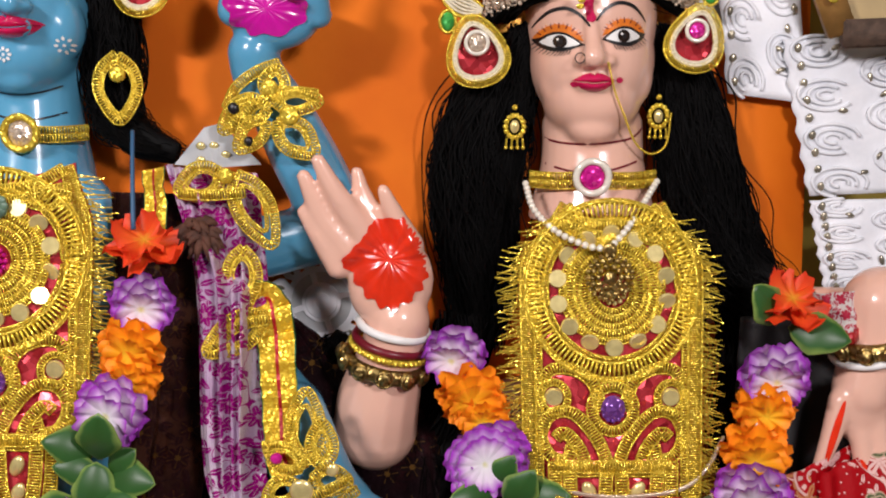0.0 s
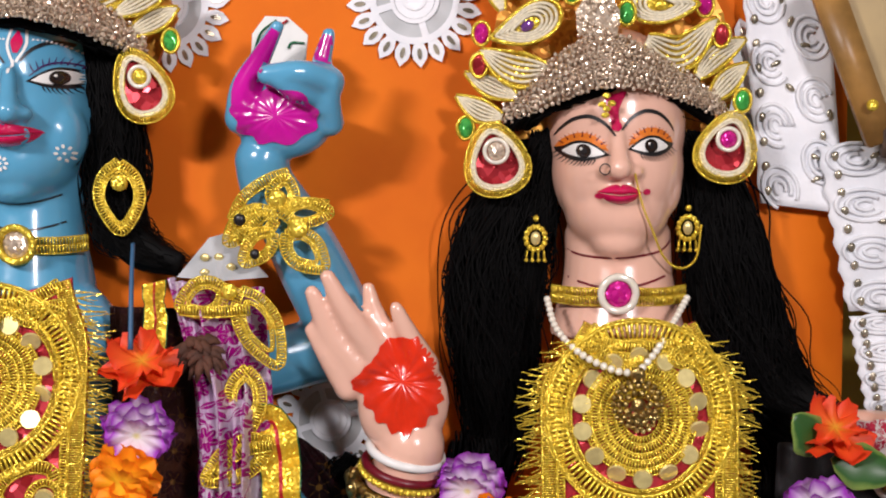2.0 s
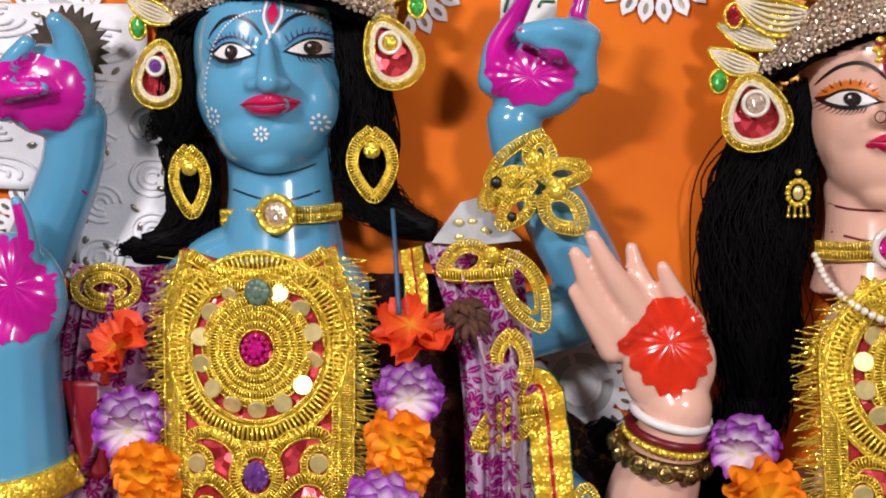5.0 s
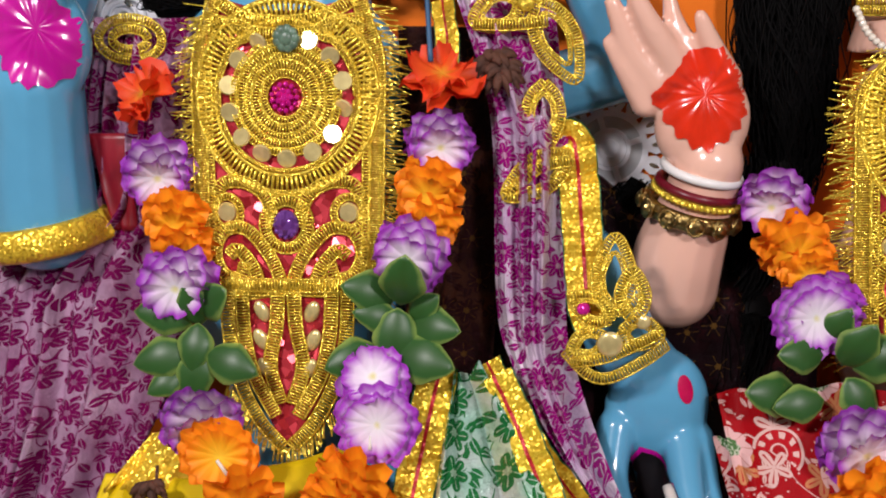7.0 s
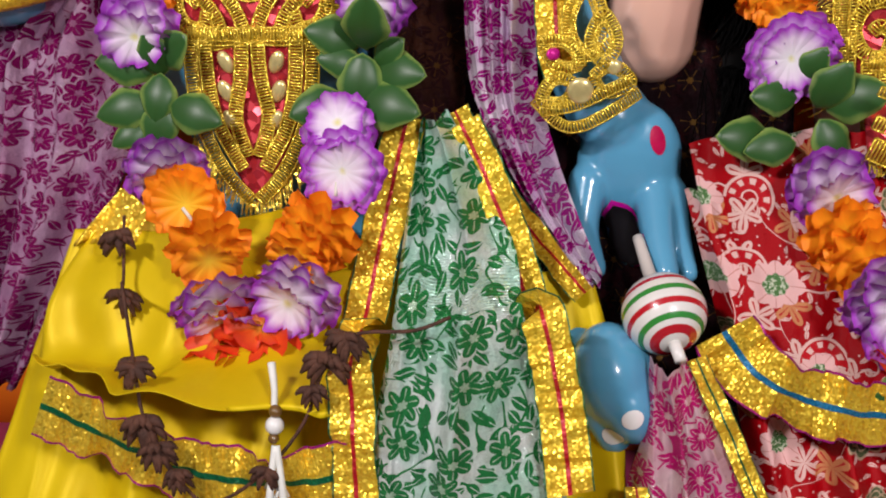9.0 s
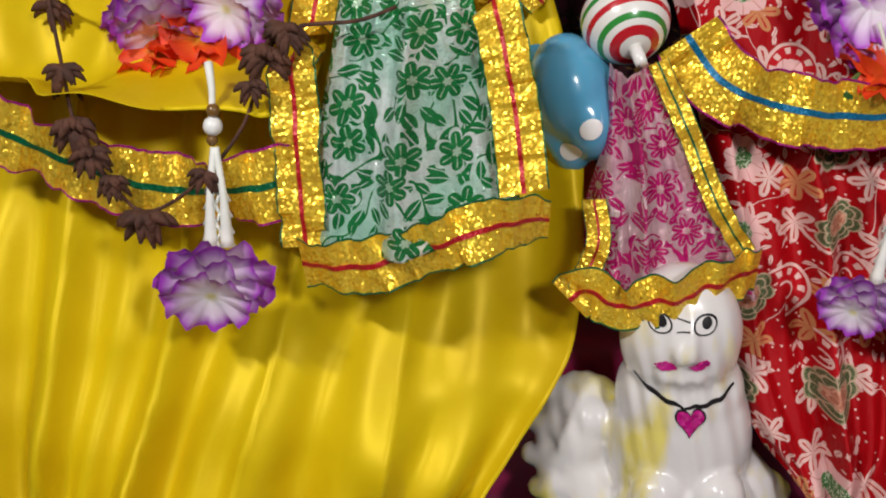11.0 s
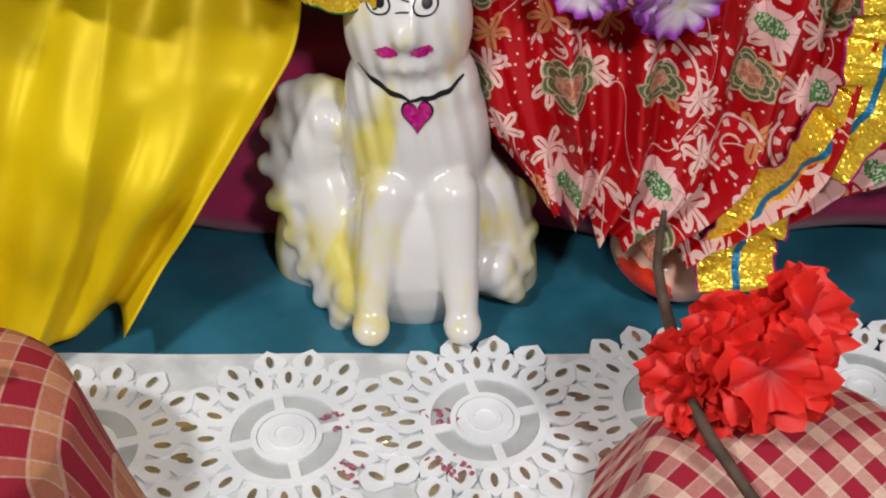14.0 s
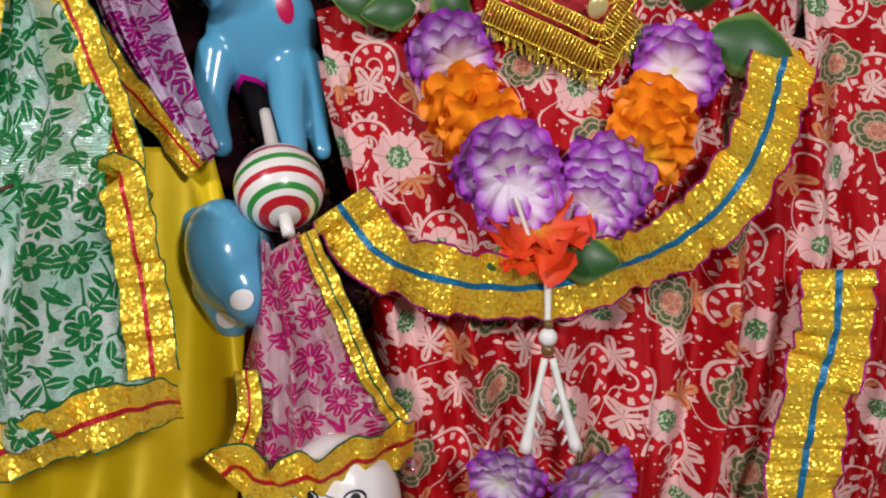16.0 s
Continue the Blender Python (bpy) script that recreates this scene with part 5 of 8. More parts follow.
# dark cloth added behind the arms, filling the gap between the two statues
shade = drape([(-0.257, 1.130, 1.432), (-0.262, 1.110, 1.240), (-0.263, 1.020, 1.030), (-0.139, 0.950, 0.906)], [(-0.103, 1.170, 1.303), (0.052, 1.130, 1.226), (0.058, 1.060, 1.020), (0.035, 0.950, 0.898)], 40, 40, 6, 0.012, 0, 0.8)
hang("dark_backing", shade, brocade("dark_red_brocade", (0.05, 0.008, 0.012), (0.012, 0.003, 0.005), (0.010, 0.002, 0.004), (0.2, 0.1, 0.02), 0.036, 0.3, 0.4), "dark maroon backing added in the gap between the statues")
# dark brown sheet added as a backing behind the garland
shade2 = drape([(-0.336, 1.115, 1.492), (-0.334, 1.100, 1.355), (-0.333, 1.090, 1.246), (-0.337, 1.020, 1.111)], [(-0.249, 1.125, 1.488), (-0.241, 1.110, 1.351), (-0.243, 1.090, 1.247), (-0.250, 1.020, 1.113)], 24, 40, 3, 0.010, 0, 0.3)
hang("brown_backing", shade2, brocade("dark_brown_brocade", (0.10, 0.035, 0.020), (0.02, 0.006, 0.006), (0.030, 0.006, 0.008), (0.15, 0.07, 0.015), 0.034, 0.4, 0.35), "dark brown brocade backing behind the garland")

# red printed skirt of the flesh-coloured statue
skirt_r = thing("red_skirt", "red floral printed pleated skirt with gold and blue borders", "skirt", at=(0.25, 0.8, 0.6))
red = drape([(-0.039, 1.020, 1.114), (0.003, 0.930, 0.969), (0.019, 0.875, 0.890), (0.033, 0.820, 0.785), (0.061, 0.775, 0.726), (0.097, 0.755, 0.687)],
            [(0.52, 1.02, 1.17), (0.53, 0.95, 1.02), (0.52, 0.90, 0.90), (0.48, 0.85, 0.80), (0.42, 0.80, 0.71), (0.256, 0.765, 0.652)], 200, 110, 8.0, 0.030, 0.040, 0.6, (0.75, 0.85), 0.0)
hang("cloth", red, REDPRINT, "", parent=skirt_r)
lap = drape([(-0.038, 1.030, 1.161), (-0.022, 0.985, 1.095), (-0.004, 0.950, 1.053), (0.004, 0.920, 1.000)], [(0.42, 1.06, 1.24), (0.363, 1.000, 1.139), (0.322, 0.925, 1.047)], 70, 36, 4.5, 0.016, 0.045, 0.2, (0.8, 0.4), 0.0, 0.0, 0.03)
hang("lap_fold", lap, REDPRINT, "", parent=skirt_r)
border(skirt_r, [(-0.012, 0.900, 1.039), (0.015, 0.885, 1.007), (0.060, 0.865, 0.993), (0.113, 0.855, 0.990), (0.166, 0.855, 0.994), (0.223, 0.862, 1.011), (0.275, 0.875, 1.039), (0.312, 0.900, 1.077), (0.335, 0.940, 1.114), (0.351, 0.980, 1.150)], 0.046, MAGLINE, BLUELINE, wob=0.004)
border(skirt_r, [(0.382, 0.860, 1.003), (0.380, 0.845, 0.961), (0.369, 0.830, 0.918), (0.361, 0.810, 0.894), (0.352, 0.785, 0.809), (0.345, 0.772, 0.769), (0.307, 0.755, 0.732), (0.273, 0.742, 0.701), (0.255, 0.728, 0.665), (0.254, 0.705, 0.637)], 0.050, MAGLINE, BLUELINE, wob=0.006)
border(skirt_r, [(0.394, 0.800, 0.707), (0.446, 0.820, 0.695), (0.509, 0.840, 0.675)], 0.040, MAGLINE, BLUELINE)
side = drape([(0.372, 1.040, 1.220), (0.376, 0.940, 1.056), (0.398, 0.900, 0.962)], [(0.56, 1.09, 1.27), (0.58, 0.98, 1.02), (0.58, 0.92, 0.90)], 40, 40, 3.2, 0.016, 0.0, 0.9)
hang("side_fall", side, REDPRINT, "", parent=skirt_r)

# a striped shawl end by the far hand
shawl = drape([(0.361, 1.085, 1.393), (0.377, 1.075, 1.343)], [(0.495, 1.110, 1.399), (0.494, 1.100, 1.366)], 40, 20, 2.2, 0.012, 0.01, 0.3)
shawl_ob = thing("shawl", "white shawl end with red dots and a green edge", "shawl", at=(0.406, 1.080, 1.371))
hang("cloth", shawl, brocade("dotted_white_cloth", (0.80, 0.76, 0.72), (0.74, 0.68, 0.64), (0.52, 0.02, 0.06), (0.6, 0.05, 0.08), 0.016, 0.0, 0.6), "", parent=shawl_ob)
bm = ribbon(bmesh.new(), on(shawl, 0, 0.9, 1, 0.9, 12, 0.003), 0.012, [(0, 1, 0, 0.001)])
part("red_edge", bm, REDLINE, shawl_ob)
# near-black sheet added to fill the dark gap behind the lowered hand
under = drape([(0.312, 1.130, 1.358), (0.307, 1.110, 1.241), (0.303, 1.070, 1.100)], [(0.513, 1.140, 1.344), (0.513, 1.120, 1.237), (0.511, 1.100, 1.157)], 40, 30, 3, 0.012, 0, 0.3)
hang("black_backing", under, mat("black_sheet", (0.010, 0.008, 0.009), 0.6, var=0.4, scale=30, bump=0.3, bscale=60), "black backing sheet behind the lowered hand")


# ---------------------------------------------------------------- lace, pots and flowers on the table
def doily_ring(parent, c, n, R, plane, lvl=0, gems=True, rows=1):
    """One cut-foam rosette: petals with mirrors, rings and spokes. plane(x, y) maps to the world."""
    up = 0.0013 * lvl
    def put(bm, outline, h0, h1, hole=None):
        h0, h1 = h0 + up, h1 + up
        lo = [bm.verts.new(plane(x, y, h0)) for x, y in outline]
        hi = [bm.verts.new(plane(x, y, h1)) for x, y in outline]
        k = len(outline)
        if hole:
            lo2 = [bm.verts.new(plane(x, y, h0)) for x, y in hole]
            hi2 = [bm.verts.new(plane(x, y, h1)) for x, y in hole]
            for i in range(k):
                j = (i + 1) % k
                bm.faces.new((hi[i], hi[j], hi2[j], hi2[i]))
                bm.faces.new((lo[i], lo[j], hi[j], hi[i]))
                bm.faces.new((hi2[i], hi2[j], lo2[j], lo2[i]))
        else:
            bm.faces.new(hi)
            for i in range(k):
                j = (i + 1) % k
                bm.faces.new((lo[i], lo[j], hi[j], hi[i]))
    def circ(r, m=40):
        return [(c[0] + r * math.cos(2 * math.pi * k / m), c[1] + r * math.sin(2 * math.pi * k / m)) for k in range(m)]
    bm = bmesh.new()
    put(bm, circ(R * 0.60), 0.0006, 0.0016)
    part("backing_disc", bm, LACEGREY, parent, "grey film disc", smooth=False)
    for nm, o, h0, h1, hole in (("outer_ring", 0.66, 0.001, 0.0034, 0.56), ("inner_ring", 0.36, 0.001, 0.0040, 0.30), ("hub", 0.29, 0.001, 0.0030, None), ("eyelet", 0.17, 0.003, 0.0048, 0.12)):
        bm = bmesh.new()
        put(bm, circ(R * o), h0, h1, circ(R * hole) if hole else None)
        part(nm, bm, LACE, parent, smooth=False)
    for k in range(4):
        a = k * math.pi / 2 + 0.3
        d, s = np.array((math.cos(a), math.sin(a))), np.array((-math.sin(a), math.cos(a)))
        bm = bmesh.new()
        put(bm, [tuple(np.array(c) + d * R * p + s * R * q) for p, q in ((0.34, -0.05), (0.58, -0.05), (0.58, 0.05), (0.34, 0.05))], 0.001, 0.0032)
        part("spoke", bm, LACE, parent, smooth=False)
    for k in range(n * rows):
        outer = k >= n
        a = 2 * math.pi * k / n + (0.1 if not outer else 0.1 + math.pi / n)
        far = 0.26 if outer else 0.0
        d, s = np.array((math.cos(a), math.sin(a))), np.array((-math.sin(a), math.cos(a)))
        w = R * 0.62 * math.pi / n * 1.25
        o = [tuple(np.array(c) + d * R * (p + far) + s * w * q * (1 + far)) for p, q in ((0.64, -0.55), (0.78, -0.95), (0.88, -0.8), (1.0, 0), (0.88, 0.8), (0.78, 0.95), (0.64, 0.55))]
        bm = bmesh.new()
        put(bm, o, 0.0008 - 0.0004 * outer, 0.0030 - 0.0009 * outer)
        p = part("petal", bm, LACE, parent, smooth=False)
        if gems:
            bm = bmesh.new()
            put(bm, [tuple(np.array(c) + d * R * (0.80 + far + 0.085 * math.cos(t)) + s * R * 0.035 * math.sin(t)) for t in np.linspace(0, 2 * math.pi, 10, endpoint=False)], 0.003, 0.0042)
            part("mirror", bm, LACEMIRROR, p, "leaf-shaped tarnished mirror", smooth=False)


TZ = 0.578
mid = (-0.024, 0.604, 0.580)


def on_table(x, y, h):
    return Vector((mid[0] + x, mid[1] + y, TZ + h))


c1, c2 = (-0.095, 0.594, 0.580), (0.055, 0.614, 0.580)
rel = [(c1[0] - mid[0], c1[1] - mid[1]), (c2[0] - mid[0], c2[1] - mid[1])]
step = (rel[1][0] - rel[0][0], rel[1][1] - rel[0][1])
rel += [(rel[0][0] - step[0], rel[0][1] - step[1]), (rel[1][0] + step[0], rel[1][1] + step[1]), (rel[0][0] - 2 * step[0], rel[0][1] - 2 * step[1]), (rel[1][0] + 2 * step[0], rel[1][1] + 2 * step[1])]
lace_ob = thing("table_lace", "white cut-foam lace runner with mirrors on the teal table", "lace", at=(mid[0], mid[1], TZ))
bm = bmesh.new()
sheet(bm, lambda u, v: on_table(-0.62 + 1.24 * u + 0.0, 0.082 * (2 * v - 1) + (u - 0.5) * 0.035 + 0.004 * math.sin(60 * u) * (1 - v), 0.0005 + 0.0008 * math.sin(33 * u + 5 * v)), 120, 8)
part("base_sheet", bm, mat("dull_white_foam", (0.74, 0.75, 0.76), 0.7, var=0.25, scale=40, bump=0.5, bscale=90), lace_ob)
for c, lvl in zip(rel, (0, 1, 1, 0, 0, 1)):
    doily_ring(lace_ob, c, 16, abs(step[0]) * 0.50, on_table, lvl, rows=2)
bm = bmesh.new()
for q in ((-0.061, 0.611, 0.583), (-0.050, 0.563, 0.583), (0.019, 0.614, 0.583), (0.023, 0.569, 0.583), (0.039, 0.562, 0.583)):
    for k in range(9):
        blob(bm, (q[0] + RNG.gauss(0, 0.006), q[1] + RNG.gauss(0, 0.005), q[2] - 0.001), (RNG.uniform(0.001, 0.004), RNG.uniform(0.001, 0.003), 0.0010), (0, 0, RNG.uniform(0, 180)), 8, 4)
tagged(part("powder_stain", bm, mat("red_powder", (0.50, 0.14, 0.20), 0.9, var=0.5, scale=300), lace_ob, "smudges of red powder"), kind="stuff")


def gingham(name, a, b, scale, rot):
    """Handwoven check: bands both ways, mixed where they cross."""
    m = mat(name, a, 0.85, bump=0.3, bscale=500)
    nt = m.node_tree
    tc = nt.nodes.new("ShaderNodeTexCoord")
    s = nt.nodes.new("ShaderNodeSeparateXYZ")
    nt.links.new(tc.outputs["UV"], s.inputs[0])
    nz = nt.nodes.new("ShaderNodeTexNoise")
    nz.inputs["Scale"].default_value = 250
    nt.links.new(tc.outputs["Object"], nz.inputs["Vector"])
    fs = []
    fall = s.outputs[1]
    lines = []
    ca, sa = math.cos(radians(rot)), math.sin(radians(rot))
    for p, q, off, ln in ((ca, sa, 0.0, scale), (-sa, ca, 0.3, scale)):
        w = math_node(nt, "ADD", math_node(nt, "MULTIPLY", s.outputs[0], p), math_node(nt, "MULTIPLY", fall, q))
        v = math_node(nt, "ADD", math_node(nt, "MULTIPLY", w, ln), off)
        v = math_node(nt, "FRACT", v)
        fs.append(math_node(nt, "GREATER_THAN", v, 0.56))
        lines.append(math_node(nt, "LESS_THAN", math_node(nt, "ABSOLUTE", math_node(nt, "SUBTRACT", math_node(nt, "ABSOLUTE", math_node(nt, "SUBTRACT", v, 0.78)), 0.19)), 0.022))
    f = math_node(nt, "MULTIPLY", math_node(nt, "ADD", math_node(nt, "MULTIPLY", fs[0], 0.62), math_node(nt, "MULTIPLY", fs[1], 0.38)), math_node(nt, "ADD", math_node(nt, "MULTIPLY", nz.outputs["Fac"], 0.5), 0.7))
    pale = math_node(nt, "MULTIPLY", math_node(nt, "MAXIMUM", *lines), math_node(nt, "MULTIPLY", nz.outputs["Fac"], 0.45))
    nt.links.new(mix_rgb(nt, pale, mix_rgb(nt, f, a, b), (0.72, 0.60, 0.58)), nt.nodes["Principled BSDF"].inputs["Base Color"])
    return m


CHECK = gingham("red_check_cloth", (0.28, 0.003, 0.020), (0.50, 0.22, 0.11), 29, 6)
CHECK2 = gingham("red_check_cloth_fine", (0.34, 0.006, 0.03), (0.74, 0.50, 0.40), 42, 38)


def covered_pot(c, r, h, m, label, tilt=0.0):
    """A bundled pot: cloth stretched over a rounded mouth, falling in soft folds."""
    ob = thing("cloth_covered_pot", label, "pot", at=(c[0], c[1], TZ))
    def fn(u, v):
        a = 2 * math.pi * u
        if v < 0.45:
            k = v / 0.45
            rr, z = r * 0.96 * math.sin(k * math.pi / 2), h - r * 0.36 * (1 - math.cos(k * math.pi / 2))
        else:
            k = (v - 0.45) / 0.55
            rr, z = r * (0.96 + 0.28 * k + 0.08 * k * math.sin(5 * a + 1) + 0.04 * k * math.sin(11 * a)), h - r * 0.36 - (h - r * 0.36 - 0.004) * k
        z += 0.004 * noise.noise(Vector((math.cos(a) * 3 * v, math.sin(a) * 3 * v, c[0] * 9)))
        return (c[0] + rr * math.cos(a) + tilt * z, c[1] + rr * math.sin(a), TZ + max(z, 0.002))
    bm = bmesh.new()
    sheet(bm, fn, 60, 36)
    uv = bm.loops.layers.uv.verify()
    for f in bm.faces:
        for lp in f.loops:
            u, v = lp[uv].uv
            reach = r * 1.25 * v / 0.45 if v < 0.45 else r * 1.25 + h * (v - 0.45) / 0.55
            lp[uv].uv = (lp.vert.co.x, reach * math.sin(2 * math.pi * u))
    bmesh.ops.remove_doubles(bm, verts=bm.verts[:], dist=0.0002)
    bmesh.ops.recalc_face_normals(bm, faces=bm.faces[:])
    part("cloth_cover", bm, m, ob)
    bm = bmesh.new()
    tube(bm, [(c[0], c[1], TZ + 0.003), (c[0], c[1], TZ + h * 0.5), (c[0], c[1], TZ + h - r * 0.35)], [r * 0.6, r * 0.85, r * 0.7], seg=24)
    part("clay_body", bm, mat("terracotta", (0.35, 0.12, 0.05), 0.8, var=0.2), ob)
    return ob


pl, pr = (-0.275, 0.500, 0.680), (0.213, 0.500, 0.650)
covered_pot((pl[0] - 0.012, 0.49), 0.088, (-0.246, 0.470, 0.772)[2] - TZ - 0.042, CHECK, "clay pot covered with a red and tan checked cloth")
covered_pot((pr[0] + 0.035, 0.50), 0.100, (0.187, 0.500, 0.691)[2] - TZ, CHECK2, "clay pot covered with a red and white checked cloth", 0.0)


# ---------------------------------------------------------------- hair
def hair(name, locks, label, seed):
    """A wig: every lock is a bundle of fine tapering strands round a dark core."""
    rng = random.Random(seed)
    ob = thing(name, label, "wig", at=locks[0][0][0])
    for pts, radii, count in locks:
        bm = bmesh.new()
        P = spline([(*p, r) for p, r in zip(pts, radii)], 7)
        tube(bm, [tuple(p[:3]) for p in P], [p[3] * 0.72 for p in P], seg=12, n=1, flat=0.5)
        for k in range(int(count * 1.9)):
            a, q = rng.uniform(0, 2 * math.pi), rng.uniform(0.55, 1.0) ** 0.5
            wob, ph, end, fq = rng.uniform(0.002, 0.008), rng.uniform(0, 6), rng.uniform(0.80, 1.0), rng.uniform(0.35, 0.8)
            fly = 1 + (rng.uniform(0.1, 0.5) if rng.random() < 0.06 else 0)
            m = max(4, int(len(P) * end))
            line, rr = [], []
            for i, p in enumerate(P[:m]):
                a2 = a + 0.6 * math.sin(i * 0.13 + ph)
                line.append((p[0] + p[3] * q * fly * math.cos(a2) + wob * math.sin(i * fq + ph), p[1] + 0.6 * p[3] * q * math.sin(a2), p[2] + wob * math.cos(i * 0.4 + ph)))
                rr.append(0.0015 * (1 - 0.7 * i / m))
            tube(bm, line, rr, seg=3, n=1, caps=False)
        part("lock", bm, HAIR, ob)
    return ob


hair("wig", [([(-0.520, 1.200, 1.769), (-0.532, 1.185, 1.706), (-0.535, 1.180, 1.649), (-0.552, 1.180, 1.624)], [0.026, 0.030, 0.03, 0.024], 150),
             ([(-0.363, 1.200, 1.767), (-0.350, 1.185, 1.694), (-0.346, 1.185, 1.626), (-0.346, 1.180, 1.574), (-0.321, 1.165, 1.542), (-0.275, 1.150, 1.527)], [0.02, 0.024, 0.030, 0.028, 0.028, 0.016], 150),
             ([(-0.520, 1.165, 1.738), (-0.468, 1.140, 1.756), (-0.417, 1.123, 1.764), (-0.365, 1.140, 1.753), (-0.321, 1.165, 1.731)], [0.009, 0.008, 0.006, 0.008, 0.009], 60),
             ([(-0.539, 1.200, 1.619), (-0.530, 1.185, 1.562), (-0.541, 1.165, 1.524), (-0.576, 1.150, 1.515), (-0.573, 1.150, 1.523)], [0.026, 0.026, 0.028, 0.022, 0.018], 130)],
     "black fibre wig of the blue statue", 3)
hair("wig", [([(0.096, 1.235, 1.674), (0.059, 1.215, 1.613), (0.037, 1.200, 1.536), (0.034, 1.190, 1.457), (0.041, 1.175, 1.372), (0.034, 1.160, 1.300)], [0.02, 0.034, 0.044, 0.046, 0.036, 0.02], 260),
             ([(0.225, 1.235, 1.674), (0.254, 1.215, 1.613), (0.275, 1.200, 1.536), (0.292, 1.190, 1.457), (0.322, 1.175, 1.397), (0.370, 1.150, 1.372)], [0.02, 0.028, 0.040, 0.046, 0.042, 0.03], 260),
             ([(0.053, 1.190, 1.666), (0.093, 1.160, 1.687), (0.140, 1.140, 1.702), (0.196, 1.155, 1.696), (0.249, 1.185, 1.672)], [0.010, 0.008, 0.006, 0.008, 0.010], 60),
             ([(0.092, 1.200, 1.655), (0.083, 1.200, 1.602), (0.074, 1.195, 1.536), (0.068, 1.185, 1.470)], [0.016, 0.018, 0.022, 0.022], 90),
             ([(0.225, 1.200, 1.655), (0.240, 1.200, 1.602), (0.248, 1.195, 1.536), (0.257, 1.185, 1.470)], [0.016, 0.018, 0.022, 0.022], 90),
             ([(0.307, 1.160, 1.376), (0.331, 1.150, 1.328), (0.318, 1.130, 1.234), (0.326, 1.100, 1.157)], [0.03, 0.03, 0.03, 0.03], 110),
             ([(0.028, 1.165, 1.349), (0.010, 1.150, 1.278), (-0.015, 1.140, 1.204), (0.005, 1.130, 1.202), (-0.017, 1.100, 1.118)], [0.03, 0.03, 0.035, 0.035, 0.03], 110),
             ([(-0.112, 1.150, 1.277), (-0.118, 1.150, 1.312), (-0.107, 1.150, 1.335)], [0.012, 0.016, 0.012], 40)],
     "long black fibre wig of the flesh-coloured statue", 5)


# ---------------------------------------------------------------- crowns
def leaf_loop(bm, a, b, w, bw=0.006, up=(0, -1, 0), mi=0, bend=0.0):
    """A leaf-shaped loop of braid from a to b."""
    A, B, U = Vector(a), Vector(b), Vector(up)
    d = B - A
    s = d.cross(U).normalized()
    prof = [(0, 0), (0.2, 0.75), (0.5, 1), (0.8, 0.62), (1, 0), (0.8, -0.62), (0.5, -1), (0.2, -0.75)]
    pts = [tuple(A + d * t + s * (w * k + bend * math.sin(math.pi * t)) + U * 0.002) for t, k in prof]
    return braid(bm, pts, bw, closed=True, n=6, mi=mi)


def paisley(crown, c, size, rot, gem=PINKGEM, flip=1):
    """Nested drops of cream cord on a gilt ground."""
    ca, sa = math.cos(radians(rot)), math.sin(radians(rot))
    def drop(k, lift):
        out = []
        for i in range(18):
            a = 2 * math.pi * i / 18
            x = flip * size * k * (0.62 * math.sin(a) * math.sin(a / 2) ** 0.8 + 0.22 * max(0, math.cos(a)) ** 2)
            z = size * k * math.cos(a)
            out.append((c[0] + x * ca - z * sa, c[1] - lift, c[2] + x * sa + z * ca))
        return out
    bm = bmesh.new()
    o = [bm.verts.new(p) for p in drop(1.05, 0)]
    bm.faces.new(o)
    base = part("gilt_drop", bm, GOLD, crown, "gilt drop with nested cream cords")
    bm = bmesh.new()
    tube(bm, drop(1.0, 0.002) + [drop(1.0, 0.002)[0]], 0.0022, seg=6, n=2, closed=True)
    part("gilt_cord", bm, GOLD, base)
    bm = bmesh.new()
    for k in (0.86, 0.72, 0.58, 0.44):
        tube(bm, drop(k, 0.003) + [drop(k, 0.003)[0]], 0.0017, seg=6, n=2, closed=True)
    part("cream_cord", bm, CREAMCORD, base, "wound cream cord")
    bm = bmesh.new()
    blob(bm, (c[0], c[1] - 0.003, c[2] - 0.0), (size * 0.14, 0.003, size * 0.20), (0, -rot, 0), 12, 8)
    part("gem", bm, gem, base)


def plume(crown, pts, width, n=5):
    """A swept feather of parallel cream cords with a gilt rim."""
    bm, g = bmesh.new(), bmesh.new()
    P = spline(pts, 8)
    L = len(P)
    for j in range(-1, n + 1):
        f = (j - (n - 1) / 2) / n
        line = []
        for i, p in enumerate(P):
            d = Vector(P[min(i + 1, L - 1)] - P[max(i - 1, 0)]).normalized()
            s = d.cross(Vector((0, -1, 0)))
            line.append(tuple(Vector(p) + s * width * f * math.sin(math.pi * (0.10 + 0.88 * i / (L - 1))) + Vector((0, -0.003, 0))))
        tube(g if j in (-1, n) else bm, line, 0.0019 if j in (-1, n) else 0.0016, seg=6, n=1)
    base = part("plume", bm, CREAMCORD, crown, "swept cream cord plume with gilt rim")
    part("gilt_rim", g, GOLD, base)
    bm = bmesh.new()
    prev = None
    for i, p in enumerate(P):
        d = Vector(P[min(i + 1, L - 1)] - P[max(i - 1, 0)]).normalized()
        s = d.cross(Vector((0, -1, 0))) * width * 0.62 * math.sin(math.pi * (0.10 + 0.88 * i / (L - 1)))
        cur = (bm.verts.new(Vector(p) + s), bm.verts.new(Vector(p) - s))
        if prev:
            bm.faces.new((prev[0], prev[1], cur[1], cur[0]))
        prev = cur
    part("gilt_ground", bm, GOLD, base)


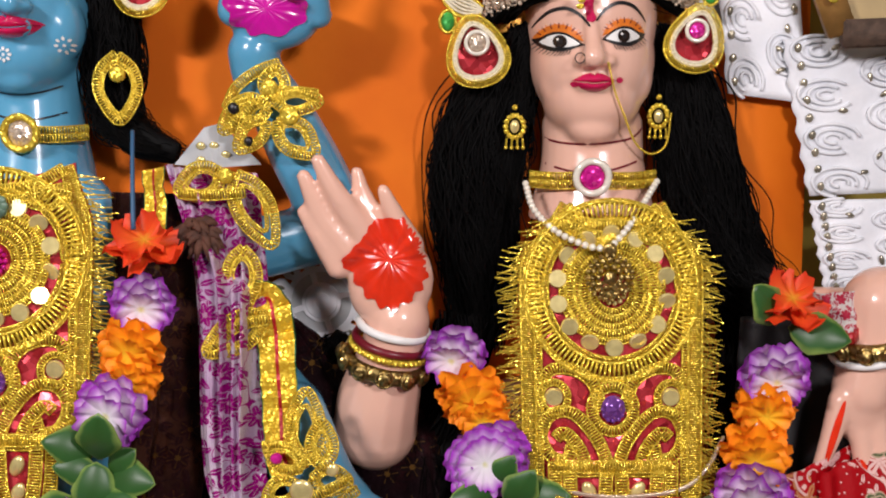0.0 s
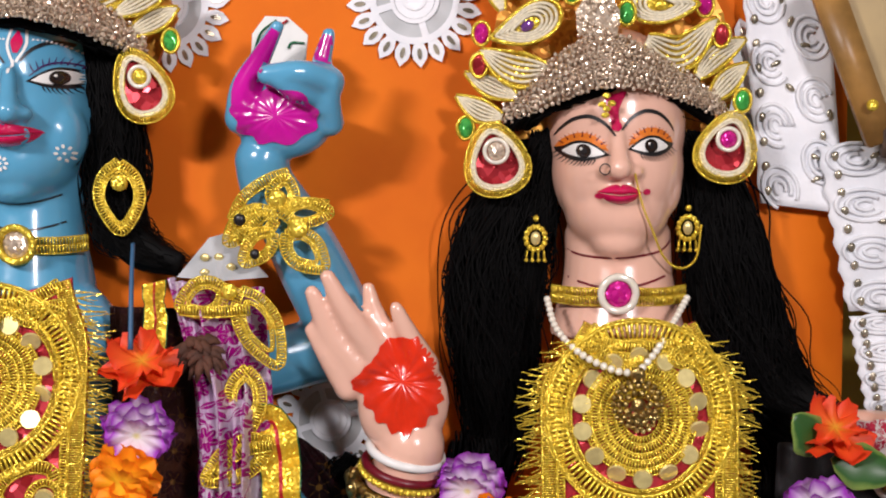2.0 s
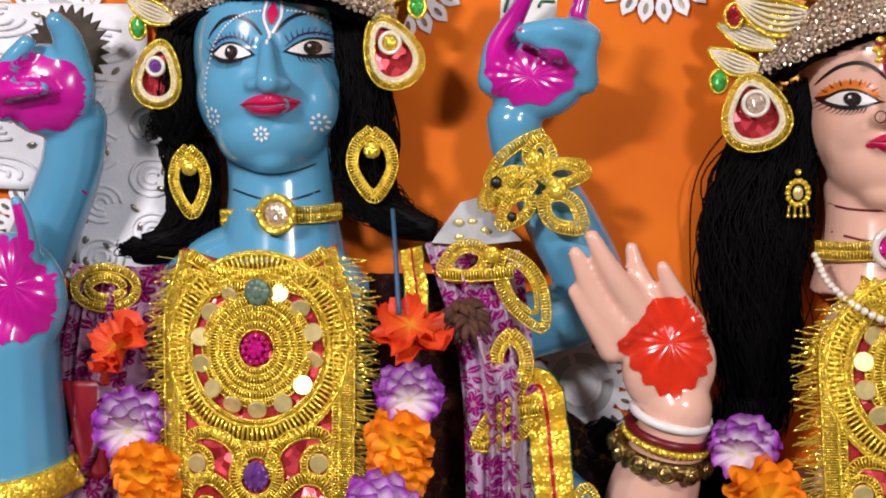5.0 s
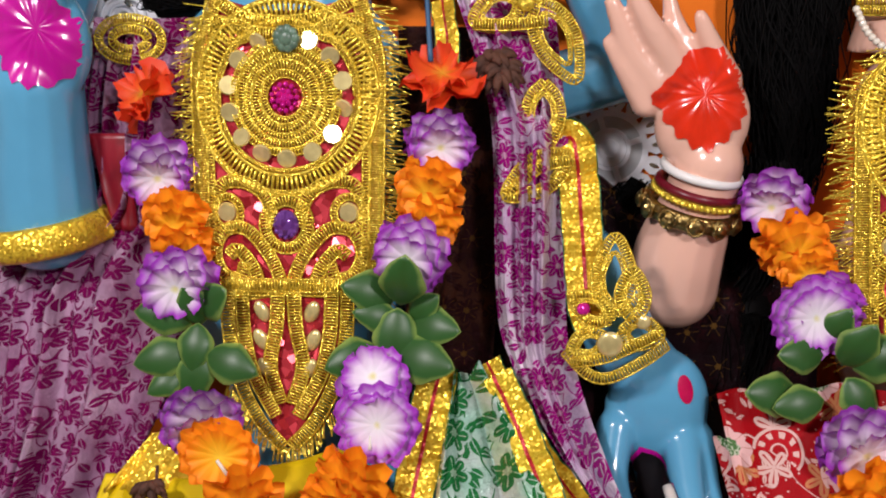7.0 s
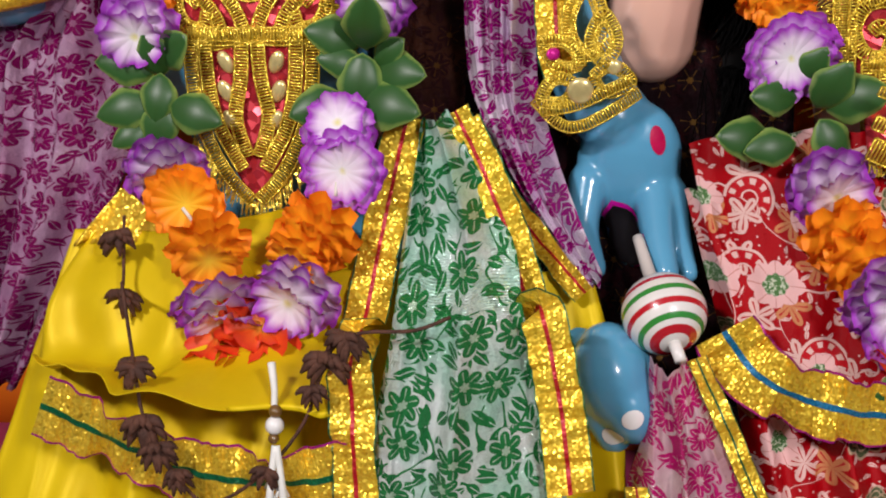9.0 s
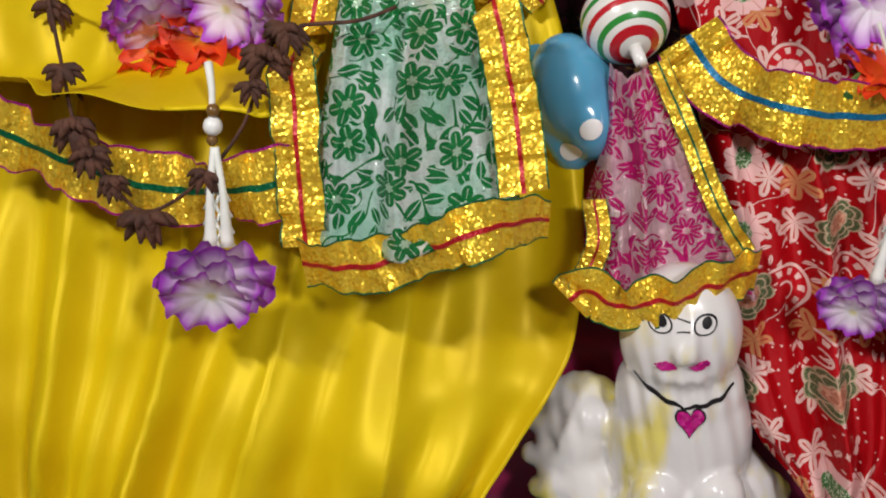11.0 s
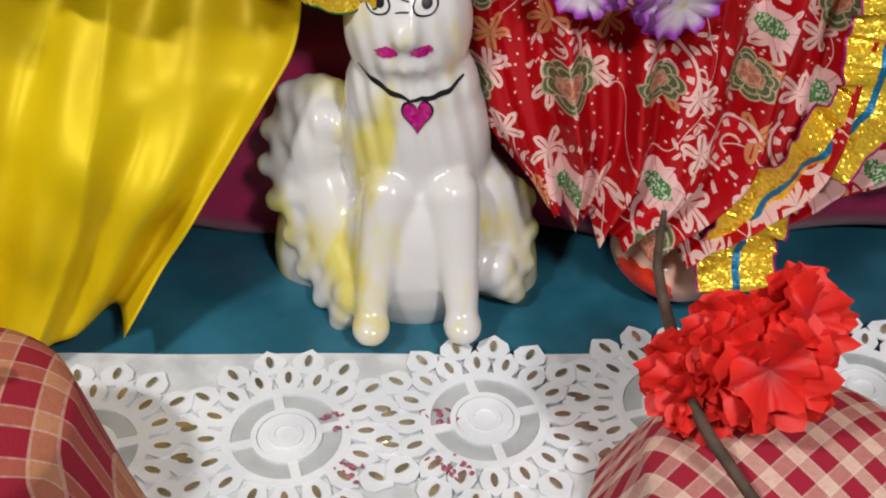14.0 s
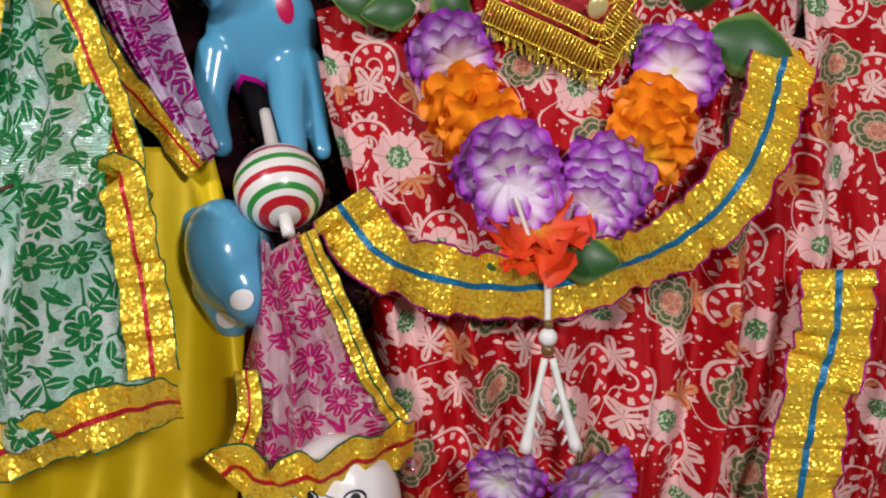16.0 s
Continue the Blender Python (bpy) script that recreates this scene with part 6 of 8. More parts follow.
def ear_loop(crown, c, rx, rz, rot, gem):
    bm, g = bmesh.new(), bmesh.new()
    def loop(k):
        out = []
        for i in range(16):
            a = 2 * math.pi * i / 16
            x, z = rx * k * math.cos(a), rz * k * math.sin(a)
            x *= 1 - 0.35 * math.sin(a)
            ca, sa = math.cos(radians(rot)), math.sin(radians(rot))
            out.append((c[0] + x * ca - z * sa, c[1] - 0.003, c[2] + x * sa + z * ca))
        return out
    braid(g, loop(0.98), 0.010, closed=True, n=5, pitch=0.002)
    base = part("ear_loop", g, GOLD, crown, "gilt and cream ear loop")
    for k in (0.89, 0.81):
        tube(bm, loop(k) + [loop(k)[0]], 0.0021, seg=6, n=3, closed=True)
    part("cream_cord", bm, CREAMCORD, base)
    bm = bmesh.new()
    bm.faces.new([bm.verts.new((x, y + 0.006, z)) for x, y, z in loop(0.9)])
    part("red_foil_ground", bm, REDFOIL, base)
    bm = bmesh.new()
    blob(bm, (c[0], c[1] - 0.006, c[2] + rz * 0.25), (rx * 0.34, 0.005, rx * 0.34), seg=14, rings=8)
    part("stone", bm, gem, base)
    bm = bmesh.new()
    tube(bm, ring((c[0], c[1] - 0.008, c[2] + rz * 0.25), rx * 0.42, 14) + [ring((c[0], c[1] - 0.008, c[2] + rz * 0.25), rx * 0.42, 14)[0]], 0.0022, seg=6, n=2, closed=True)
    part("pearl_rim", bm, BEAD, base)


DARKGILT = glitter("dark_gilt", (0.50, 0.36, 0.26), (0.20, 0.13, 0.09), 300, 0.4, metal=0.5, tilt=0.6)
CROWNGROUND = glitter("orange_gilt_ground", (0.85, 0.45, 0.06), (0.45, 0.12, 0.02), 200, 0.35, metal=0.5, tilt=0.5)


def crown(lower, upper, drop_c, label, paisleys, plumes, loops, gems, ground):
    ob = thing("crown", label, "crown", at=tuple(lower[2]))
    L, U = spline(lower, 14), spline(upper, 14)
    def band(u, v):
        f = u * (len(L) - 1)
        i = min(int(f), len(L) - 2)
        a, b = L[i] + (L[i + 1] - L[i]) * (f - i), U[i] + (U[i + 1] - U[i]) * (f - i)
        p = a * (1 - v) + b * v
        return (p[0], p[1] - 0.012 * math.sin(math.pi * v), p[2])
    bm = bmesh.new()
    sheet(bm, band, 60, 8, 0.004)
    base = part("band", bm, DARKGILT, ob, "pierced pale gold metal band")
    bm = bmesh.new()
    rows = 6
    for j in range(rows):
        n = 34
        for k in range(n):
            u, v = (k + 0.5 * (j % 2) + 0.25) / n, (j + 0.5) / rows
            p = Vector(band(u, v)) + Vector((0, -0.002, 0))
            r = 0.0041 * RNG.uniform(0.8, 1.2)
            if RNG.random() < 0.5:
                for m in range(5):
                    a = m * 2 * math.pi / 5 + k
                    blob(bm, p + Vector((r * math.cos(a), 0, r * math.sin(a))), (r * 0.50, 0.0022, r * 0.50), seg=5, rings=4)
            else:
                tube(bm, [tuple(p + Vector((r * math.cos(a), 0, r * math.sin(a)))) for a in np.linspace(0, 2 * math.pi, 7)], 0.0010, seg=4, n=1, closed=True)
                blob(bm, p, (r * 0.45, 0.003, r * 0.45), seg=5, rings=4)
    tagged(part("filigree", bm, SILVERGOLD, ob, "studded floral filigree", smooth=False), kind="stuff")
    bm = bmesh.new()
    leaf = [(0, -1.2), (0.75, -0.5), (0.8, 0.2), (0.35, 0.9), (0.1, 1.4), (-0.35, 0.9), (-0.8, 0.2), (-0.75, -0.5)]
    s = 0.026
    bm.faces.new([bm.verts.new((drop_c[0] + x * s, drop_c[1], drop_c[2] + z * s)) for x, z in leaf])
    for k in range(70):
        x, z = RNG.uniform(-0.8, 0.8), RNG.uniform(-1.1, 1.1)
        if abs(x) < 0.75 - 0.5 * max(0, z):
            blob(bm, (drop_c[0] + x * s, drop_c[1] - 0.002, drop_c[2] + z * s), (0.0024, 0.0018, 0.0024), seg=6, rings=4)
    part("front_drop", bm, SILVERGOLD, ob, "studded front drop")
    bm = bmesh.new()
    bm.faces.new([bm.verts.new(p) for p in ground])
    r = bmesh.ops.extrude_face_region(bm, geom=bm.faces[:])
    bmesh.ops.translate(bm, vec=(0, 0.006, 0), verts=[v for v in r["geom"] if isinstance(v, bmesh.types.BMVert)])
    part("back_board", bm, CROWNGROUND, ob, "gilt orange ground of the crown", smooth=False)
    for a in paisleys:
        paisley(ob, *a)
    for pts, w in plumes:
        plume(ob, pts, w)
    for a in loops:
        ear_loop(ob, *a)
    for c, m in gems:
        bm = bmesh.new()
        blob(bm, c, (0.007, 0.004, 0.010), seg=12, rings=8)
        g = part("gem", bm, m, ob)
        bm = bmesh.new()
        tube(bm, ring(c, 1, 12, 0.0085, 0.0115) + [ring(c, 1, 12, 0.0085, 0.0115)[0]], 0.0018, seg=6, n=2, closed=True)
        part("gilt_rim", bm, GOLD, g)
    return ob


crown([(0.036, 1.200, 1.663), (0.091, 1.145, 1.687), (0.135, 1.115, 1.702), (0.192, 1.140, 1.696), (0.265, 1.190, 1.673)], [(0.047, 1.200, 1.692), (0.097, 1.155, 1.736), (0.136, 1.130, 1.752), (0.184, 1.150, 1.735), (0.254, 1.190, 1.693)],
      (0.129, 1.140, 1.768), "pale gold filigree crown with cream cord paisleys",
      [((0.064, 1.170, 1.761), 0.036, 120, PURPLEGEM, 1), ((0.193, 1.170, 1.781), 0.036, -100, GOLD, -1), ((0.077, 1.180, 1.806), 0.034, 80, PINKGEM, 1), ((0.165, 1.180, 1.810), 0.030, 10, PINKGEM, -1)],
      [([(0.084, 1.165, 1.719), (0.053, 1.175, 1.720), (0.019, 1.190, 1.739)], 0.030), ([(0.054, 1.175, 1.693), (0.030, 1.190, 1.704), (0.004, 1.200, 1.717)], 0.020), ([(0.041, 1.185, 1.673), (0.020, 1.195, 1.679), (-0.005, 1.200, 1.694)], 0.020),
       ([(0.179, 1.165, 1.748), (0.214, 1.175, 1.735), (0.252, 1.190, 1.770)], 0.030), ([(0.231, 1.175, 1.713), (0.253, 1.190, 1.735), (0.283, 1.200, 1.751)], 0.022), ([(0.246, 1.180, 1.691), (0.265, 1.190, 1.710), (0.286, 1.200, 1.727)], 0.020), ([(0.040, 1.185, 1.777), (0.032, 1.190, 1.805), (0.038, 1.200, 1.838)], 0.016)],
      [((0.035, 1.170, 1.632), 0.027, 0.033, 12, SILVERGOLD), ((0.260, 1.165, 1.645), 0.025, 0.031, -14, PINKGEM)],
      [((0.005, 1.195, 1.662), GREENGEM), ((0.279, 1.185, 1.690), GREENGEM), ((0.020, 1.185, 1.755), PINKGEM), ((0.239, 1.185, 1.783), PINKGEM), ((0.018, 1.185, 1.724), REDFOIL), ((0.106, 1.160, 1.793), GREENGEM), ((0.159, 1.160, 1.773), GREENGEM), ((0.256, 1.185, 1.754), REDFOIL)],
      [(0.047, 1.210, 1.650), (0.021, 1.210, 1.695), (0.037, 1.210, 1.779), (0.069, 1.210, 1.844), (0.151, 1.210, 1.870), (0.228, 1.210, 1.842), (0.263, 1.210, 1.776), (0.279, 1.210, 1.710), (0.267, 1.210, 1.660)])
crown([(-0.548, 1.190, 1.739), (-0.467, 1.130, 1.757), (-0.409, 1.100, 1.764), (-0.361, 1.125, 1.753), (-0.308, 1.180, 1.730)], [(-0.541, 1.190, 1.766), (-0.480, 1.140, 1.798), (-0.412, 1.115, 1.816), (-0.363, 1.135, 1.795), (-0.311, 1.180, 1.749)],
      (-0.417, 1.120, 1.837), "pale gold filigree crown with cream cord plumes",
      [((-0.351, 1.160, 1.817), 0.036, -100, GOLD, -1), ((-0.504, 1.160, 1.814), 0.036, 110, PURPLEGEM, 1)],
      [([(-0.374, 1.150, 1.790), (-0.344, 1.165, 1.793), (-0.308, 1.180, 1.827)], 0.030), ([(-0.333, 1.160, 1.771), (-0.308, 1.175, 1.788), (-0.282, 1.190, 1.808)], 0.022), ([(-0.323, 1.165, 1.752), (-0.301, 1.180, 1.767), (-0.280, 1.190, 1.780)], 0.020),
       ([(-0.485, 1.150, 1.791), (-0.522, 1.165, 1.787), (-0.558, 1.180, 1.827)], 0.030), ([(-0.520, 1.165, 1.768), (-0.552, 1.180, 1.782), (-0.582, 1.190, 1.792)], 0.022), ([(-0.532, 1.170, 1.744), (-0.559, 1.180, 1.754), (-0.586, 1.190, 1.767)], 0.020)],
      [((-0.311, 1.160, 1.703), 0.023, 0.033, 22, GOLD), ((-0.550, 1.165, 1.691), 0.020, 0.030, -12, PURPLEGEM)],
      [((-0.287, 1.180, 1.747), GREENGEM), ((-0.576, 1.185, 1.739), GREENGEM)],
      [(-0.557, 1.205, 1.716), (-0.581, 1.205, 1.762), (-0.563, 1.205, 1.836), (-0.496, 1.205, 1.890), (-0.437, 1.205, 1.906), (-0.363, 1.205, 1.883), (-0.308, 1.205, 1.827), (-0.286, 1.205, 1.771), (-0.316, 1.205, 1.709)])


# ---------------------------------------------------------------- breast plates
def breastplate(name, c, half, top, bottom, label, gem, cut, waist=True, neck=0.8):
    """Gold braid and mirrors on red foil, curved over the chest. Offsets in half-millimetres from the rosette."""
    S = 0.00051
    ob = thing(name, label, "breastplate", at=c)
    def W(dx, dy, lift=0.0):
        x, z = dx * S, -dy * S
        return (c[0] + x, c[1] + 0.21 * z + 1.3 * x * x - lift, c[2] + z)
    def hw(y):
        k = min(1.0, max(0.0, (y - top) / 130))
        return half * (neck + (1 - neck) * k * k * (3 - 2 * k)) * (1 - 0.05 * max(0, (y - top) / (bottom - top)))
    bm = bmesh.new()
    def ground(u, v):
        y = top + (bottom - top) * v
        return W((2 * u - 1) * hw(y), y + 30 * (1 - v) ** 3 * math.cos(math.pi * (2 * u - 1) * 0.5))
    sheet(bm, ground, 24, 30, 0.004)
    part("foil_ground", bm, REDFOIL, ob, "crumpled red foil ground")
    def arc(cx, cy, rx, ry, a0=0, a1=360, n=22):
        return [W(cx + rx * math.cos(radians(a0 + (a1 - a0) * k / n)), cy - ry * math.sin(radians(a0 + (a1 - a0) * k / n)), 0.003) for k in range(n if a1 - a0 == 360 else n + 1)]
    def add(nm, paths, w, closed, m=GOLD, pitch=0.0028, h=0.0024):
        for p in paths:
            bm = bmesh.new()
            braid(bm, p, w, closed=closed, n=5, pitch=pitch, h=h)
            part(nm, bm, m, ob)
    add("ring_braid", [arc(0, 0, 150, 152)], 0.017, True, pitch=0.0046, h=0.0045)
    add("ring_braid", [arc(0, 0, 128, 130), arc(0, 0, 166, 168)], 0.005, True, pitch=0.002)
    add("ring_braid", [arc(0, 0, 82, 84), arc(0, 0, 54, 56)], 0.010, True)
    add("ring_braid", [arc(0, 0, 68, 70), arc(0, 0, 40, 41), arc(0, 0, 95, 96)], 0.007, True)
    for k in range(14):                                          # mirror discs
        a = 2 * math.pi * k / 14 + 0.2
        p = W(107 * math.cos(a), 107 * math.sin(a), 0.005)
        bm = bmesh.new()
        bmesh.ops.create_cone(bm, cap_ends=True, segments=14, radius1=0.0092, radius2=0.0084, depth=0.002, matrix=Matrix.Translation(p) @ Euler((radians(90 + RNG.uniform(-26, 26)), RNG.uniform(-0.4, 0.4), RNG.uniform(-0.4, 0.4))).to_matrix().to_4x4())
        part("mirror_disc", bm, MIRROR, ob, smooth=False)
    bm = bmesh.new()
    for r, n, q in ((0, 1, 8), (12, 7, 6), (23, 13, 5)):
        for k in range(n):
            a = 2 * math.pi * k / n
            blob(bm, W(r * math.cos(a), r * math.sin(a), 0.006), (q * S, 0.003, q * S), seg=8, rings=6)
    part("centre_stone", bm, gem, ob)
    for s in (-1, 1):
        add("side_braid", [[W(s * (hw(y) - 12), y, 0.004) for y in np.linspace(top + 6, bottom, 12)]], 0.013, False, pitch=0.0022)
        add("side_braid", [[W(s * (hw(y) - 32), y, 0.003) for y in np.linspace(top + 60, bottom, 9)]], 0.006, False)
        bm = bmesh.new()                                         # tinsel fringe
        for y in np.arange(top + 20, bottom, 2.2):
            e = hw(y) - 10
            p, q = Vector(W(s * e, y, 0.002)), Vector(W(s * (e + RNG.uniform(22, 60)), y + RNG.uniform(-10, 34), RNG.uniform(-0.004, 0.010)))
            t = Vector((0, 0, 0.0007))
            bm.faces.new([bm.verts.new(v) for v in (p - t, q - t * 0.6, q + t * 0.6, p + t)])
        tagged(part("fringe", bm, GOLD, ob, "gold tinsel fringe", smooth=False), kind="stuff")
        add("scroll_braid", [[W(s * x, y, 0.003) for x, y in ((22, 225), (38, 175), (75, 150), (118, 152), (135, 180))], [W(s * x, y, 0.003) for x, y in ((8, 330), (30, 280), (75, 232), (118, 236), (136, 275), (120, 312), (88, 318), (78, 292))],
                             [W(s * x, y, 0.003) for x, y in ((48, 345), (62, 300), (92, 268), (112, 282))]], 0.011, False)
        add("scroll_braid", [arc(s * 112, 203, 26, 28)], 0.006, True)
        bm = bmesh.new()
        bmesh.ops.create_cone(bm, cap_ends=True, segments=16, radius1=0.0095, radius2=0.008, depth=0.003, matrix=Matrix.Translation(W(s * 112, 203, 0.004)) @ Euler((radians(90), 0, 0)).to_matrix().to_4x4())
        part("mirror_disc", bm, MIRROR, ob, smooth=False)
        add("neck_braid", [[W(s * x, y, 0.004) for x, y in ((0, cut), (0.36 * half, cut - 8), (0.62 * hw(cut), cut - 22), (hw(top) * 0.9, top + 8))], [W(s * x, y, 0.004) for x, y in ((0, cut + 22), (0.36 * half, cut + 14), (0.7 * hw(cut), cut), (hw(top + 46) * 0.92, top + 46))]], 0.011, False)
        bm = bmesh.new()
        leaf_loop(bm, W(s * 0.3 * half, cut + 16, 0.004), W(s * hw(cut) * 0.9, cut + 10, 0.004), 0.009, 0.005)
        part("neck_leaf", bm, GOLD, ob)
    add("ring_braid", [arc(0, 222, 40, 42)], 0.010, True)
    bm = bmesh.new()
    blob(bm, W(0, 222, 0.004), (0.012, 0.006, 0.014), seg=16, rings=10)
    for k in range(12):
        a = k * math.pi / 6
        blob(bm, W(20 * math.cos(a), 222 + 22 * math.sin(a), 0.006), (0.0022, 0.002, 0.0022), seg=6, rings=4)
    part("lower_stone", bm, PURPLEGEM if waist else MIRROR, ob)
    add("hem_braid", [[W(x, bottom - 8 + 10 * math.sin((x + 150) / 40), 0.004) for x in np.linspace(-half + 10, half - 10, 11)]], 0.010, False)
    if waist:
        for s in (-1, 1):
            add("waist_braid", [[W(s * x, y, 0.008) for x, y in ((112, 322), (108, 420), (88, 500), (50, 570), (4, 618))], [W(s * x, y, 0.008) for x, y in ((84, 330), (78, 420), (60, 490), (20, 560))],
                                [W(s * x, y, 0.008) for x, y in ((14, 330), (18, 400), (30, 470), (10, 540))], [W(s * x, y, 0.008) for x, y in ((110, 330), (60, 335), (0, 330))]], 0.012, False)
            for x, y, r in ((46, 375, 0.011), (48, 425, 0.011), (42, 475, 0.010)):
                bm = bmesh.new()
                blob(bm, W(s * x, y, 0.006), (r * 0.62, 0.004, r), (0, s * 25, 0), 10, 8)
                part("drop_mirror", bm, MIRROR, ob)
        bm = bmesh.new()
        sheet(bm, lambda u, v: W((2 * u - 1) * (115 * (1 - v ** 1.8) + 4), 318 + 302 * v, 0.003), 10, 14, 0.004)
        part("waist_ground", bm, REDFOIL, ob)
        add("waist_braid", [[W(x, 326, 0.010) for x in (-112, -50, 0, 50, 112)]], 0.012, False)
        bm = bmesh.new()
        for k in range(90):
            t = k / 89
            s = -1 if k % 2 else 1
            x, y = s * 112 * (1 - t), 490 + 130 * t ** 0.6
            p, q = Vector(W(x, y, 0.006)), Vector(W(x * 1.1 + RNG.uniform(-8, 8), y + RNG.uniform(20, 42), 0.008))
            w = Vector((0.0007, 0, 0))
            bm.faces.new([bm.verts.new(v) for v in (p - w, q - w, q + w, p + w)])
        tagged(part("fringe", bm, GOLD, ob, "gold tinsel fringe", smooth=False), kind="stuff")
    return ob, W


bp_b, WB = breastplate("breastplate", (-0.430, 1.046, 1.436), 180, -178, 345, "gold braid breastplate with mirrors on red foil", PINKGEM, -128)
bp_r, WR = breastplate("breastplate", (0.166, 1.062, 1.403), 178, -165, 400, "gold braid breastplate with tinsel fringe on red foil", MIRROR, -120, waist=True, neck=0.56)

bm = bmesh.new()
gp = Vector(WB(6, -102, 0.010))
for k in range(9):
    a = 2 * math.pi * k / 9
    blob(bm, gp + Vector((0.0075 * math.cos(a), 0, 0.0075 * math.sin(a))), (0.0055, 0.003, 0.0055), seg=8, rings=6)
blob(bm, gp, (0.008, 0.0045, 0.008), seg=10, rings=6)
part("green_rosette", bm, mat("faded_green_stone", (0.13, 0.22, 0.15), 0.35, var=0.4, scale=120), bp_b, "small faded green rosette")

TIP_L, TIP_M, TIP_R = Vector((0.103, 0.965, 1.172)), Vector((0.193, 0.945, 1.137)), Vector((0.219, 0.960, 1.170))


def tip_edge(u, back=0.0):
    """The pointed hem of the waist piece, from side to side."""
    p = TIP_L.lerp(TIP_M, u / 0.6) if u < 0.6 else TIP_M.lerp(TIP_R, (u - 0.6) / 0.4)
    return p + Vector((0, -0.004 * back, 0.026 * back))


bm = bmesh.new()
sheet(bm, lambda u, v: Vector(WR((2 * u - 1) * 125 + 6, 385, 0.012)).lerp(tip_edge(u), v), 20, 10, 0.004)
part("waist_tip_ground", bm, REDFOIL, bp_r)
for back, w in ((0.35, 0.019), (1.25, 0.011), (2.3, 0.008)):
    bm = bmesh.new()
    braid(bm, [tip_edge(u, back) + Vector((0, -0.004, 0)) for u in (0.0, 0.2, 0.42, 0.6, 0.72, 0.86, 1.0)], w, n=5, pitch=0.003)
    part("waist_tip_braid", bm, GOLD, bp_r)
bm = bmesh.new()
tm = tip_edge(0.56, 2.0)
blob(bm, (tm.x, tm.y - 0.006, tm.z), (0.008, 0.004, 0.010), (0, 20, 0), 12, 8)
part("drop_mirror", bm, MIRROR, bp_r)
bm = bmesh.new()
sheet(bm, lambda u, v: tip_edge(0.6 + (u - 0.5) * 0.34 * (1 - v)) + Vector((0, 0.002, -0.016 * v)), 8, 4, 0.0015)
part("paper_backing", bm, WHITE, bp_r, "white paper backing showing at the tip")
bm = bmesh.new()
for k in range(140):
    q = tip_edge(k / 139)
    r = q + Vector((RNG.uniform(-0.006, 0.006), -0.002, RNG.uniform(-0.018, -0.007)))
    w = Vector((0.0006, 0, 0))
    bm.faces.new([bm.verts.new(v) for v in (q - w, r - w, r + w, q + w)])
tagged(part("tip_fringe", bm, GOLD, bp_r, "gold tinsel fringe", smooth=False), kind="stuff")


# ---------------------------------------------------------------- necklaces, earrings, bangles
def beads(parent, pts, r, m, n, name="bead", label=""):
    P = spline(pts, 12)
    seg = [np.linalg.norm(b - a) for a, b in zip(P[:-1], P[1:])]
    tot, me = sum(seg), None
    for k in range(n):
        d, i = tot * k / (n - 1), 0
        while i < len(seg) - 1 and d > seg[i]:
            d -= seg[i]
            i += 1
        p = P[i] + (P[i + 1] - P[i]) * min(1, d / seg[i])
        if me is None:
            bm = blob(bmesh.new(), (0, 0, 0), r, seg=8, rings=6)
            me = bpy.data.meshes.new(name)
            bm.to_mesh(me)
            bm.free()
            me.polygons.foreach_set("use_smooth", [True] * len(me.polygons))
            me.materials.append(m)
        ob = new(name, me)
        ob.parent = parent
        ob.matrix_parent_inverse = Matrix.Translation(parent.location).inverted()
        ob.location = tuple(p)


def choker(pts, w, stone_c, stone, rim, label):
    ob = thing("choker", label, "necklace", at=stone_c)
    for k in (-0.3, 0.3):
        bm = bmesh.new()
        braid(bm, [(x, y, z + w * k) for x, y, z in pts], w * 0.6, pitch=0.003)
        part("band", bm, GOLD, ob)
    bm = bmesh.new()
    blob(bm, stone_c, (0.013, 0.006, 0.0135), seg=18, rings=10)
    part("stone", bm, stone, ob)
    c = (stone_c[0], stone_c[1] - 0.003, stone_c[2])
    bm = bmesh.new()
    tube(bm, ring(c, 0.0165, 20), 0.0038, seg=8, n=2, closed=True)
    part("stone_rim", bm, rim, ob)
    return ob


choker([(0.092, 1.165, 1.499), (0.117, 1.142, 1.500), (0.153, 1.130, 1.502), (0.194, 1.142, 1.500), (0.224, 1.165, 1.500)], 0.014, (0.152, 1.124, 1.506), PINKGEM, BEAD, "gold choker with a pink stone in a white rim")
choker([(-0.491, 1.155, 1.545), (-0.461, 1.132, 1.548), (-0.424, 1.118, 1.550), (-0.390, 1.130, 1.549), (-0.368, 1.155, 1.549)], 0.013, (-0.422, 1.112, 1.552), SILVERGOLD, GOLD, "gold choker with a pale jewelled boss")
pearls = thing("pearl_necklace", "string of pearls with an antique gold pendant", "necklace", at=(0.159, 1.040, 1.421))
beads(pearls, [(0.085, 1.135, 1.498), (0.091, 1.100, 1.477), (0.111, 1.066, 1.460), (0.139, 1.050, 1.449), (0.158, 1.046, 1.447)], 0.0036, BEAD, 20)
beads(pearls, [(0.220, 1.135, 1.500), (0.201, 1.100, 1.483), (0.179, 1.062, 1.464), (0.160, 1.046, 1.447)], 0.0036, BEAD, 17)
bm = bmesh.new()
pc = (0.160, 1.040, 1.420)
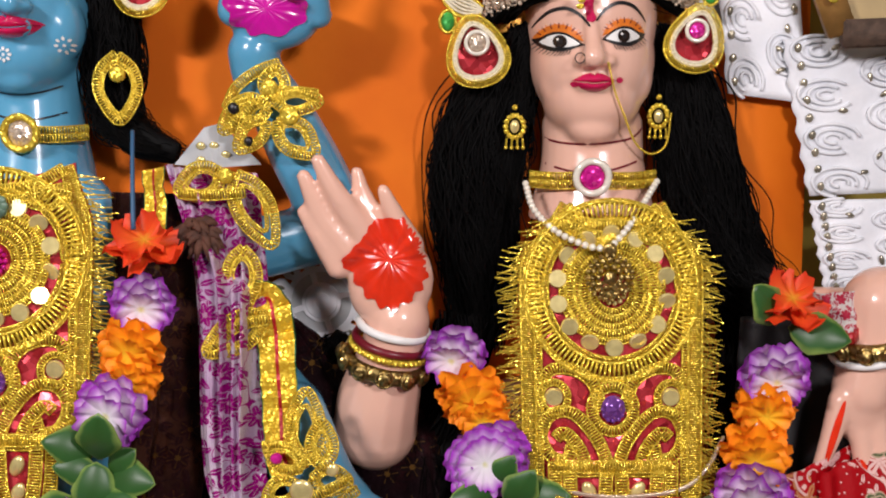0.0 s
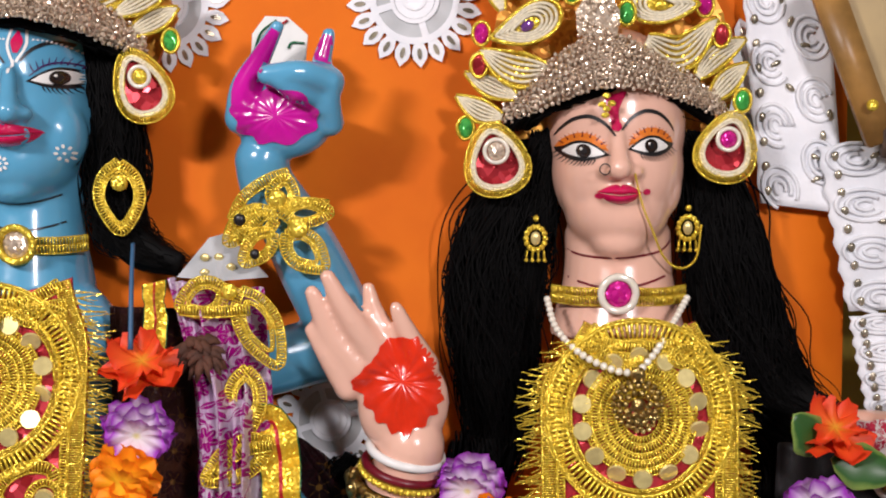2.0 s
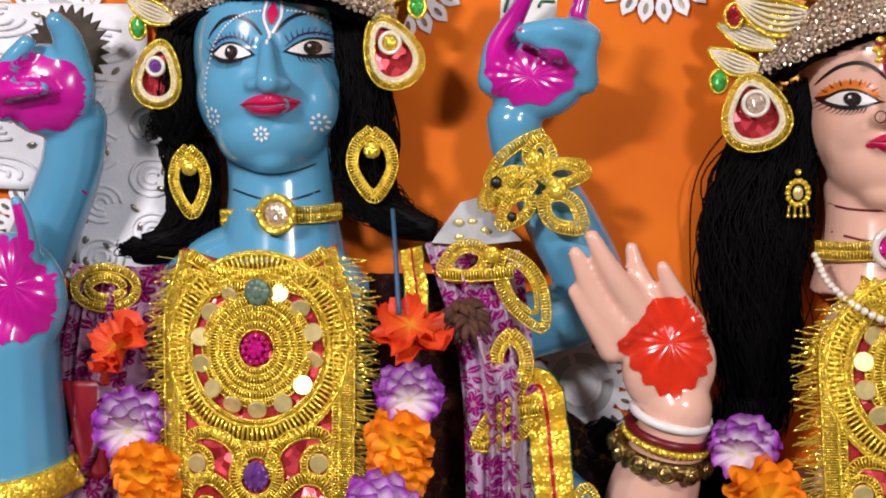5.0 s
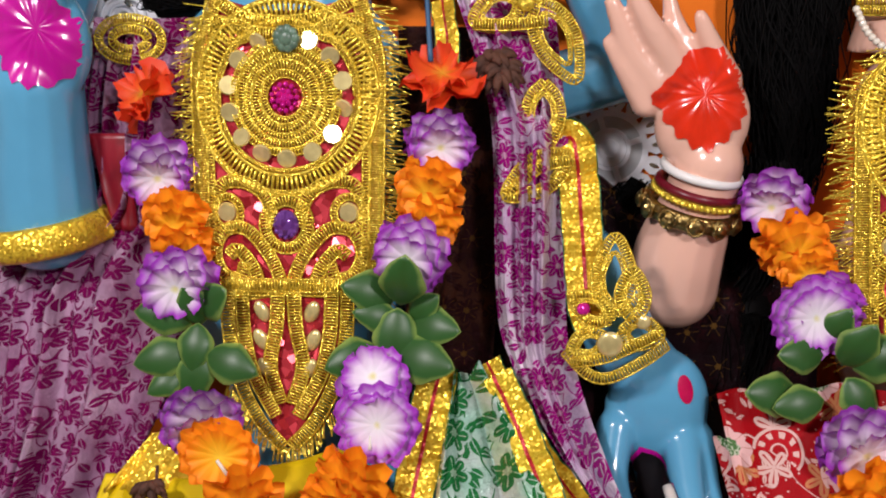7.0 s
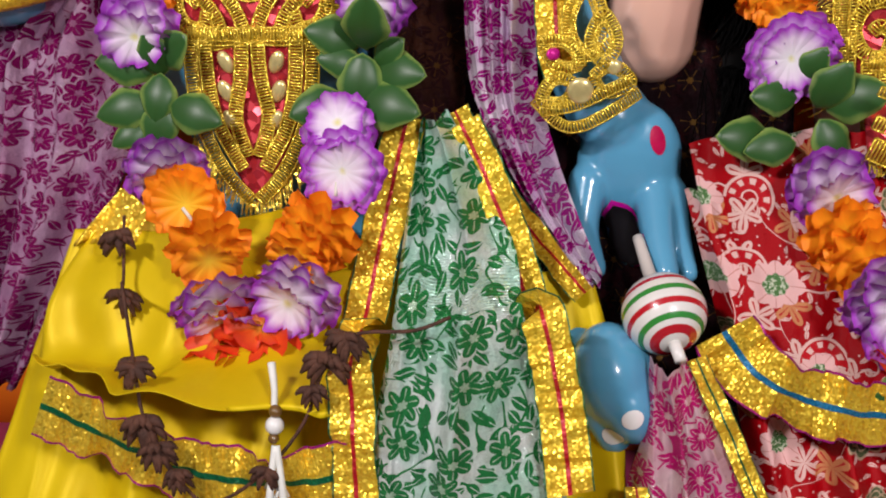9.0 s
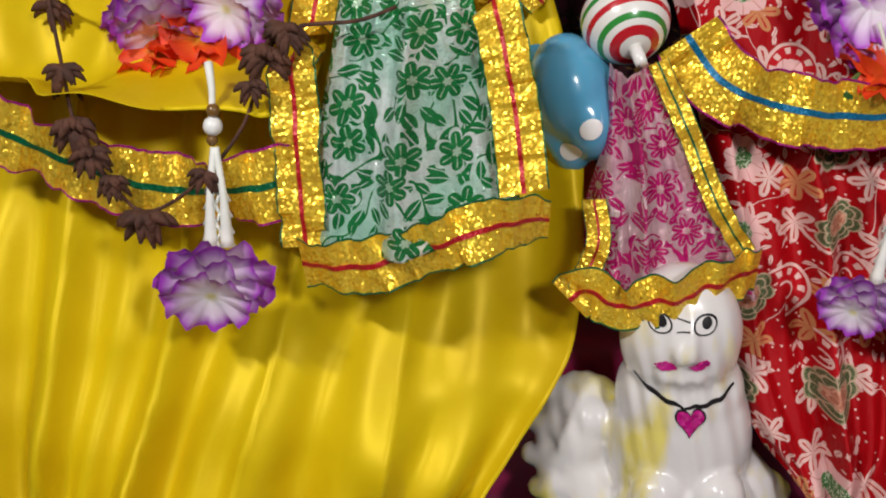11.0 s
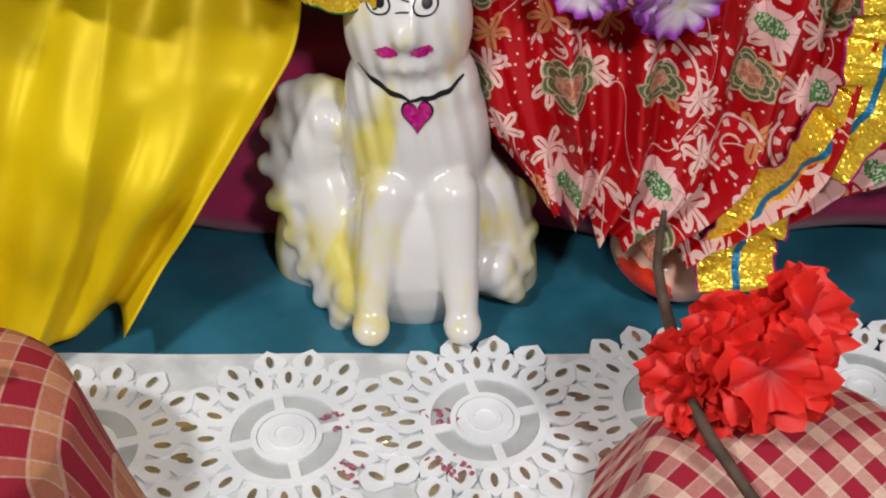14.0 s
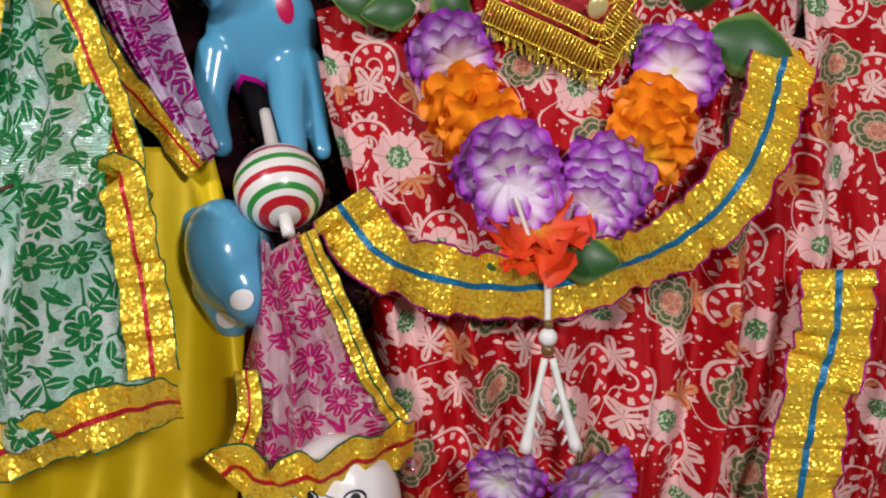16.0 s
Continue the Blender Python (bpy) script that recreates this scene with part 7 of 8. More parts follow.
for r, n, q in ((0.006, 1, 0.007), (0.011, 10, 0.0032), (0.017, 16, 0.0032), (0.0215, 22, 0.0026)):
    for k in range(n):
        a = 2 * math.pi * k / n
        blob(bm, (pc[0] + (r if n > 1 else 0) * math.cos(a), pc[1] - (0.004 if n == 1 else 0), pc[2] + (r if n > 1 else 0) * math.sin(a)), (q, 0.003, q), seg=8, rings=5)
blob(bm, (pc[0], pc[1] + 0.002, pc[2] + 0.026), (0.007, 0.003, 0.008), seg=10, rings=6)
part("pendant", bm, ANTIQUE, pearls, "round antique gold pendant")
chainob = thing("silver_chain", "silver chain across the breastplate's hem", "chain", at=(0.171, 1.000, 1.231))
beads(chainob, [(0.091, 1.045, 1.221), (0.119, 1.020, 1.212), (0.167, 1.005, 1.211), (0.230, 1.020, 1.212), (0.260, 1.035, 1.228), (0.279, 1.050, 1.254)], 0.0023, SILVERGOLD, 110)


def earring(c, rx, rz, label, seeds=0):
    ob = thing("earring", label, "earring", at=c)
    bm = bmesh.new()
    leaf_loop(bm, (c[0], c[1], c[2] + rz), (c[0], c[1], c[2] - rz), rx, 0.009)
    part("hoop", bm, GOLD, ob)
    bm = bmesh.new()
    leaf_loop(bm, (c[0], c[1], c[2] + rz * 0.8), (c[0], c[1], c[2] - rz * 0.8), rx * 0.8, 0.004)
    part("inner_hoop", bm, GOLD, ob)
    bm = bmesh.new()
    blob(bm, (c[0], c[1] - 0.002, c[2] + rz * 0.4), (0.0085, 0.004, 0.0085), seg=14, rings=8)
    part("boss", bm, GOLD, ob)
    return ob


earring((-0.333, 1.150, 1.595), 0.021, 0.034, "large leaf-shaped gold hoop earring")
earring((-0.521, 1.155, 1.583), 0.017, 0.034, "large leaf-shaped gold hoop earring")


def stud(c, label):
    ob = thing("earring", label, "earring", at=c)
    bm = bmesh.new()
    blob(bm, c, (0.005, 0.003, 0.007), seg=10, rings=8)
    part("stone", bm, MIRROR, ob)
    for k in range(14):
        a = 2 * math.pi * k / 14
        bm = blob(bmesh.new(), (c[0] + 0.0095 * math.cos(a), c[1], c[2] + 0.0115 * math.sin(a)), (0.003, 0.002, 0.003), seg=8, rings=5)
        part("petal", bm, GOLD, ob)
    for k in range(4):
        bm = tube(bmesh.new(), [(c[0] + (k - 1.5) * 0.0055, c[1], c[2] - 0.012), (c[0] + (k - 1.5) * 0.006, c[1], c[2] - 0.021)], 0.0011, seg=5, n=1)
        blob(bm, (c[0] + (k - 1.5) * 0.006, c[1], c[2] - 0.022), 0.0022, seg=6, rings=5)
        part("dangle", bm, GOLD, ob)
    blob_top = blob(bmesh.new(), (c[0], c[1], c[2] + 0.02), 0.0032, seg=8, rings=6)
    part("hook", blob_top, GOLD, ob)
    return ob


stud((0.075, 1.165, 1.554), "gold flower earring with dangling beads")
stud((0.227, 1.175, 1.564), "gold flower earring with dangling beads")
nose = thing("nose_chain", "fine gold chain from nose ring to ear", "chain", at=(0.189, 1.140, 1.552))
beads(nose, [(0.164, 1.115, 1.621), (0.172, 1.118, 1.592), (0.183, 1.125, 1.568), (0.198, 1.140, 1.539), (0.216, 1.150, 1.527), (0.233, 1.160, 1.536), (0.239, 1.170, 1.567)], 0.0013, GOLD, 70)
bm = bmesh.new()
tube(bm, ring((0.135, 1.108, 1.626), 0.005, 12), 0.0006, seg=5, n=2, closed=True)
part("nose_ring", bm, BLACK, nose)
bindi = thing("forehead_jewel", "small gold forehead jewel", "jewel", at=(0.137, 1.120, 1.683))
for q in ((0.136, 1.118, 1.694), (0.132, 1.118, 1.686), (0.141, 1.118, 1.687), (0.136, 1.116, 1.682), (0.135, 1.117, 1.676)):
    part("bead", blob(bmesh.new(), q, (0.004, 0.002, 0.003), seg=8, rings=6), GOLD, bindi)


def bangle(c, axis, r, t, m, label, flat=1.0, bosses=0):
    ob = thing("bangle", label, "bangle", "bangles on the wrist", at=c)
    ax = Vector(axis).normalized()
    u = ax.orthogonal().normalized()
    v = ax.cross(u)
    pts = [tuple(Vector(c) + (u * math.cos(a) + v * math.sin(a)) * r) for a in np.linspace(0, 2 * math.pi, 25)]
    bm = bmesh.new()
    tube(bm, pts, t, seg=8, n=2, closed=True, up=tuple(ax), flat=flat)
    part("hoop", bm, m, ob)
    for k in range(bosses):
        a = 2 * math.pi * k / bosses
        p = Vector(c) + (u * math.cos(a) + v * math.sin(a)) * (r + t * 0.6)
        q = 0.0032 if bosses > 16 else 0.0095
        bm = blob(bmesh.new(), p, (q, q * 0.8, q), seg=8, rings=6)
        b = part("boss", bm, m, ob)
        if bosses < 16:
            bm = bmesh.new()
            d = (p - Vector(c)).normalized()
            w = d.cross(ax)
            tube(bm, [tuple(p + d * 0.004 + (w * math.cos(x) + ax * math.sin(x)) * 0.0085) for x in np.linspace(0, 2 * math.pi, 13)], 0.0014, seg=5, n=1, closed=True)
            part("coil", bm, m, b)
    return ob


AX = (0.24, -0.10, 1.0)
bangle((-0.051, 1.105, 1.354), AX, 0.0355, 0.0045, WHITE, "white shell bangle on the wrist")
bangle((-0.054, 1.108, 1.338), AX, 0.0370, 0.0045, MAROON, "maroon bangle on the wrist")
bangle((-0.055, 1.108, 1.331), AX, 0.0390, 0.0030, GOLD, "beaded gold bangle on the wrist", bosses=44)
bangle((-0.061, 1.110, 1.315), AX, 0.0400, 0.0055, ANTIQUE, "antique gold bangle with round bosses", 1.6, 11)
bangle((0.430, 1.085, 1.332), (-0.2, -0.1, 1), 0.034, 0.004, WHITE, "white shell bangle on the wrist")
bangle((0.436, 1.088, 1.346), (-0.2, -0.1, 1), 0.037, 0.006, ANTIQUE, "antique gold bangle with round bosses", 1.6, 11)


def trim(name, label, loops, stones=(), bands=()):
    """Gold braid leaves sewn together."""
    ob = thing(name, label, "armlet", at=loops[0][0])
    for a, b, w in loops:
        bm = bmesh.new()
        leaf_loop(bm, a, b, w, 0.008)
        part("braid_leaf", bm, GOLD, ob)
        bm = bmesh.new()
        leaf_loop(bm, tuple(np.array(a) * 0.85 + np.array(b) * 0.15), tuple(np.array(a) * 0.2 + np.array(b) * 0.8), w * 0.6, 0.003)
        part("braid_leaf", bm, GOLD, ob)
    for p in bands:
        bm = bmesh.new()
        braid(bm, list(p), 0.010)
        part("band", bm, GOLD, ob)
    for c, m, r in stones:
        part("stone", blob(bmesh.new(), c, (r, 0.004, r), seg=12, rings=8), m, ob)
    return ob


trim("armlet", "gold braid leaf armlet on the raised blue arm",
     [((-0.174, 1.118, 1.576), (-0.214, 1.125, 1.573), 0.013), ((-0.166, 1.118, 1.563), (-0.129, 1.120, 1.530), 0.016), ((-0.171, 1.118, 1.587), (-0.166, 1.128, 1.616), 0.012), ((-0.168, 1.118, 1.582), (-0.124, 1.130, 1.583), 0.010), ((-0.177, 1.118, 1.565), (-0.208, 1.125, 1.534), 0.011), ((-0.190, 1.120, 1.587), (-0.225, 1.135, 1.552), 0.010)],
     [((-0.173, 1.117, 1.596), GOLD, 0.009), ((-0.154, 1.115, 1.569), GOLD, 0.010), ((-0.210, 1.120, 1.576), BLACK, 0.006), ((-0.196, 1.120, 1.543), BLACK, 0.005)],
     [[(-0.219, 1.130, 1.575), (-0.207, 1.125, 1.597), (-0.185, 1.125, 1.613), (-0.163, 1.130, 1.621)], [(-0.213, 1.125, 1.559), (-0.184, 1.117, 1.582), (-0.152, 1.120, 1.592), (-0.125, 1.135, 1.589)]])
trim("shoulder_trim", "gold braid leaf trim on the purple scarf",
     [((-0.216, 1.085, 1.515), (-0.262, 1.090, 1.497), 0.016), ((-0.203, 1.085, 1.515), (-0.168, 1.080, 1.444), 0.018), ((-0.197, 1.075, 1.443), (-0.198, 1.060, 1.382), 0.016), ((-0.174, 1.060, 1.379), (-0.231, 1.045, 1.344), 0.016)],
     [((-0.213, 1.080, 1.513), GOLD, 0.008)], [[(-0.261, 1.085, 1.495), (-0.229, 1.080, 1.494), (-0.193, 1.078, 1.497)], [(-0.231, 1.045, 1.344), (-0.200, 1.050, 1.369), (-0.169, 1.055, 1.375)]])
trim("cuff", "gold braid cuff of leaves above the blue hand",
     [((-0.134, 1.015, 1.243), (-0.132, 1.030, 1.311), 0.016), ((-0.126, 1.010, 1.229), (-0.091, 1.020, 1.221), 0.013), ((-0.141, 1.010, 1.224), (-0.171, 1.010, 1.207), 0.012), ((-0.136, 1.010, 1.239), (-0.169, 1.015, 1.259), 0.012), ((-0.116, 1.010, 1.240), (-0.117, 1.020, 1.283), 0.012)],
     [((-0.136, 1.005, 1.217), MIRROR, 0.012), ((-0.160, 1.008, 1.249), PINKGEM, 0.006), ((-0.107, 1.010, 1.237), MIRROR, 0.007)],
     [[(-0.176, 1.012, 1.207), (-0.155, 1.010, 1.186), (-0.135, 1.008, 1.184), (-0.105, 1.015, 1.198), (-0.082, 1.030, 1.210)], [(-0.174, 1.015, 1.259), (-0.151, 1.012, 1.259), (-0.131, 1.010, 1.247), (-0.107, 1.015, 1.259)], [(-0.171, 1.010, 1.197), (-0.140, 1.006, 1.204), (-0.111, 1.008, 1.217), (-0.088, 1.020, 1.225)]])


# ---------------------------------------------------------------- garlands
def flower_mesh(name, m, r, layers, petals, cup, ruffle, seed, space=0.26, taper=0.25, deep=0.10):
    """Layered frilled cloth petals; faces along +z."""
    rng = random.Random(seed)
    bm = bmesh.new()
    uv = bm.loops.layers.uv.verify()
    for L in range(layers):
        g = L / max(1, layers - 1)
        k = 1 - taper * g * g
        ph = rng.uniform(0, 6)
        n, m_ = petals * 6, 7
        dx, dy = r * 0.06 * rng.uniform(-1, 1), r * 0.06 * rng.uniform(-1, 1)
        G = []
        for i in range(n):
            a = 2 * math.pi * i / n
            notch = abs(math.sin(petals * a / 2 + ph)) ** 0.6
            row = []
            for j in range(m_ + 1):
                f = j / m_
                rr = r * k * f * (1 - deep + deep * notch) * (1 + 0.035 * math.sin(17 * a + ph) * f + 0.03 * math.sin(5 * a + 2 * ph))
                z = cup * r * (f ** 1.5) + space * r * L + ruffle * r * f ** 2.5 * (math.sin(petals * a + ph) + 0.5 * math.sin(petals * 2.3 * a + 2 * ph) + 0.7 * math.sin(2 * a + 3 * ph)) + 0.012 * r * rng.uniform(-1, 1) * f
                row.append(bm.verts.new((rr * math.cos(a) + dx * f, rr * math.sin(a) + dy * f, z)))
            G.append(row)
        for i in range(n):
            for j in range(m_):
                q = [(i, j), ((i + 1) % n, j), ((i + 1) % n, j + 1), (i, j + 1)]
                f = bm.faces.new([G[a][b] for a, b in q])
                for l, (a, b) in zip(f.loops, q):
                    l[uv].uv = (b / m_, a / n)
    me = bpy.data.meshes.new(name)
    bm.to_mesh(me)
    bm.free()
    me.materials.append(m)
    me.polygons.foreach_set("use_smooth", [True] * len(me.polygons))
    return me


PUR = [flower_mesh("violet_flower", PURPLE_PETAL, 0.033, 4, 9, 0.26, 0.10, s, 0.24, 0.25, 0.16) for s in (1, 2, 3)]
PURO = flower_mesh("violet_open_flower", PURPLE_PETAL, 0.035, 3, 13, 0.16, 0.04, 4, 0.12)
ORA = [flower_mesh("orange_flower", ORANGE_PETAL, 0.033, 4, 8, 0.14, 0.10, s, 0.24, 0.3, 0.26) for s in (5, 6, 7)]
ORAO = flower_mesh("orange_open_flower", ORANGE_PETAL, 0.035, 3, 13, 0.16, 0.04, 8, 0.12)
LILY = flower_mesh("orange_red_flower", ORANGERED_PETAL, 0.039, 3, 6, 0.16, 0.20, 9, 0.14, 0.3, 0.50)
HIB = flower_mesh("red_flower", RED_PETAL, 0.036, 4, 6, 0.22, 0.20, 10, 0.16, 0.4, 0.30)


def leaf_mesh(seed, l=0.046, w=0.0165):
    bm = bmesh.new()
    uv = bm.loops.layers.uv.verify()
    N, K = 10, 6
    G = []
    for i in range(N + 1):
        t = i / N
        half = w * math.sin(math.pi * t ** 0.85) ** 0.85 * (1 + 0.06 * math.sin(14 * t + seed))
        G.append([bm.verts.new((l * t, half * (2 * j / K - 1), 0.006 * math.sin(math.pi * t) - 0.30 * half * (2 * j / K - 1) ** 2 + 0.10 * l * t * t * math.sin(seed))) for j in range(K + 1)])
    for i in range(N):
        for j in range(K):
            q = [(i, j), (i + 1, j), (i + 1, j + 1), (i, j + 1)]
            f = bm.faces.new([G[a][b] for a, b in q])
            for lp, (a, b) in zip(f.loops, q):
                lp[uv].uv = (abs(2 * b / K - 1) if 0 < a < N else 1, a / N)
    bmesh.ops.remove_doubles(bm, verts=bm.verts[:], dist=1e-5)
    r = bmesh.ops.extrude_face_region(bm, geom=bm.faces[:])
    bmesh.ops.translate(bm, vec=(0, 0, -0.0012), verts=[v for v in r["geom"] if isinstance(v, bmesh.types.BMVert)])
    bmesh.ops.recalc_face_normals(bm, faces=bm.faces[:])
    me = bpy.data.meshes.new("leaf")
    bm.to_mesh(me)
    bm.free()
    me.materials.append(LEAF)
    me.polygons.foreach_set("use_smooth", [True] * len(me.polygons))
    return me


LEAVES = [leaf_mesh(s) for s in (0.3, 1.4, 2.6)]


def put(parent, name, me, at, z_axis, spin=0.0, size=1.0, squash=1.0):
    ob = new(name, me)
    q = Vector(z_axis).to_track_quat("Z", "Y").to_matrix().to_4x4()
    ob.parent = parent
    ob.matrix_parent_inverse = Matrix.Translation(parent.location).inverted()
    ob.matrix_basis = Matrix.Translation(at) @ q @ Matrix.Rotation(spin, 4, "Z") @ Matrix.Diagonal((size, size, size * squash, 1))
    return ob


def put_leaf(parent, at, ang, size=1.0, tip=0.25, k=0):
    """A leaf facing the room; ang: the way its tip points, degrees from +x."""
    ob = new("leaf", LEAVES[k % 3])
    a = radians(ang)
    x = Vector((math.cos(a), -tip, math.sin(a))).normalized()
    z = (Vector((0.1, -1, 0.45)) - x * Vector((0.1, -1, 0.45)).dot(x)).normalized()
    y = z.cross(x)
    ob.parent = parent
    ob.matrix_parent_inverse = Matrix.Translation(parent.location).inverted()
    ob.matrix_basis = Matrix.Translation(at) @ Matrix((x, y, z)).transposed().to_4x4() @ Matrix.Diagonal((size, size, size, 1))
    return ob


def garland(label, flowers, leaves, string, at):
    g = thing("flower_garland", label, "garland", "garlands on the statues", at)
    for k, (kind, p, d, s) in enumerate(flowers):
        me = {"p": PUR[k % 3], "o": ORA[k % 3], "P": PURO, "O": ORAO, "l": LILY}[kind]
        put(g, {"p": "violet_flower", "P": "violet_flower", "o": "orange_flower", "O": "orange_flower", "l": "orange_red_flower"}[kind], me, p, (d[0], d[1], d[2] + (0.2 if kind in "poPO" else 0)), k * 1.7, s, 1.0)
    for k, (p, a, s) in enumerate(leaves):
        put_leaf(g, p, a, s, 0.2 + 0.15 * math.sin(k), k)
    for s in string:
        bm = tube(bmesh.new(), s, 0.0018, seg=6, n=6)
        part("string", bm, mat("garland_string", (0.7, 0.68, 0.6), 0.6), g)
    return g


garland("violet and orange cloth flower garland with green leaves", [
    ("l", (-0.563, 1.055, 1.433), (-0.5, -0.55, 0.6), 0.95), ("p", (-0.553, 1.040, 1.374), (0.2, -0.9, -0.5), 1.05), ("o", (-0.535, 1.020, 1.333), (0.2, -0.9, -0.5), 1.0), ("o", (-0.527, 1.015, 1.308), (0.2, -0.9, -0.6), 0.95), ("p", (-0.525, 0.995, 1.281), (0.1, -0.9, -0.4), 1.1),
    ("p", (-0.498, 0.945, 1.172), (0.2, -0.8, -0.6), 1.15), ("O", (-0.472, 0.915, 1.144), (0.1, -1, -0.2), 1.05), ("o", (-0.454, 0.900, 1.114), (0.3, -0.8, -0.5), 1.15), ("p", (-0.450, 0.895, 1.067), (0.25, -0.65, -0.7), 1.3),
    ("l", (-0.288, 1.050, 1.446), (0.2, -0.5, 0.9), 1.05), ("p", (-0.289, 1.045, 1.400), (0.1, -0.9, -0.5), 1.0), ("o", (-0.296, 1.030, 1.359), (0.0, -0.9, -0.5), 1.0), ("o", (-0.297, 1.025, 1.332), (-0.1, -0.9, -0.5), 0.95), ("p", (-0.307, 1.005, 1.304), (-0.2, -0.9, -0.3), 1.1),
    ("p", (-0.341, 0.965, 1.191), (0.0, -0.8, 0.4), 1.05), ("P", (-0.335, 0.935, 1.168), (-0.05, -1, -0.1), 1.12), ("o", (-0.353, 0.920, 1.121), (-0.3, -0.8, -0.4), 1.2), ("o", (-0.369, 0.905, 1.109), (-0.3, -0.8, -0.4), 1.0), ("p", (-0.367, 0.890, 1.078), (-0.3, -0.9, -0.4), 1.2),
    ("l", (-0.404, 0.875, 1.036), (0.0, -0.5, 0.8), 1.1), ("l", (-0.439, 0.872, 1.030), (-0.2, -0.5, 0.8), 1.0)],
    [((-0.509, 0.985, 1.247), 175, 1.25), ((-0.511, 0.985, 1.249), 35, 1.1), ((-0.506, 0.975, 1.242), -95, 1.0), ((-0.505, 0.980, 1.238), 100, 1.0), ((-0.515, 0.970, 1.217), -165, 1.15), ((-0.505, 0.965, 1.218), -100, 1.1), ((-0.497, 0.965, 1.216), -18, 1.15), ((-0.521, 0.965, 1.197), -150, 0.8),
     ((-0.319, 0.972, 1.262), 80, 1.25), ((-0.324, 0.990, 1.265), 165, 1.15), ((-0.323, 0.980, 1.247), 170, 0.9), ((-0.313, 0.980, 1.247), 40, 0.8), ((-0.322, 0.975, 1.259), -95, 1.25), ((-0.313, 0.980, 1.244), -5, 1.1), ((-0.338, 0.970, 1.221), -165, 1.15), ((-0.328, 0.970, 1.221), -10, 1.35), ((-0.423, 0.868, 1.028), -20, 1.2), ((-0.418, 0.868, 1.025), 190, 1.3)],
    [[(-0.341, 0.930, 1.170), (-0.342, 0.920, 1.148)], [(-0.474, 0.905, 1.141), (-0.464, 0.900, 1.130)], [(-0.376, 0.870, 1.070), (-0.382, 0.865, 1.051)]], (-0.414, 0.920, 1.130))
garland("violet and orange cloth flower garland with green leaves", [
    ("p", (0.014, 1.090, 1.336), (-0.2, -0.8, -0.5), 1.0), ("o", (0.026, 1.070, 1.298), (0.1, -0.9, -0.5), 1.1), ("o", (0.037, 1.060, 1.280), (0.1, -0.9, -0.5), 0.9), ("p", (0.044, 1.045, 1.247), (0.2, -0.9, -0.4), 1.2), ("P", (0.039, 1.010, 1.246), (0.1, -0.9, -0.2), 1.1),
    ("p", (0.074, 0.985, 1.144), (0.2, -0.9, -0.4), 1.2), ("o", (0.084, 0.955, 1.111), (0.2, -0.9, -0.4), 1.15), ("o", (0.100, 0.935, 1.097), (0.2, -0.9, -0.4), 1.15), ("p", (0.113, 0.905, 1.077), (0.2, -0.9, -0.3), 1.3), ("P", (0.128, 0.885, 1.055), (0.0, -1, -0.1), 1.1),
    ("p", (0.262, 0.970, 1.137), (-0.3, -0.9, -0.2), 1.2), ("o", (0.244, 0.945, 1.107), (-0.3, -0.9, -0.4), 1.1), ("o", (0.234, 0.920, 1.087), (-0.3, -0.9, -0.4), 1.1), ("p", (0.205, 0.905, 1.064), (-0.4, -0.9, -0.2), 1.2), ("P", (0.188, 0.885, 1.046), (-0.4, -0.9, -0.3), 1.0),
    ("l", (0.144, 0.872, 1.022), (0, -0.4, 0.9), 1.15), ("l", (0.339, 1.060, 1.388), (0.2, -0.6, 0.8), 1.0), ("p", (0.328, 1.060, 1.324), (-0.1, -0.9, -0.5), 1.1), ("o", (0.317, 1.050, 1.290), (-0.1, -0.9, -0.5), 1.0), ("o", (0.308, 1.040, 1.249), (-0.2, -0.9, -0.5), 1.1), ("p", (0.304, 1.030, 1.212), (-0.2, -0.9, -0.5), 1.2)],
    [((0.048, 1.005, 1.222), 60, 0.9), ((0.048, 1.000, 1.213), 175, 1.0), ((0.067, 1.000, 1.208), 15, 1.3), ((0.062, 0.995, 1.205), 60, 1.1), ((0.048, 0.985, 1.177), 190, 1.0), ((0.065, 0.985, 1.198), -60, 1.0), ((0.065, 1.030, 1.218), -10, 1.0), ((0.059, 1.030, 1.212), 160, 1.0),
     ((0.030, 1.000, 1.174), 170, 1.2), ((0.269, 0.990, 1.174), 70, 1.0), ((0.286, 0.985, 1.157), -15, 1.6), ((0.147, 0.862, 1.017), 195, 1.0), ((0.154, 0.862, 1.015), -5, 1.2), ((0.330, 1.055, 1.372), 130, 1.2), ((0.337, 1.050, 1.368), -10, 1.3)],
    [[(0.125, 0.868, 1.060), (0.138, 0.858, 1.026)], [(0.306, 1.030, 1.288), (0.306, 1.030, 1.265)]], (0.159, 0.920, 1.062))


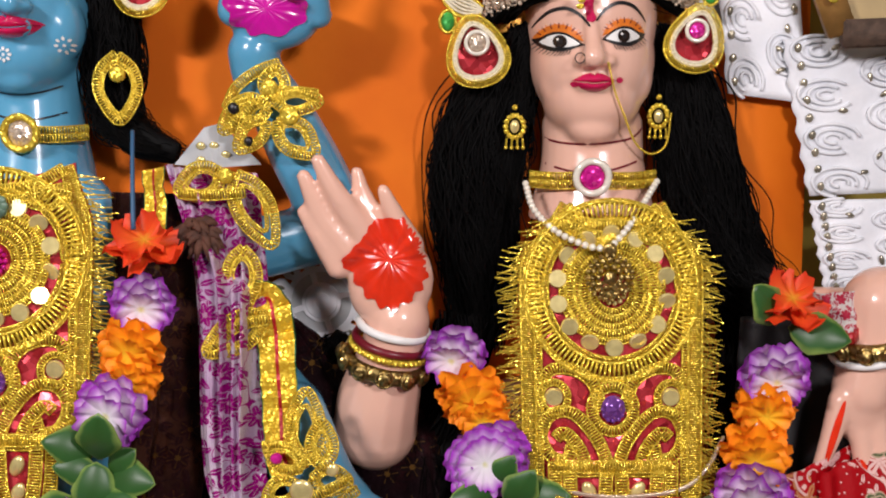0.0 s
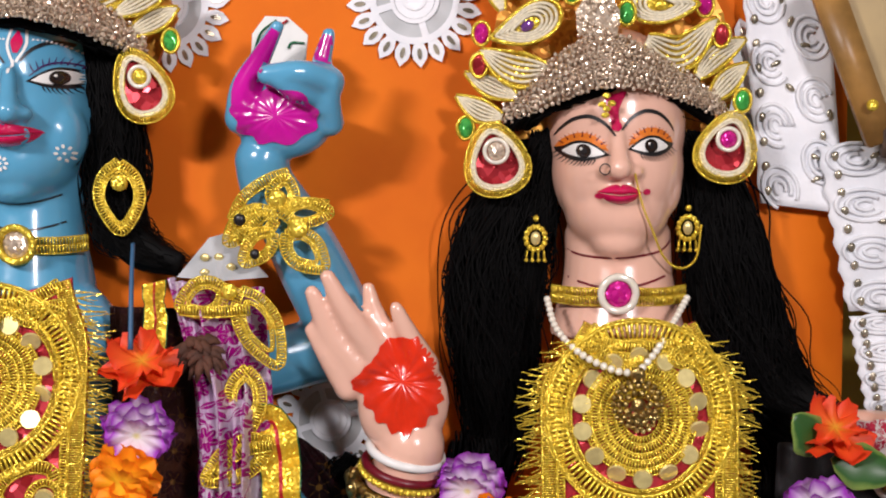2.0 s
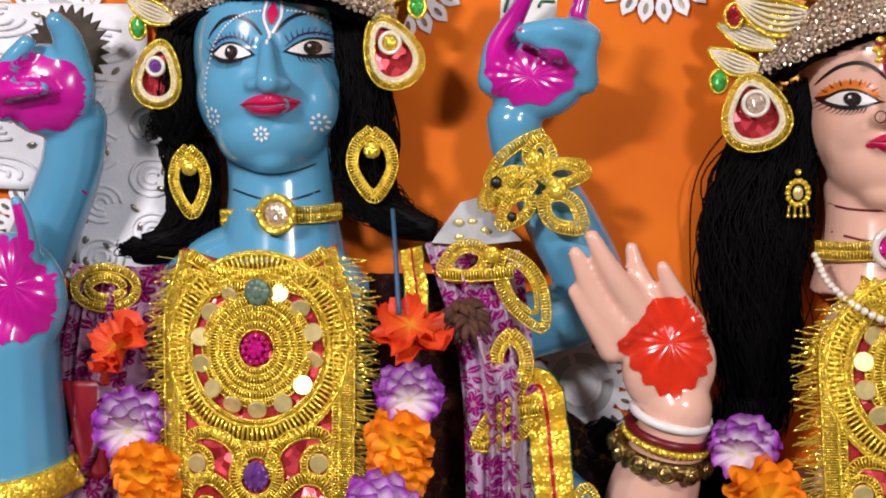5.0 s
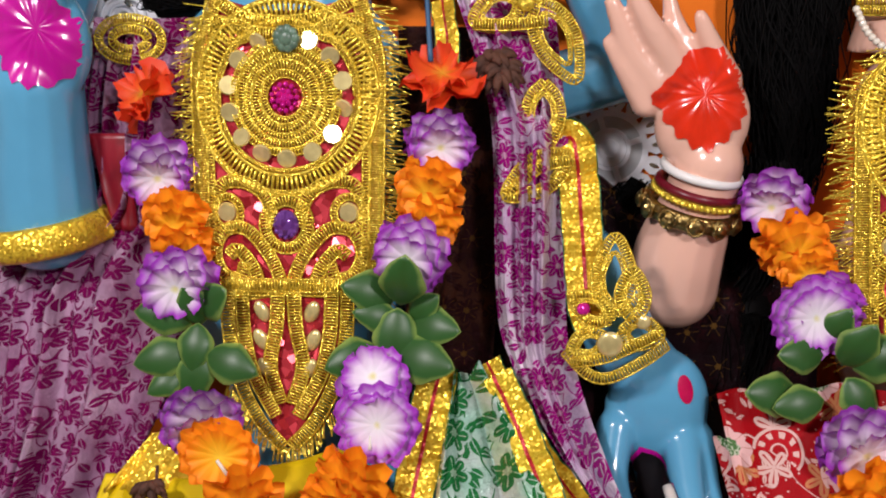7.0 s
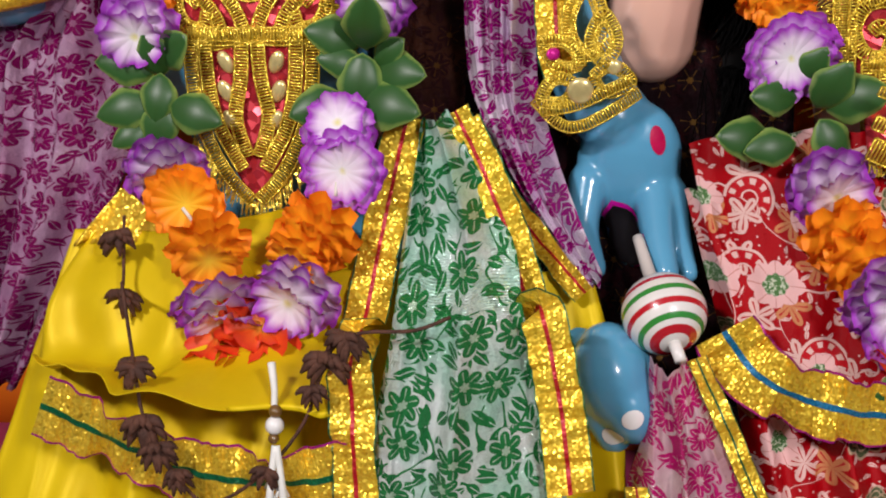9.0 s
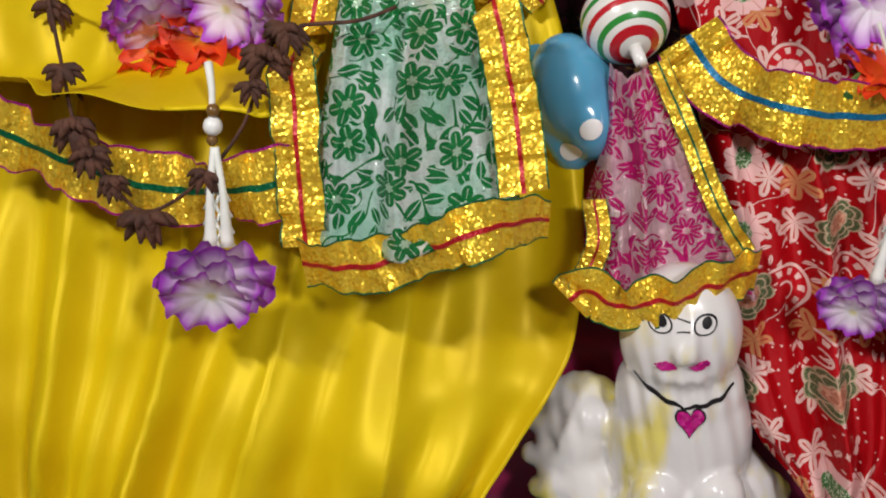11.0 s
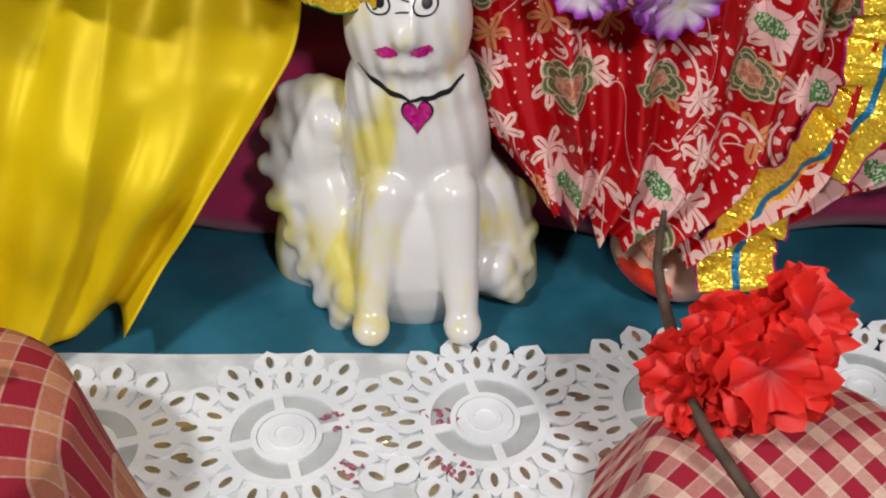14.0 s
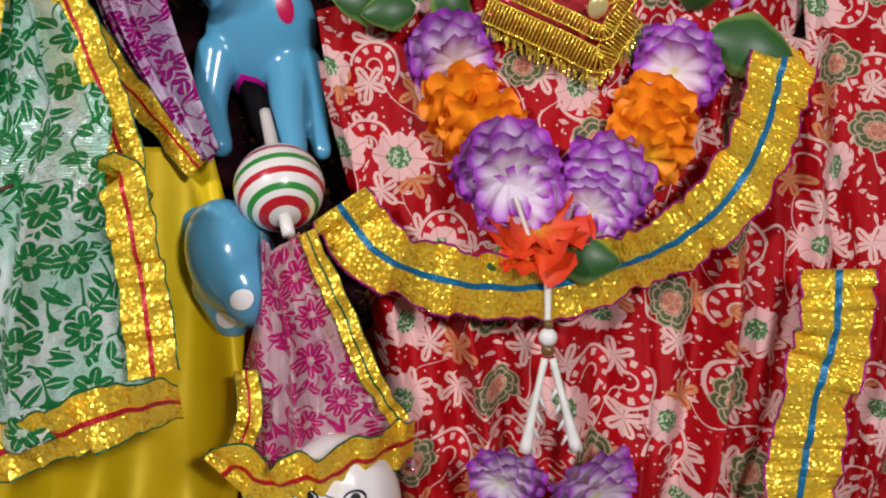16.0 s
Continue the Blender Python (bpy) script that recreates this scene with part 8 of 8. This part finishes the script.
def tassel(label, stem, bead_at, sprays, ends, at):
    """Beads and tuberose buds ending in violet flowers."""
    ob = thing("garland_tassel", label, "tassel", "tassels of the garlands", at)
    white = mat("white_bud", (0.80, 0.80, 0.74), 0.6, var=0.1, scale=80)
    part("stem", tube(bmesh.new(), stem, [0.0035, 0.0028, 0.0025], seg=8), white, ob)
    for p, r, m in bead_at:
        part("bead", blob(bmesh.new(), p, r, seg=12, rings=8), m, ob)
    for pts in sprays:
        bm = tube(bmesh.new(), pts, [0.003] * (len(pts) - 1) + [0.0055], seg=8)
        for k in range(8):
            t = 0.3 + 0.65 * k / 8
            p = Vector(pts[0]).lerp(Vector(pts[-1]), t)
            s = 1 if k % 2 else -1
            tube(bm, [tuple(p), tuple(p + Vector((s * 0.007, -0.003, -0.012)))], [0.0022, 0.0012], seg=6, n=1)
        tagged(part("bud_spray", bm, white, ob), kind="stuff")
    for p, d, s in ends:
        put(ob, "violet_flower", PUR[1], p, (d[0], -0.95, -0.35), 0.4, s, 0.8)
    return ob


BROWNBEAD = mat("brown_bead", (0.16, 0.08, 0.02), 0.2, coat=0.5)
tassel("white bud tassel with beads and a violet flower", [(-0.375, 0.800, 1.051), (-0.370, 0.785, 1.036), (-0.369, 0.775, 1.021)], [((-0.366, 0.770, 1.025), 0.0055, BROWNBEAD), ((-0.367, 0.767, 1.014), 0.0075, WHITE), ((-0.368, 0.764, 1.004), 0.0045, BROWNBEAD)],
       [[(-0.366, 0.760, 1.000), (-0.369, 0.745, 0.969), (-0.371, 0.735, 0.930)], [(-0.365, 0.760, 1.000), (-0.359, 0.745, 0.969), (-0.358, 0.735, 0.930)]], [((-0.370, 0.735, 0.909), (0.1, -0.75, -0.6), 1.35)], (-0.366, 0.760, 1.005))
tassel("white bud tassel with beads and violet flowers", [(0.151, 0.852, 1.005), (0.152, 0.845, 0.984), (0.152, 0.838, 0.968)], [((0.152, 0.832, 0.969), 0.004, BROWNBEAD), ((0.152, 0.830, 0.959), 0.0075, WHITE), ((0.152, 0.826, 0.950), 0.0055, BROWNBEAD)],
       [[(0.150, 0.825, 0.943), (0.142, 0.810, 0.908), (0.136, 0.800, 0.873)], [(0.156, 0.825, 0.943), (0.166, 0.810, 0.909), (0.176, 0.800, 0.876)]], [((0.124, 0.795, 0.864), (-0.4, -0.8, -0.5), 0.95), ((0.183, 0.795, 0.857), (0.4, -0.8, -0.5), 1.15)], (0.153, 0.830, 0.947))


def dried(at, r, seed, parent):
    rng = random.Random(seed)
    bm = bmesh.new()
    for k in range(14):
        a, b = rng.uniform(0, 2 * math.pi), rng.uniform(-0.9, 0.5)
        d = Vector((math.cos(a) * math.cos(b), -abs(math.sin(a)) * 0.6, math.sin(b)))
        tube(bm, [tuple(at), tuple(Vector(at) + d * r * 0.6), tuple(Vector(at) + d * r + Vector((0, 0, -0.3 * r)))], [r * 0.28, r * 0.22, r * 0.05], seg=6, n=2)
    part("dried_flower", bm, DRIED, parent)


old = thing("dried_garland", "withered brown flower garland on the yellow cloth", "garland", "garlands on the statues", (-0.491, 0.800, 1.017))
line = [(-0.533, 0.915, 1.129), (-0.527, 0.880, 1.081), (-0.497, 0.815, 1.107), (-0.486, 0.790, 1.047), (-0.475, 0.770, 1.012), (-0.449, 0.755, 0.971), (-0.422, 0.748, 0.951), (-0.381, 0.755, 0.973), (-0.346, 0.775, 1.012), (-0.319, 0.800, 1.072), (-0.258, 0.800, 1.084), (-0.231, 0.810, 1.091)]
part("string", tube(bmesh.new(), line, 0.0016, seg=5, n=6), DRIED, old)
for k, (p, r) in enumerate((((-0.536, 0.905, 1.114), 0.020), ((-0.526, 0.875, 1.072), 0.018), ((-0.512, 0.845, 1.021), 0.018), ((-0.484, 0.787, 1.050), 0.017), ((-0.473, 0.765, 1.015), 0.022), ((-0.462, 0.757, 0.995), 0.018), ((-0.420, 0.742, 0.949), 0.024), ((-0.373, 0.750, 0.983), 0.014), ((-0.327, 0.790, 1.062), 0.022), ((-0.311, 0.795, 1.079), 0.018),
                            ((-0.246, 1.075, 1.462), 0.028), ((-0.235, 1.070, 1.455), 0.022), ((-0.336, 0.775, 1.043), 0.014), ((-0.447, 0.752, 0.975), 0.016))):
    dried(p, r, k, old)

# the striped wooden top on its stick
topc = (-0.061, 0.915, 1.046)
spin_top = thing("spinning_top", "white wooden spinning top with red and green rings", "toy", at=topc)
axis = Vector((0.22, -0.85, -0.36)).normalized()
bm = bmesh.new()
N = 40
prev = None
fr = axis.to_track_quat("Z", "Y").to_matrix()
slots = []
for i in range(N + 1):
    t = math.pi * i / N
    r, z = 0.0365 * math.sin(t) ** 0.9, 0.034 * -math.cos(t)
    cur = [bm.verts.new(Vector(topc) + fr @ Vector((max(r, 1e-4) * math.cos(2 * math.pi * k / 32), max(r, 1e-4) * math.sin(2 * math.pi * k / 32), z))) for k in range(32)]
    if prev:
        s = {15: 1, 16: 1, 20: 2, 21: 2, 25: 1, 26: 1, 30: 2, 31: 2, 34: 1, 35: 1, 36: 1}.get(i, 0)
        for k in range(32):
            bm.faces.new((prev[k], prev[(k + 1) % 32], cur[(k + 1) % 32], cur[k])).material_index = s
    prev = cur
bmesh.ops.recalc_face_normals(bm, faces=bm.faces[:])
part("body", bm, [mat("white_lacquer", (0.8, 0.78, 0.74), 0.25, coat=0.5, var=0.06), mat("red_lacquer", (0.5, 0.01, 0.02), 0.25, coat=0.5), mat("green_lacquer", (0.03, 0.25, 0.04), 0.25, coat=0.5)], spin_top)
part("peg", tube(bmesh.new(), [tuple(Vector(topc) + axis * 0.03), tuple(Vector(topc) + axis * 0.052)], [0.006, 0.005], seg=10, n=1), mat("white_lacquer_peg", (0.8, 0.78, 0.74), 0.25), spin_top)
part("handle", tube(bmesh.new(), [tuple(Vector(topc) - axis * 0.03), (-0.073, 0.970, 1.062), (-0.082, 1.000, 1.081)], [0.006, 0.006, 0.005], seg=10), mat("pale_stick", (0.6, 0.55, 0.5), 0.4), spin_top)

# offerings on the pots
hb = thing("red_flowers", "fresh red flowers lying on the checked pot", "flowers", at=(0.172, 0.500, 0.744))
for p, d, s in (((0.216, 0.520, 0.742), (0, -0.8, 0.5), 1.35), ((0.200, 0.530, 0.751), (-0.4, -0.7, 0.5), 1.0), ((0.180, 0.530, 0.718), (-0.5, -0.7, 0.4), 1.05), ((0.235, 0.540, 0.761), (0.3, -0.7, 0.6), 1.1), ((0.187, 0.520, 0.716), (-0.2, -0.7, 0.2), 0.9)):
    put(hb, "flower", HIB, p, d, s * 3, s * 0.92)
inc = thing("incense_stick", "dark burnt stick leaning before the pot", "stick", at=(0.181, 0.500, 0.732))
part("stick", tube(bmesh.new(), [(0.164, 0.612, 0.786), (0.163, 0.600, 0.750), (0.170, 0.560, 0.726), (0.178, 0.500, 0.717), (0.199, 0.460, 0.703), (0.218, 0.440, 0.687)], [0.002, 0.0034, 0.0042, 0.0042, 0.004, 0.004], seg=8), DARKWOOD, inc)
wf = thing("white_blossom", "white blossom with a green leaf on the checked pot", "flower", at=(-0.282, 0.500, 0.747))
WB2 = mat("white_petal", (0.82, 0.82, 0.80), 0.6, var=0.1, scale=60)
for p, r, a in (((-0.272, 0.500, 0.744), (0.026, 0.008, 0.008), 4), ((-0.296, 0.500, 0.743), (0.022, 0.008, 0.008), -4), ((-0.284, 0.502, 0.747), (0.012, 0.008, 0.010), 20), ((-0.258, 0.500, 0.745), (0.008, 0.008, 0.007), 0)):
    part("petal", blob(bmesh.new(), p, r, (0, a, 0), 14, 8), WB2, wf)
put_leaf(wf, (-0.290, 0.492, 0.756), 20, 0.45)
pr_ob = thing("clay_piece", "small dark clay piece before the checked pot", "offering", at=(-0.268, 0.400, 0.721))
bm = bmesh.new()
for k in range(7):
    blob(bm, tuple(np.array((-0.325, 0.491, 0.600)) + 0.012 * np.array((math.cos(k), math.sin(2 * k), 0.4 * math.sin(k)))), (0.018, 0.016, 0.013), (20 * k, 0, 10 * k), 10, 8)
part("lump", fused(bm, 0.003, 3), mat("dark_clay", (0.10, 0.07, 0.06), 0.7, var=0.5, scale=60, bump=0.5), pr_ob)

thread = thing("blue_thread", "thin dark blue thread hanging from the shoulder", "thread", at=(-0.306, 1.100, 1.553))
part("strand", tube(bmesh.new(), [(-0.307, 1.100, 1.555), (-0.302, 1.075, 1.524), (-0.296, 1.045, 1.466)], [0.0022, 0.0022, 0.0026], seg=6), mat("blue_thread", (0.03, 0.10, 0.20), 0.5), thread)
disc = thing("serrated_disc", "dark brown serrated wheel behind the raised hand", "disc", at=(-0.644, 1.165, 1.720))
bm = bmesh.new()
cc = (-0.644, 1.165, 1.720)
tooth = [(0.034 + (0.010 if k % 2 else 0.0)) for k in range(48)]
bm.faces.new([bm.verts.new((cc[0] + q * math.cos(k * math.pi / 24 - (0.05 if k % 2 else 0)), cc[1], cc[2] + q * math.sin(k * math.pi / 24))) for k, q in enumerate(tooth)])
r = bmesh.ops.extrude_face_region(bm, geom=bm.faces[:])
bmesh.ops.translate(bm, vec=(0, 0.005, 0), verts=[v for v in r["geom"] if isinstance(v, bmesh.types.BMVert)])
part("wheel", bm, mat("dark_bronze", (0.06, 0.045, 0.03), 0.45, 0.4, var=0.4, scale=60), disc, smooth=False)


# ---------------------------------------------------------------- decorations on the backdrop
def on_board(c):
    """A plane on the backdrop round c."""
    def plane(x, y, h):
        z = c[2] + y
        return Vector((c[0] + x, back_y(z) - 0.003 - h, z))
    return plane


def wall_rosette(c, R, n, label="white cut-foam rosette with mirrors on the orange board"):
    ob = thing("lace_rosette", label, "lace", "rosettes on the backdrop", at=tuple(on_board(c)(0, 0, 0)))
    doily_ring(ob, (0, 0), n, R, on_board(c))
    return ob


for c, R, n in (((-0.049, 1.255, 1.795), 0.072, 20), ((-0.196, 1.260, 1.873), 0.072, 20), ((-0.312, 1.250, 1.787), 0.070, 20), ((-0.135, 1.210, 1.357), 0.060, 14), ((-0.635, 1.225, 1.580), 0.066, 18), ((-0.715, 1.220, 1.526), 0.066, 18), ((-0.694, 1.250, 1.738), 0.072, 20), ((0.310, 1.240, 1.703), 0.075, 18)):
    wall_rosette(c, R, n)


def lace_panel(corners, label, seed):
    """A hanging cut-foam panel with raised scrolls and mirrors; corners top left, top right, bottom left."""
    a, b, d = (Vector(q) for q in corners)
    ob = thing("lace_hanging", label, "lace", "lace panels on the backdrop", at=tuple(a))
    ex, ez = b - a, d - a
    def P(u, v, h):
        return a + ex * u + ez * v + Vector((0, -h, 0))
    bm = bmesh.new()
    sheet(bm, lambda u, v: P(u + 0.015 * math.sin(40 * v) * (1 - u), v, 0.0008 * math.sin(12 * u + 9 * v)), 16, 24, 0.002)
    part("base_sheet", bm, LACE, ob)
    rng = random.Random(seed)
    for k in range(7):
        cx, cy = 0.25 + 0.5 * (k % 2), 0.08 + 0.14 * k
        for r in (0.16, 0.10, 0.05):
            bm = bmesh.new()
            tube(bm, [tuple(P(cx + r * math.cos(t) * 1.3, cy + r * math.sin(t) * 0.6, 0.002)) for t in np.linspace(0.3 * k, 5.0 + 0.3 * k, 12)], 0.0020, seg=6, n=2)
            part("scroll", bm, LACE, ob)
    for k in range(9):
        bm = bmesh.new()
        p = P(0.10, 0.06 + 0.11 * k, 0.003)
        blob(bm, p, (0.0042, 0.0015, 0.005), seg=8, rings=6)
        part("mirror", bm, LACEMIRROR, ob)
        bm = bmesh.new()
        blob(bm, P(rng.uniform(0.3, 0.9), 0.06 + 0.1 * k, 0.003), (0.006, 0.0015, 0.003), (0, rng.uniform(0, 180), 0), 8, 6)
        part("mirror", bm, LACEMIRROR, ob)
    return ob


lace_panel(((0.365, 1.215, 1.644), (0.515, 1.230, 1.648), (0.400, 1.205, 1.475)), "white cut-foam lace panel hanging beside the board", 1)
lace_panel(((0.401, 1.203, 1.470), (0.524, 1.210, 1.472), (0.420, 1.190, 1.370)), "white cut-foam lace panel hanging beside the board", 2)
lace_panel(((0.289, 1.245, 1.813), (0.377, 1.245, 1.802), (0.308, 1.215, 1.586)), "white cut-foam lace panel tapering beside the crown", 3)
lace_panel(((-0.812, 1.250, 1.779), (-0.589, 1.250, 1.768), (-0.820, 1.220, 1.579)), "white cut-foam lace panel behind the raised hand", 4)
lace_panel(((-0.670, 1.230, 1.688), (-0.555, 1.230, 1.684), (-0.671, 1.200, 1.485)), "white cut-foam lace panel behind the shoulder", 5)
sh = thing("shoulder_lace", "grey cut-foam lace scrap with mirrors on the shoulder", "lace", at=(-0.247, 1.150, 1.535))
bm = bmesh.new()
o = [(-0.277, 1.140, 1.517), (-0.250, 1.165, 1.553), (-0.234, 1.170, 1.557), (-0.189, 1.150, 1.516), (-0.232, 1.130, 1.515)]
bm.faces.new([bm.verts.new(p) for p in o])
r = bmesh.ops.extrude_face_region(bm, geom=bm.faces[:])
bmesh.ops.translate(bm, vec=(0, 0.003, 0), verts=[v for v in r["geom"] if isinstance(v, bmesh.types.BMVert)])
part("scrap", bm, LACEGREY, sh, smooth=False)
for q in ((-0.250, 1.145, 1.536), (-0.237, 1.148, 1.536), (-0.249, 1.138, 1.522), (-0.224, 1.143, 1.527)):
    part("mirror", blob(bmesh.new(), q, (0.005, 0.002, 0.004), seg=8, rings=6), MIRROR, sh)

# a wooden tray-like frame hanging at the upper corner
fr_ob = thing("hanging_frame", "varnished wooden box frame hanging by the backdrop", "frame", at=(0.416, 1.190, 1.647))
def bar(p, q, w, d):
    p, q = Vector(p), Vector(q)
    v = q - p
    m = v.to_track_quat("X", "Y").to_matrix()
    return box(bmesh.new(), (p + q) / 2, (v.length, d, w), m, bevel=0.002)
part("rail", bar((0.352, 1.185, 1.807), (0.418, 1.185, 1.649), 0.014, 0.03), WOOD, fr_ob)
part("rail", bar((0.417, 1.183, 1.649), (0.562, 1.183, 1.655), 0.016, 0.03), DARKWOOD, fr_ob)
bm = bmesh.new()
bm.faces.new([bm.verts.new(p) for p in ((0.362, 1.200, 1.819), (0.422, 1.200, 1.651), (0.570, 1.200, 1.658), (0.558, 1.200, 1.820))])
r = bmesh.ops.extrude_face_region(bm, geom=bm.faces[:])
bmesh.ops.translate(bm, vec=(0, 0.006, 0), verts=[v for v in r["geom"] if isinstance(v, bmesh.types.BMVert)])
part("panel", bm, mat("tan_board", (0.50, 0.36, 0.16), 0.5, var=0.2, scale=12), fr_ob, smooth=False)
part("brass_stud", blob(bmesh.new(), (0.401, 1.168, 1.686), (0.006, 0.004, 0.006), seg=12, rings=8), GOLD, fr_ob)
card = thing("striped_card", "small white shell-shaped card with coloured stripes", "card", at=(-0.177, 1.170, 1.745))
bm = bmesh.new()
bm.faces.new([bm.verts.new(p) for p in ((-0.205, 1.165, 1.726), (-0.203, 1.165, 1.753), (-0.190, 1.165, 1.770), (-0.168, 1.165, 1.769), (-0.149, 1.165, 1.752), (-0.152, 1.165, 1.722))])
r = bmesh.ops.extrude_face_region(bm, geom=bm.faces[:])
bmesh.ops.translate(bm, vec=(0, 0.004, 0), verts=[v for v in r["geom"] if isinstance(v, bmesh.types.BMVert)])
part("sheet", bm, WHITE, card, smooth=False)
for a, b, m in (((-0.201, 1.163, 1.736), (-0.179, 1.163, 1.766), GREENLINE), ((-0.196, 1.163, 1.734), (-0.168, 1.163, 1.766), REDLINE), ((-0.168, 1.163, 1.739), (-0.152, 1.163, 1.744), GREENLINE)):
    part("stripe", tube(bmesh.new(), [a, tuple((np.array(a) + np.array(b)) / 2 + np.array((-0.004, 0, 0.003))), b], 0.0012, seg=5), m, card)
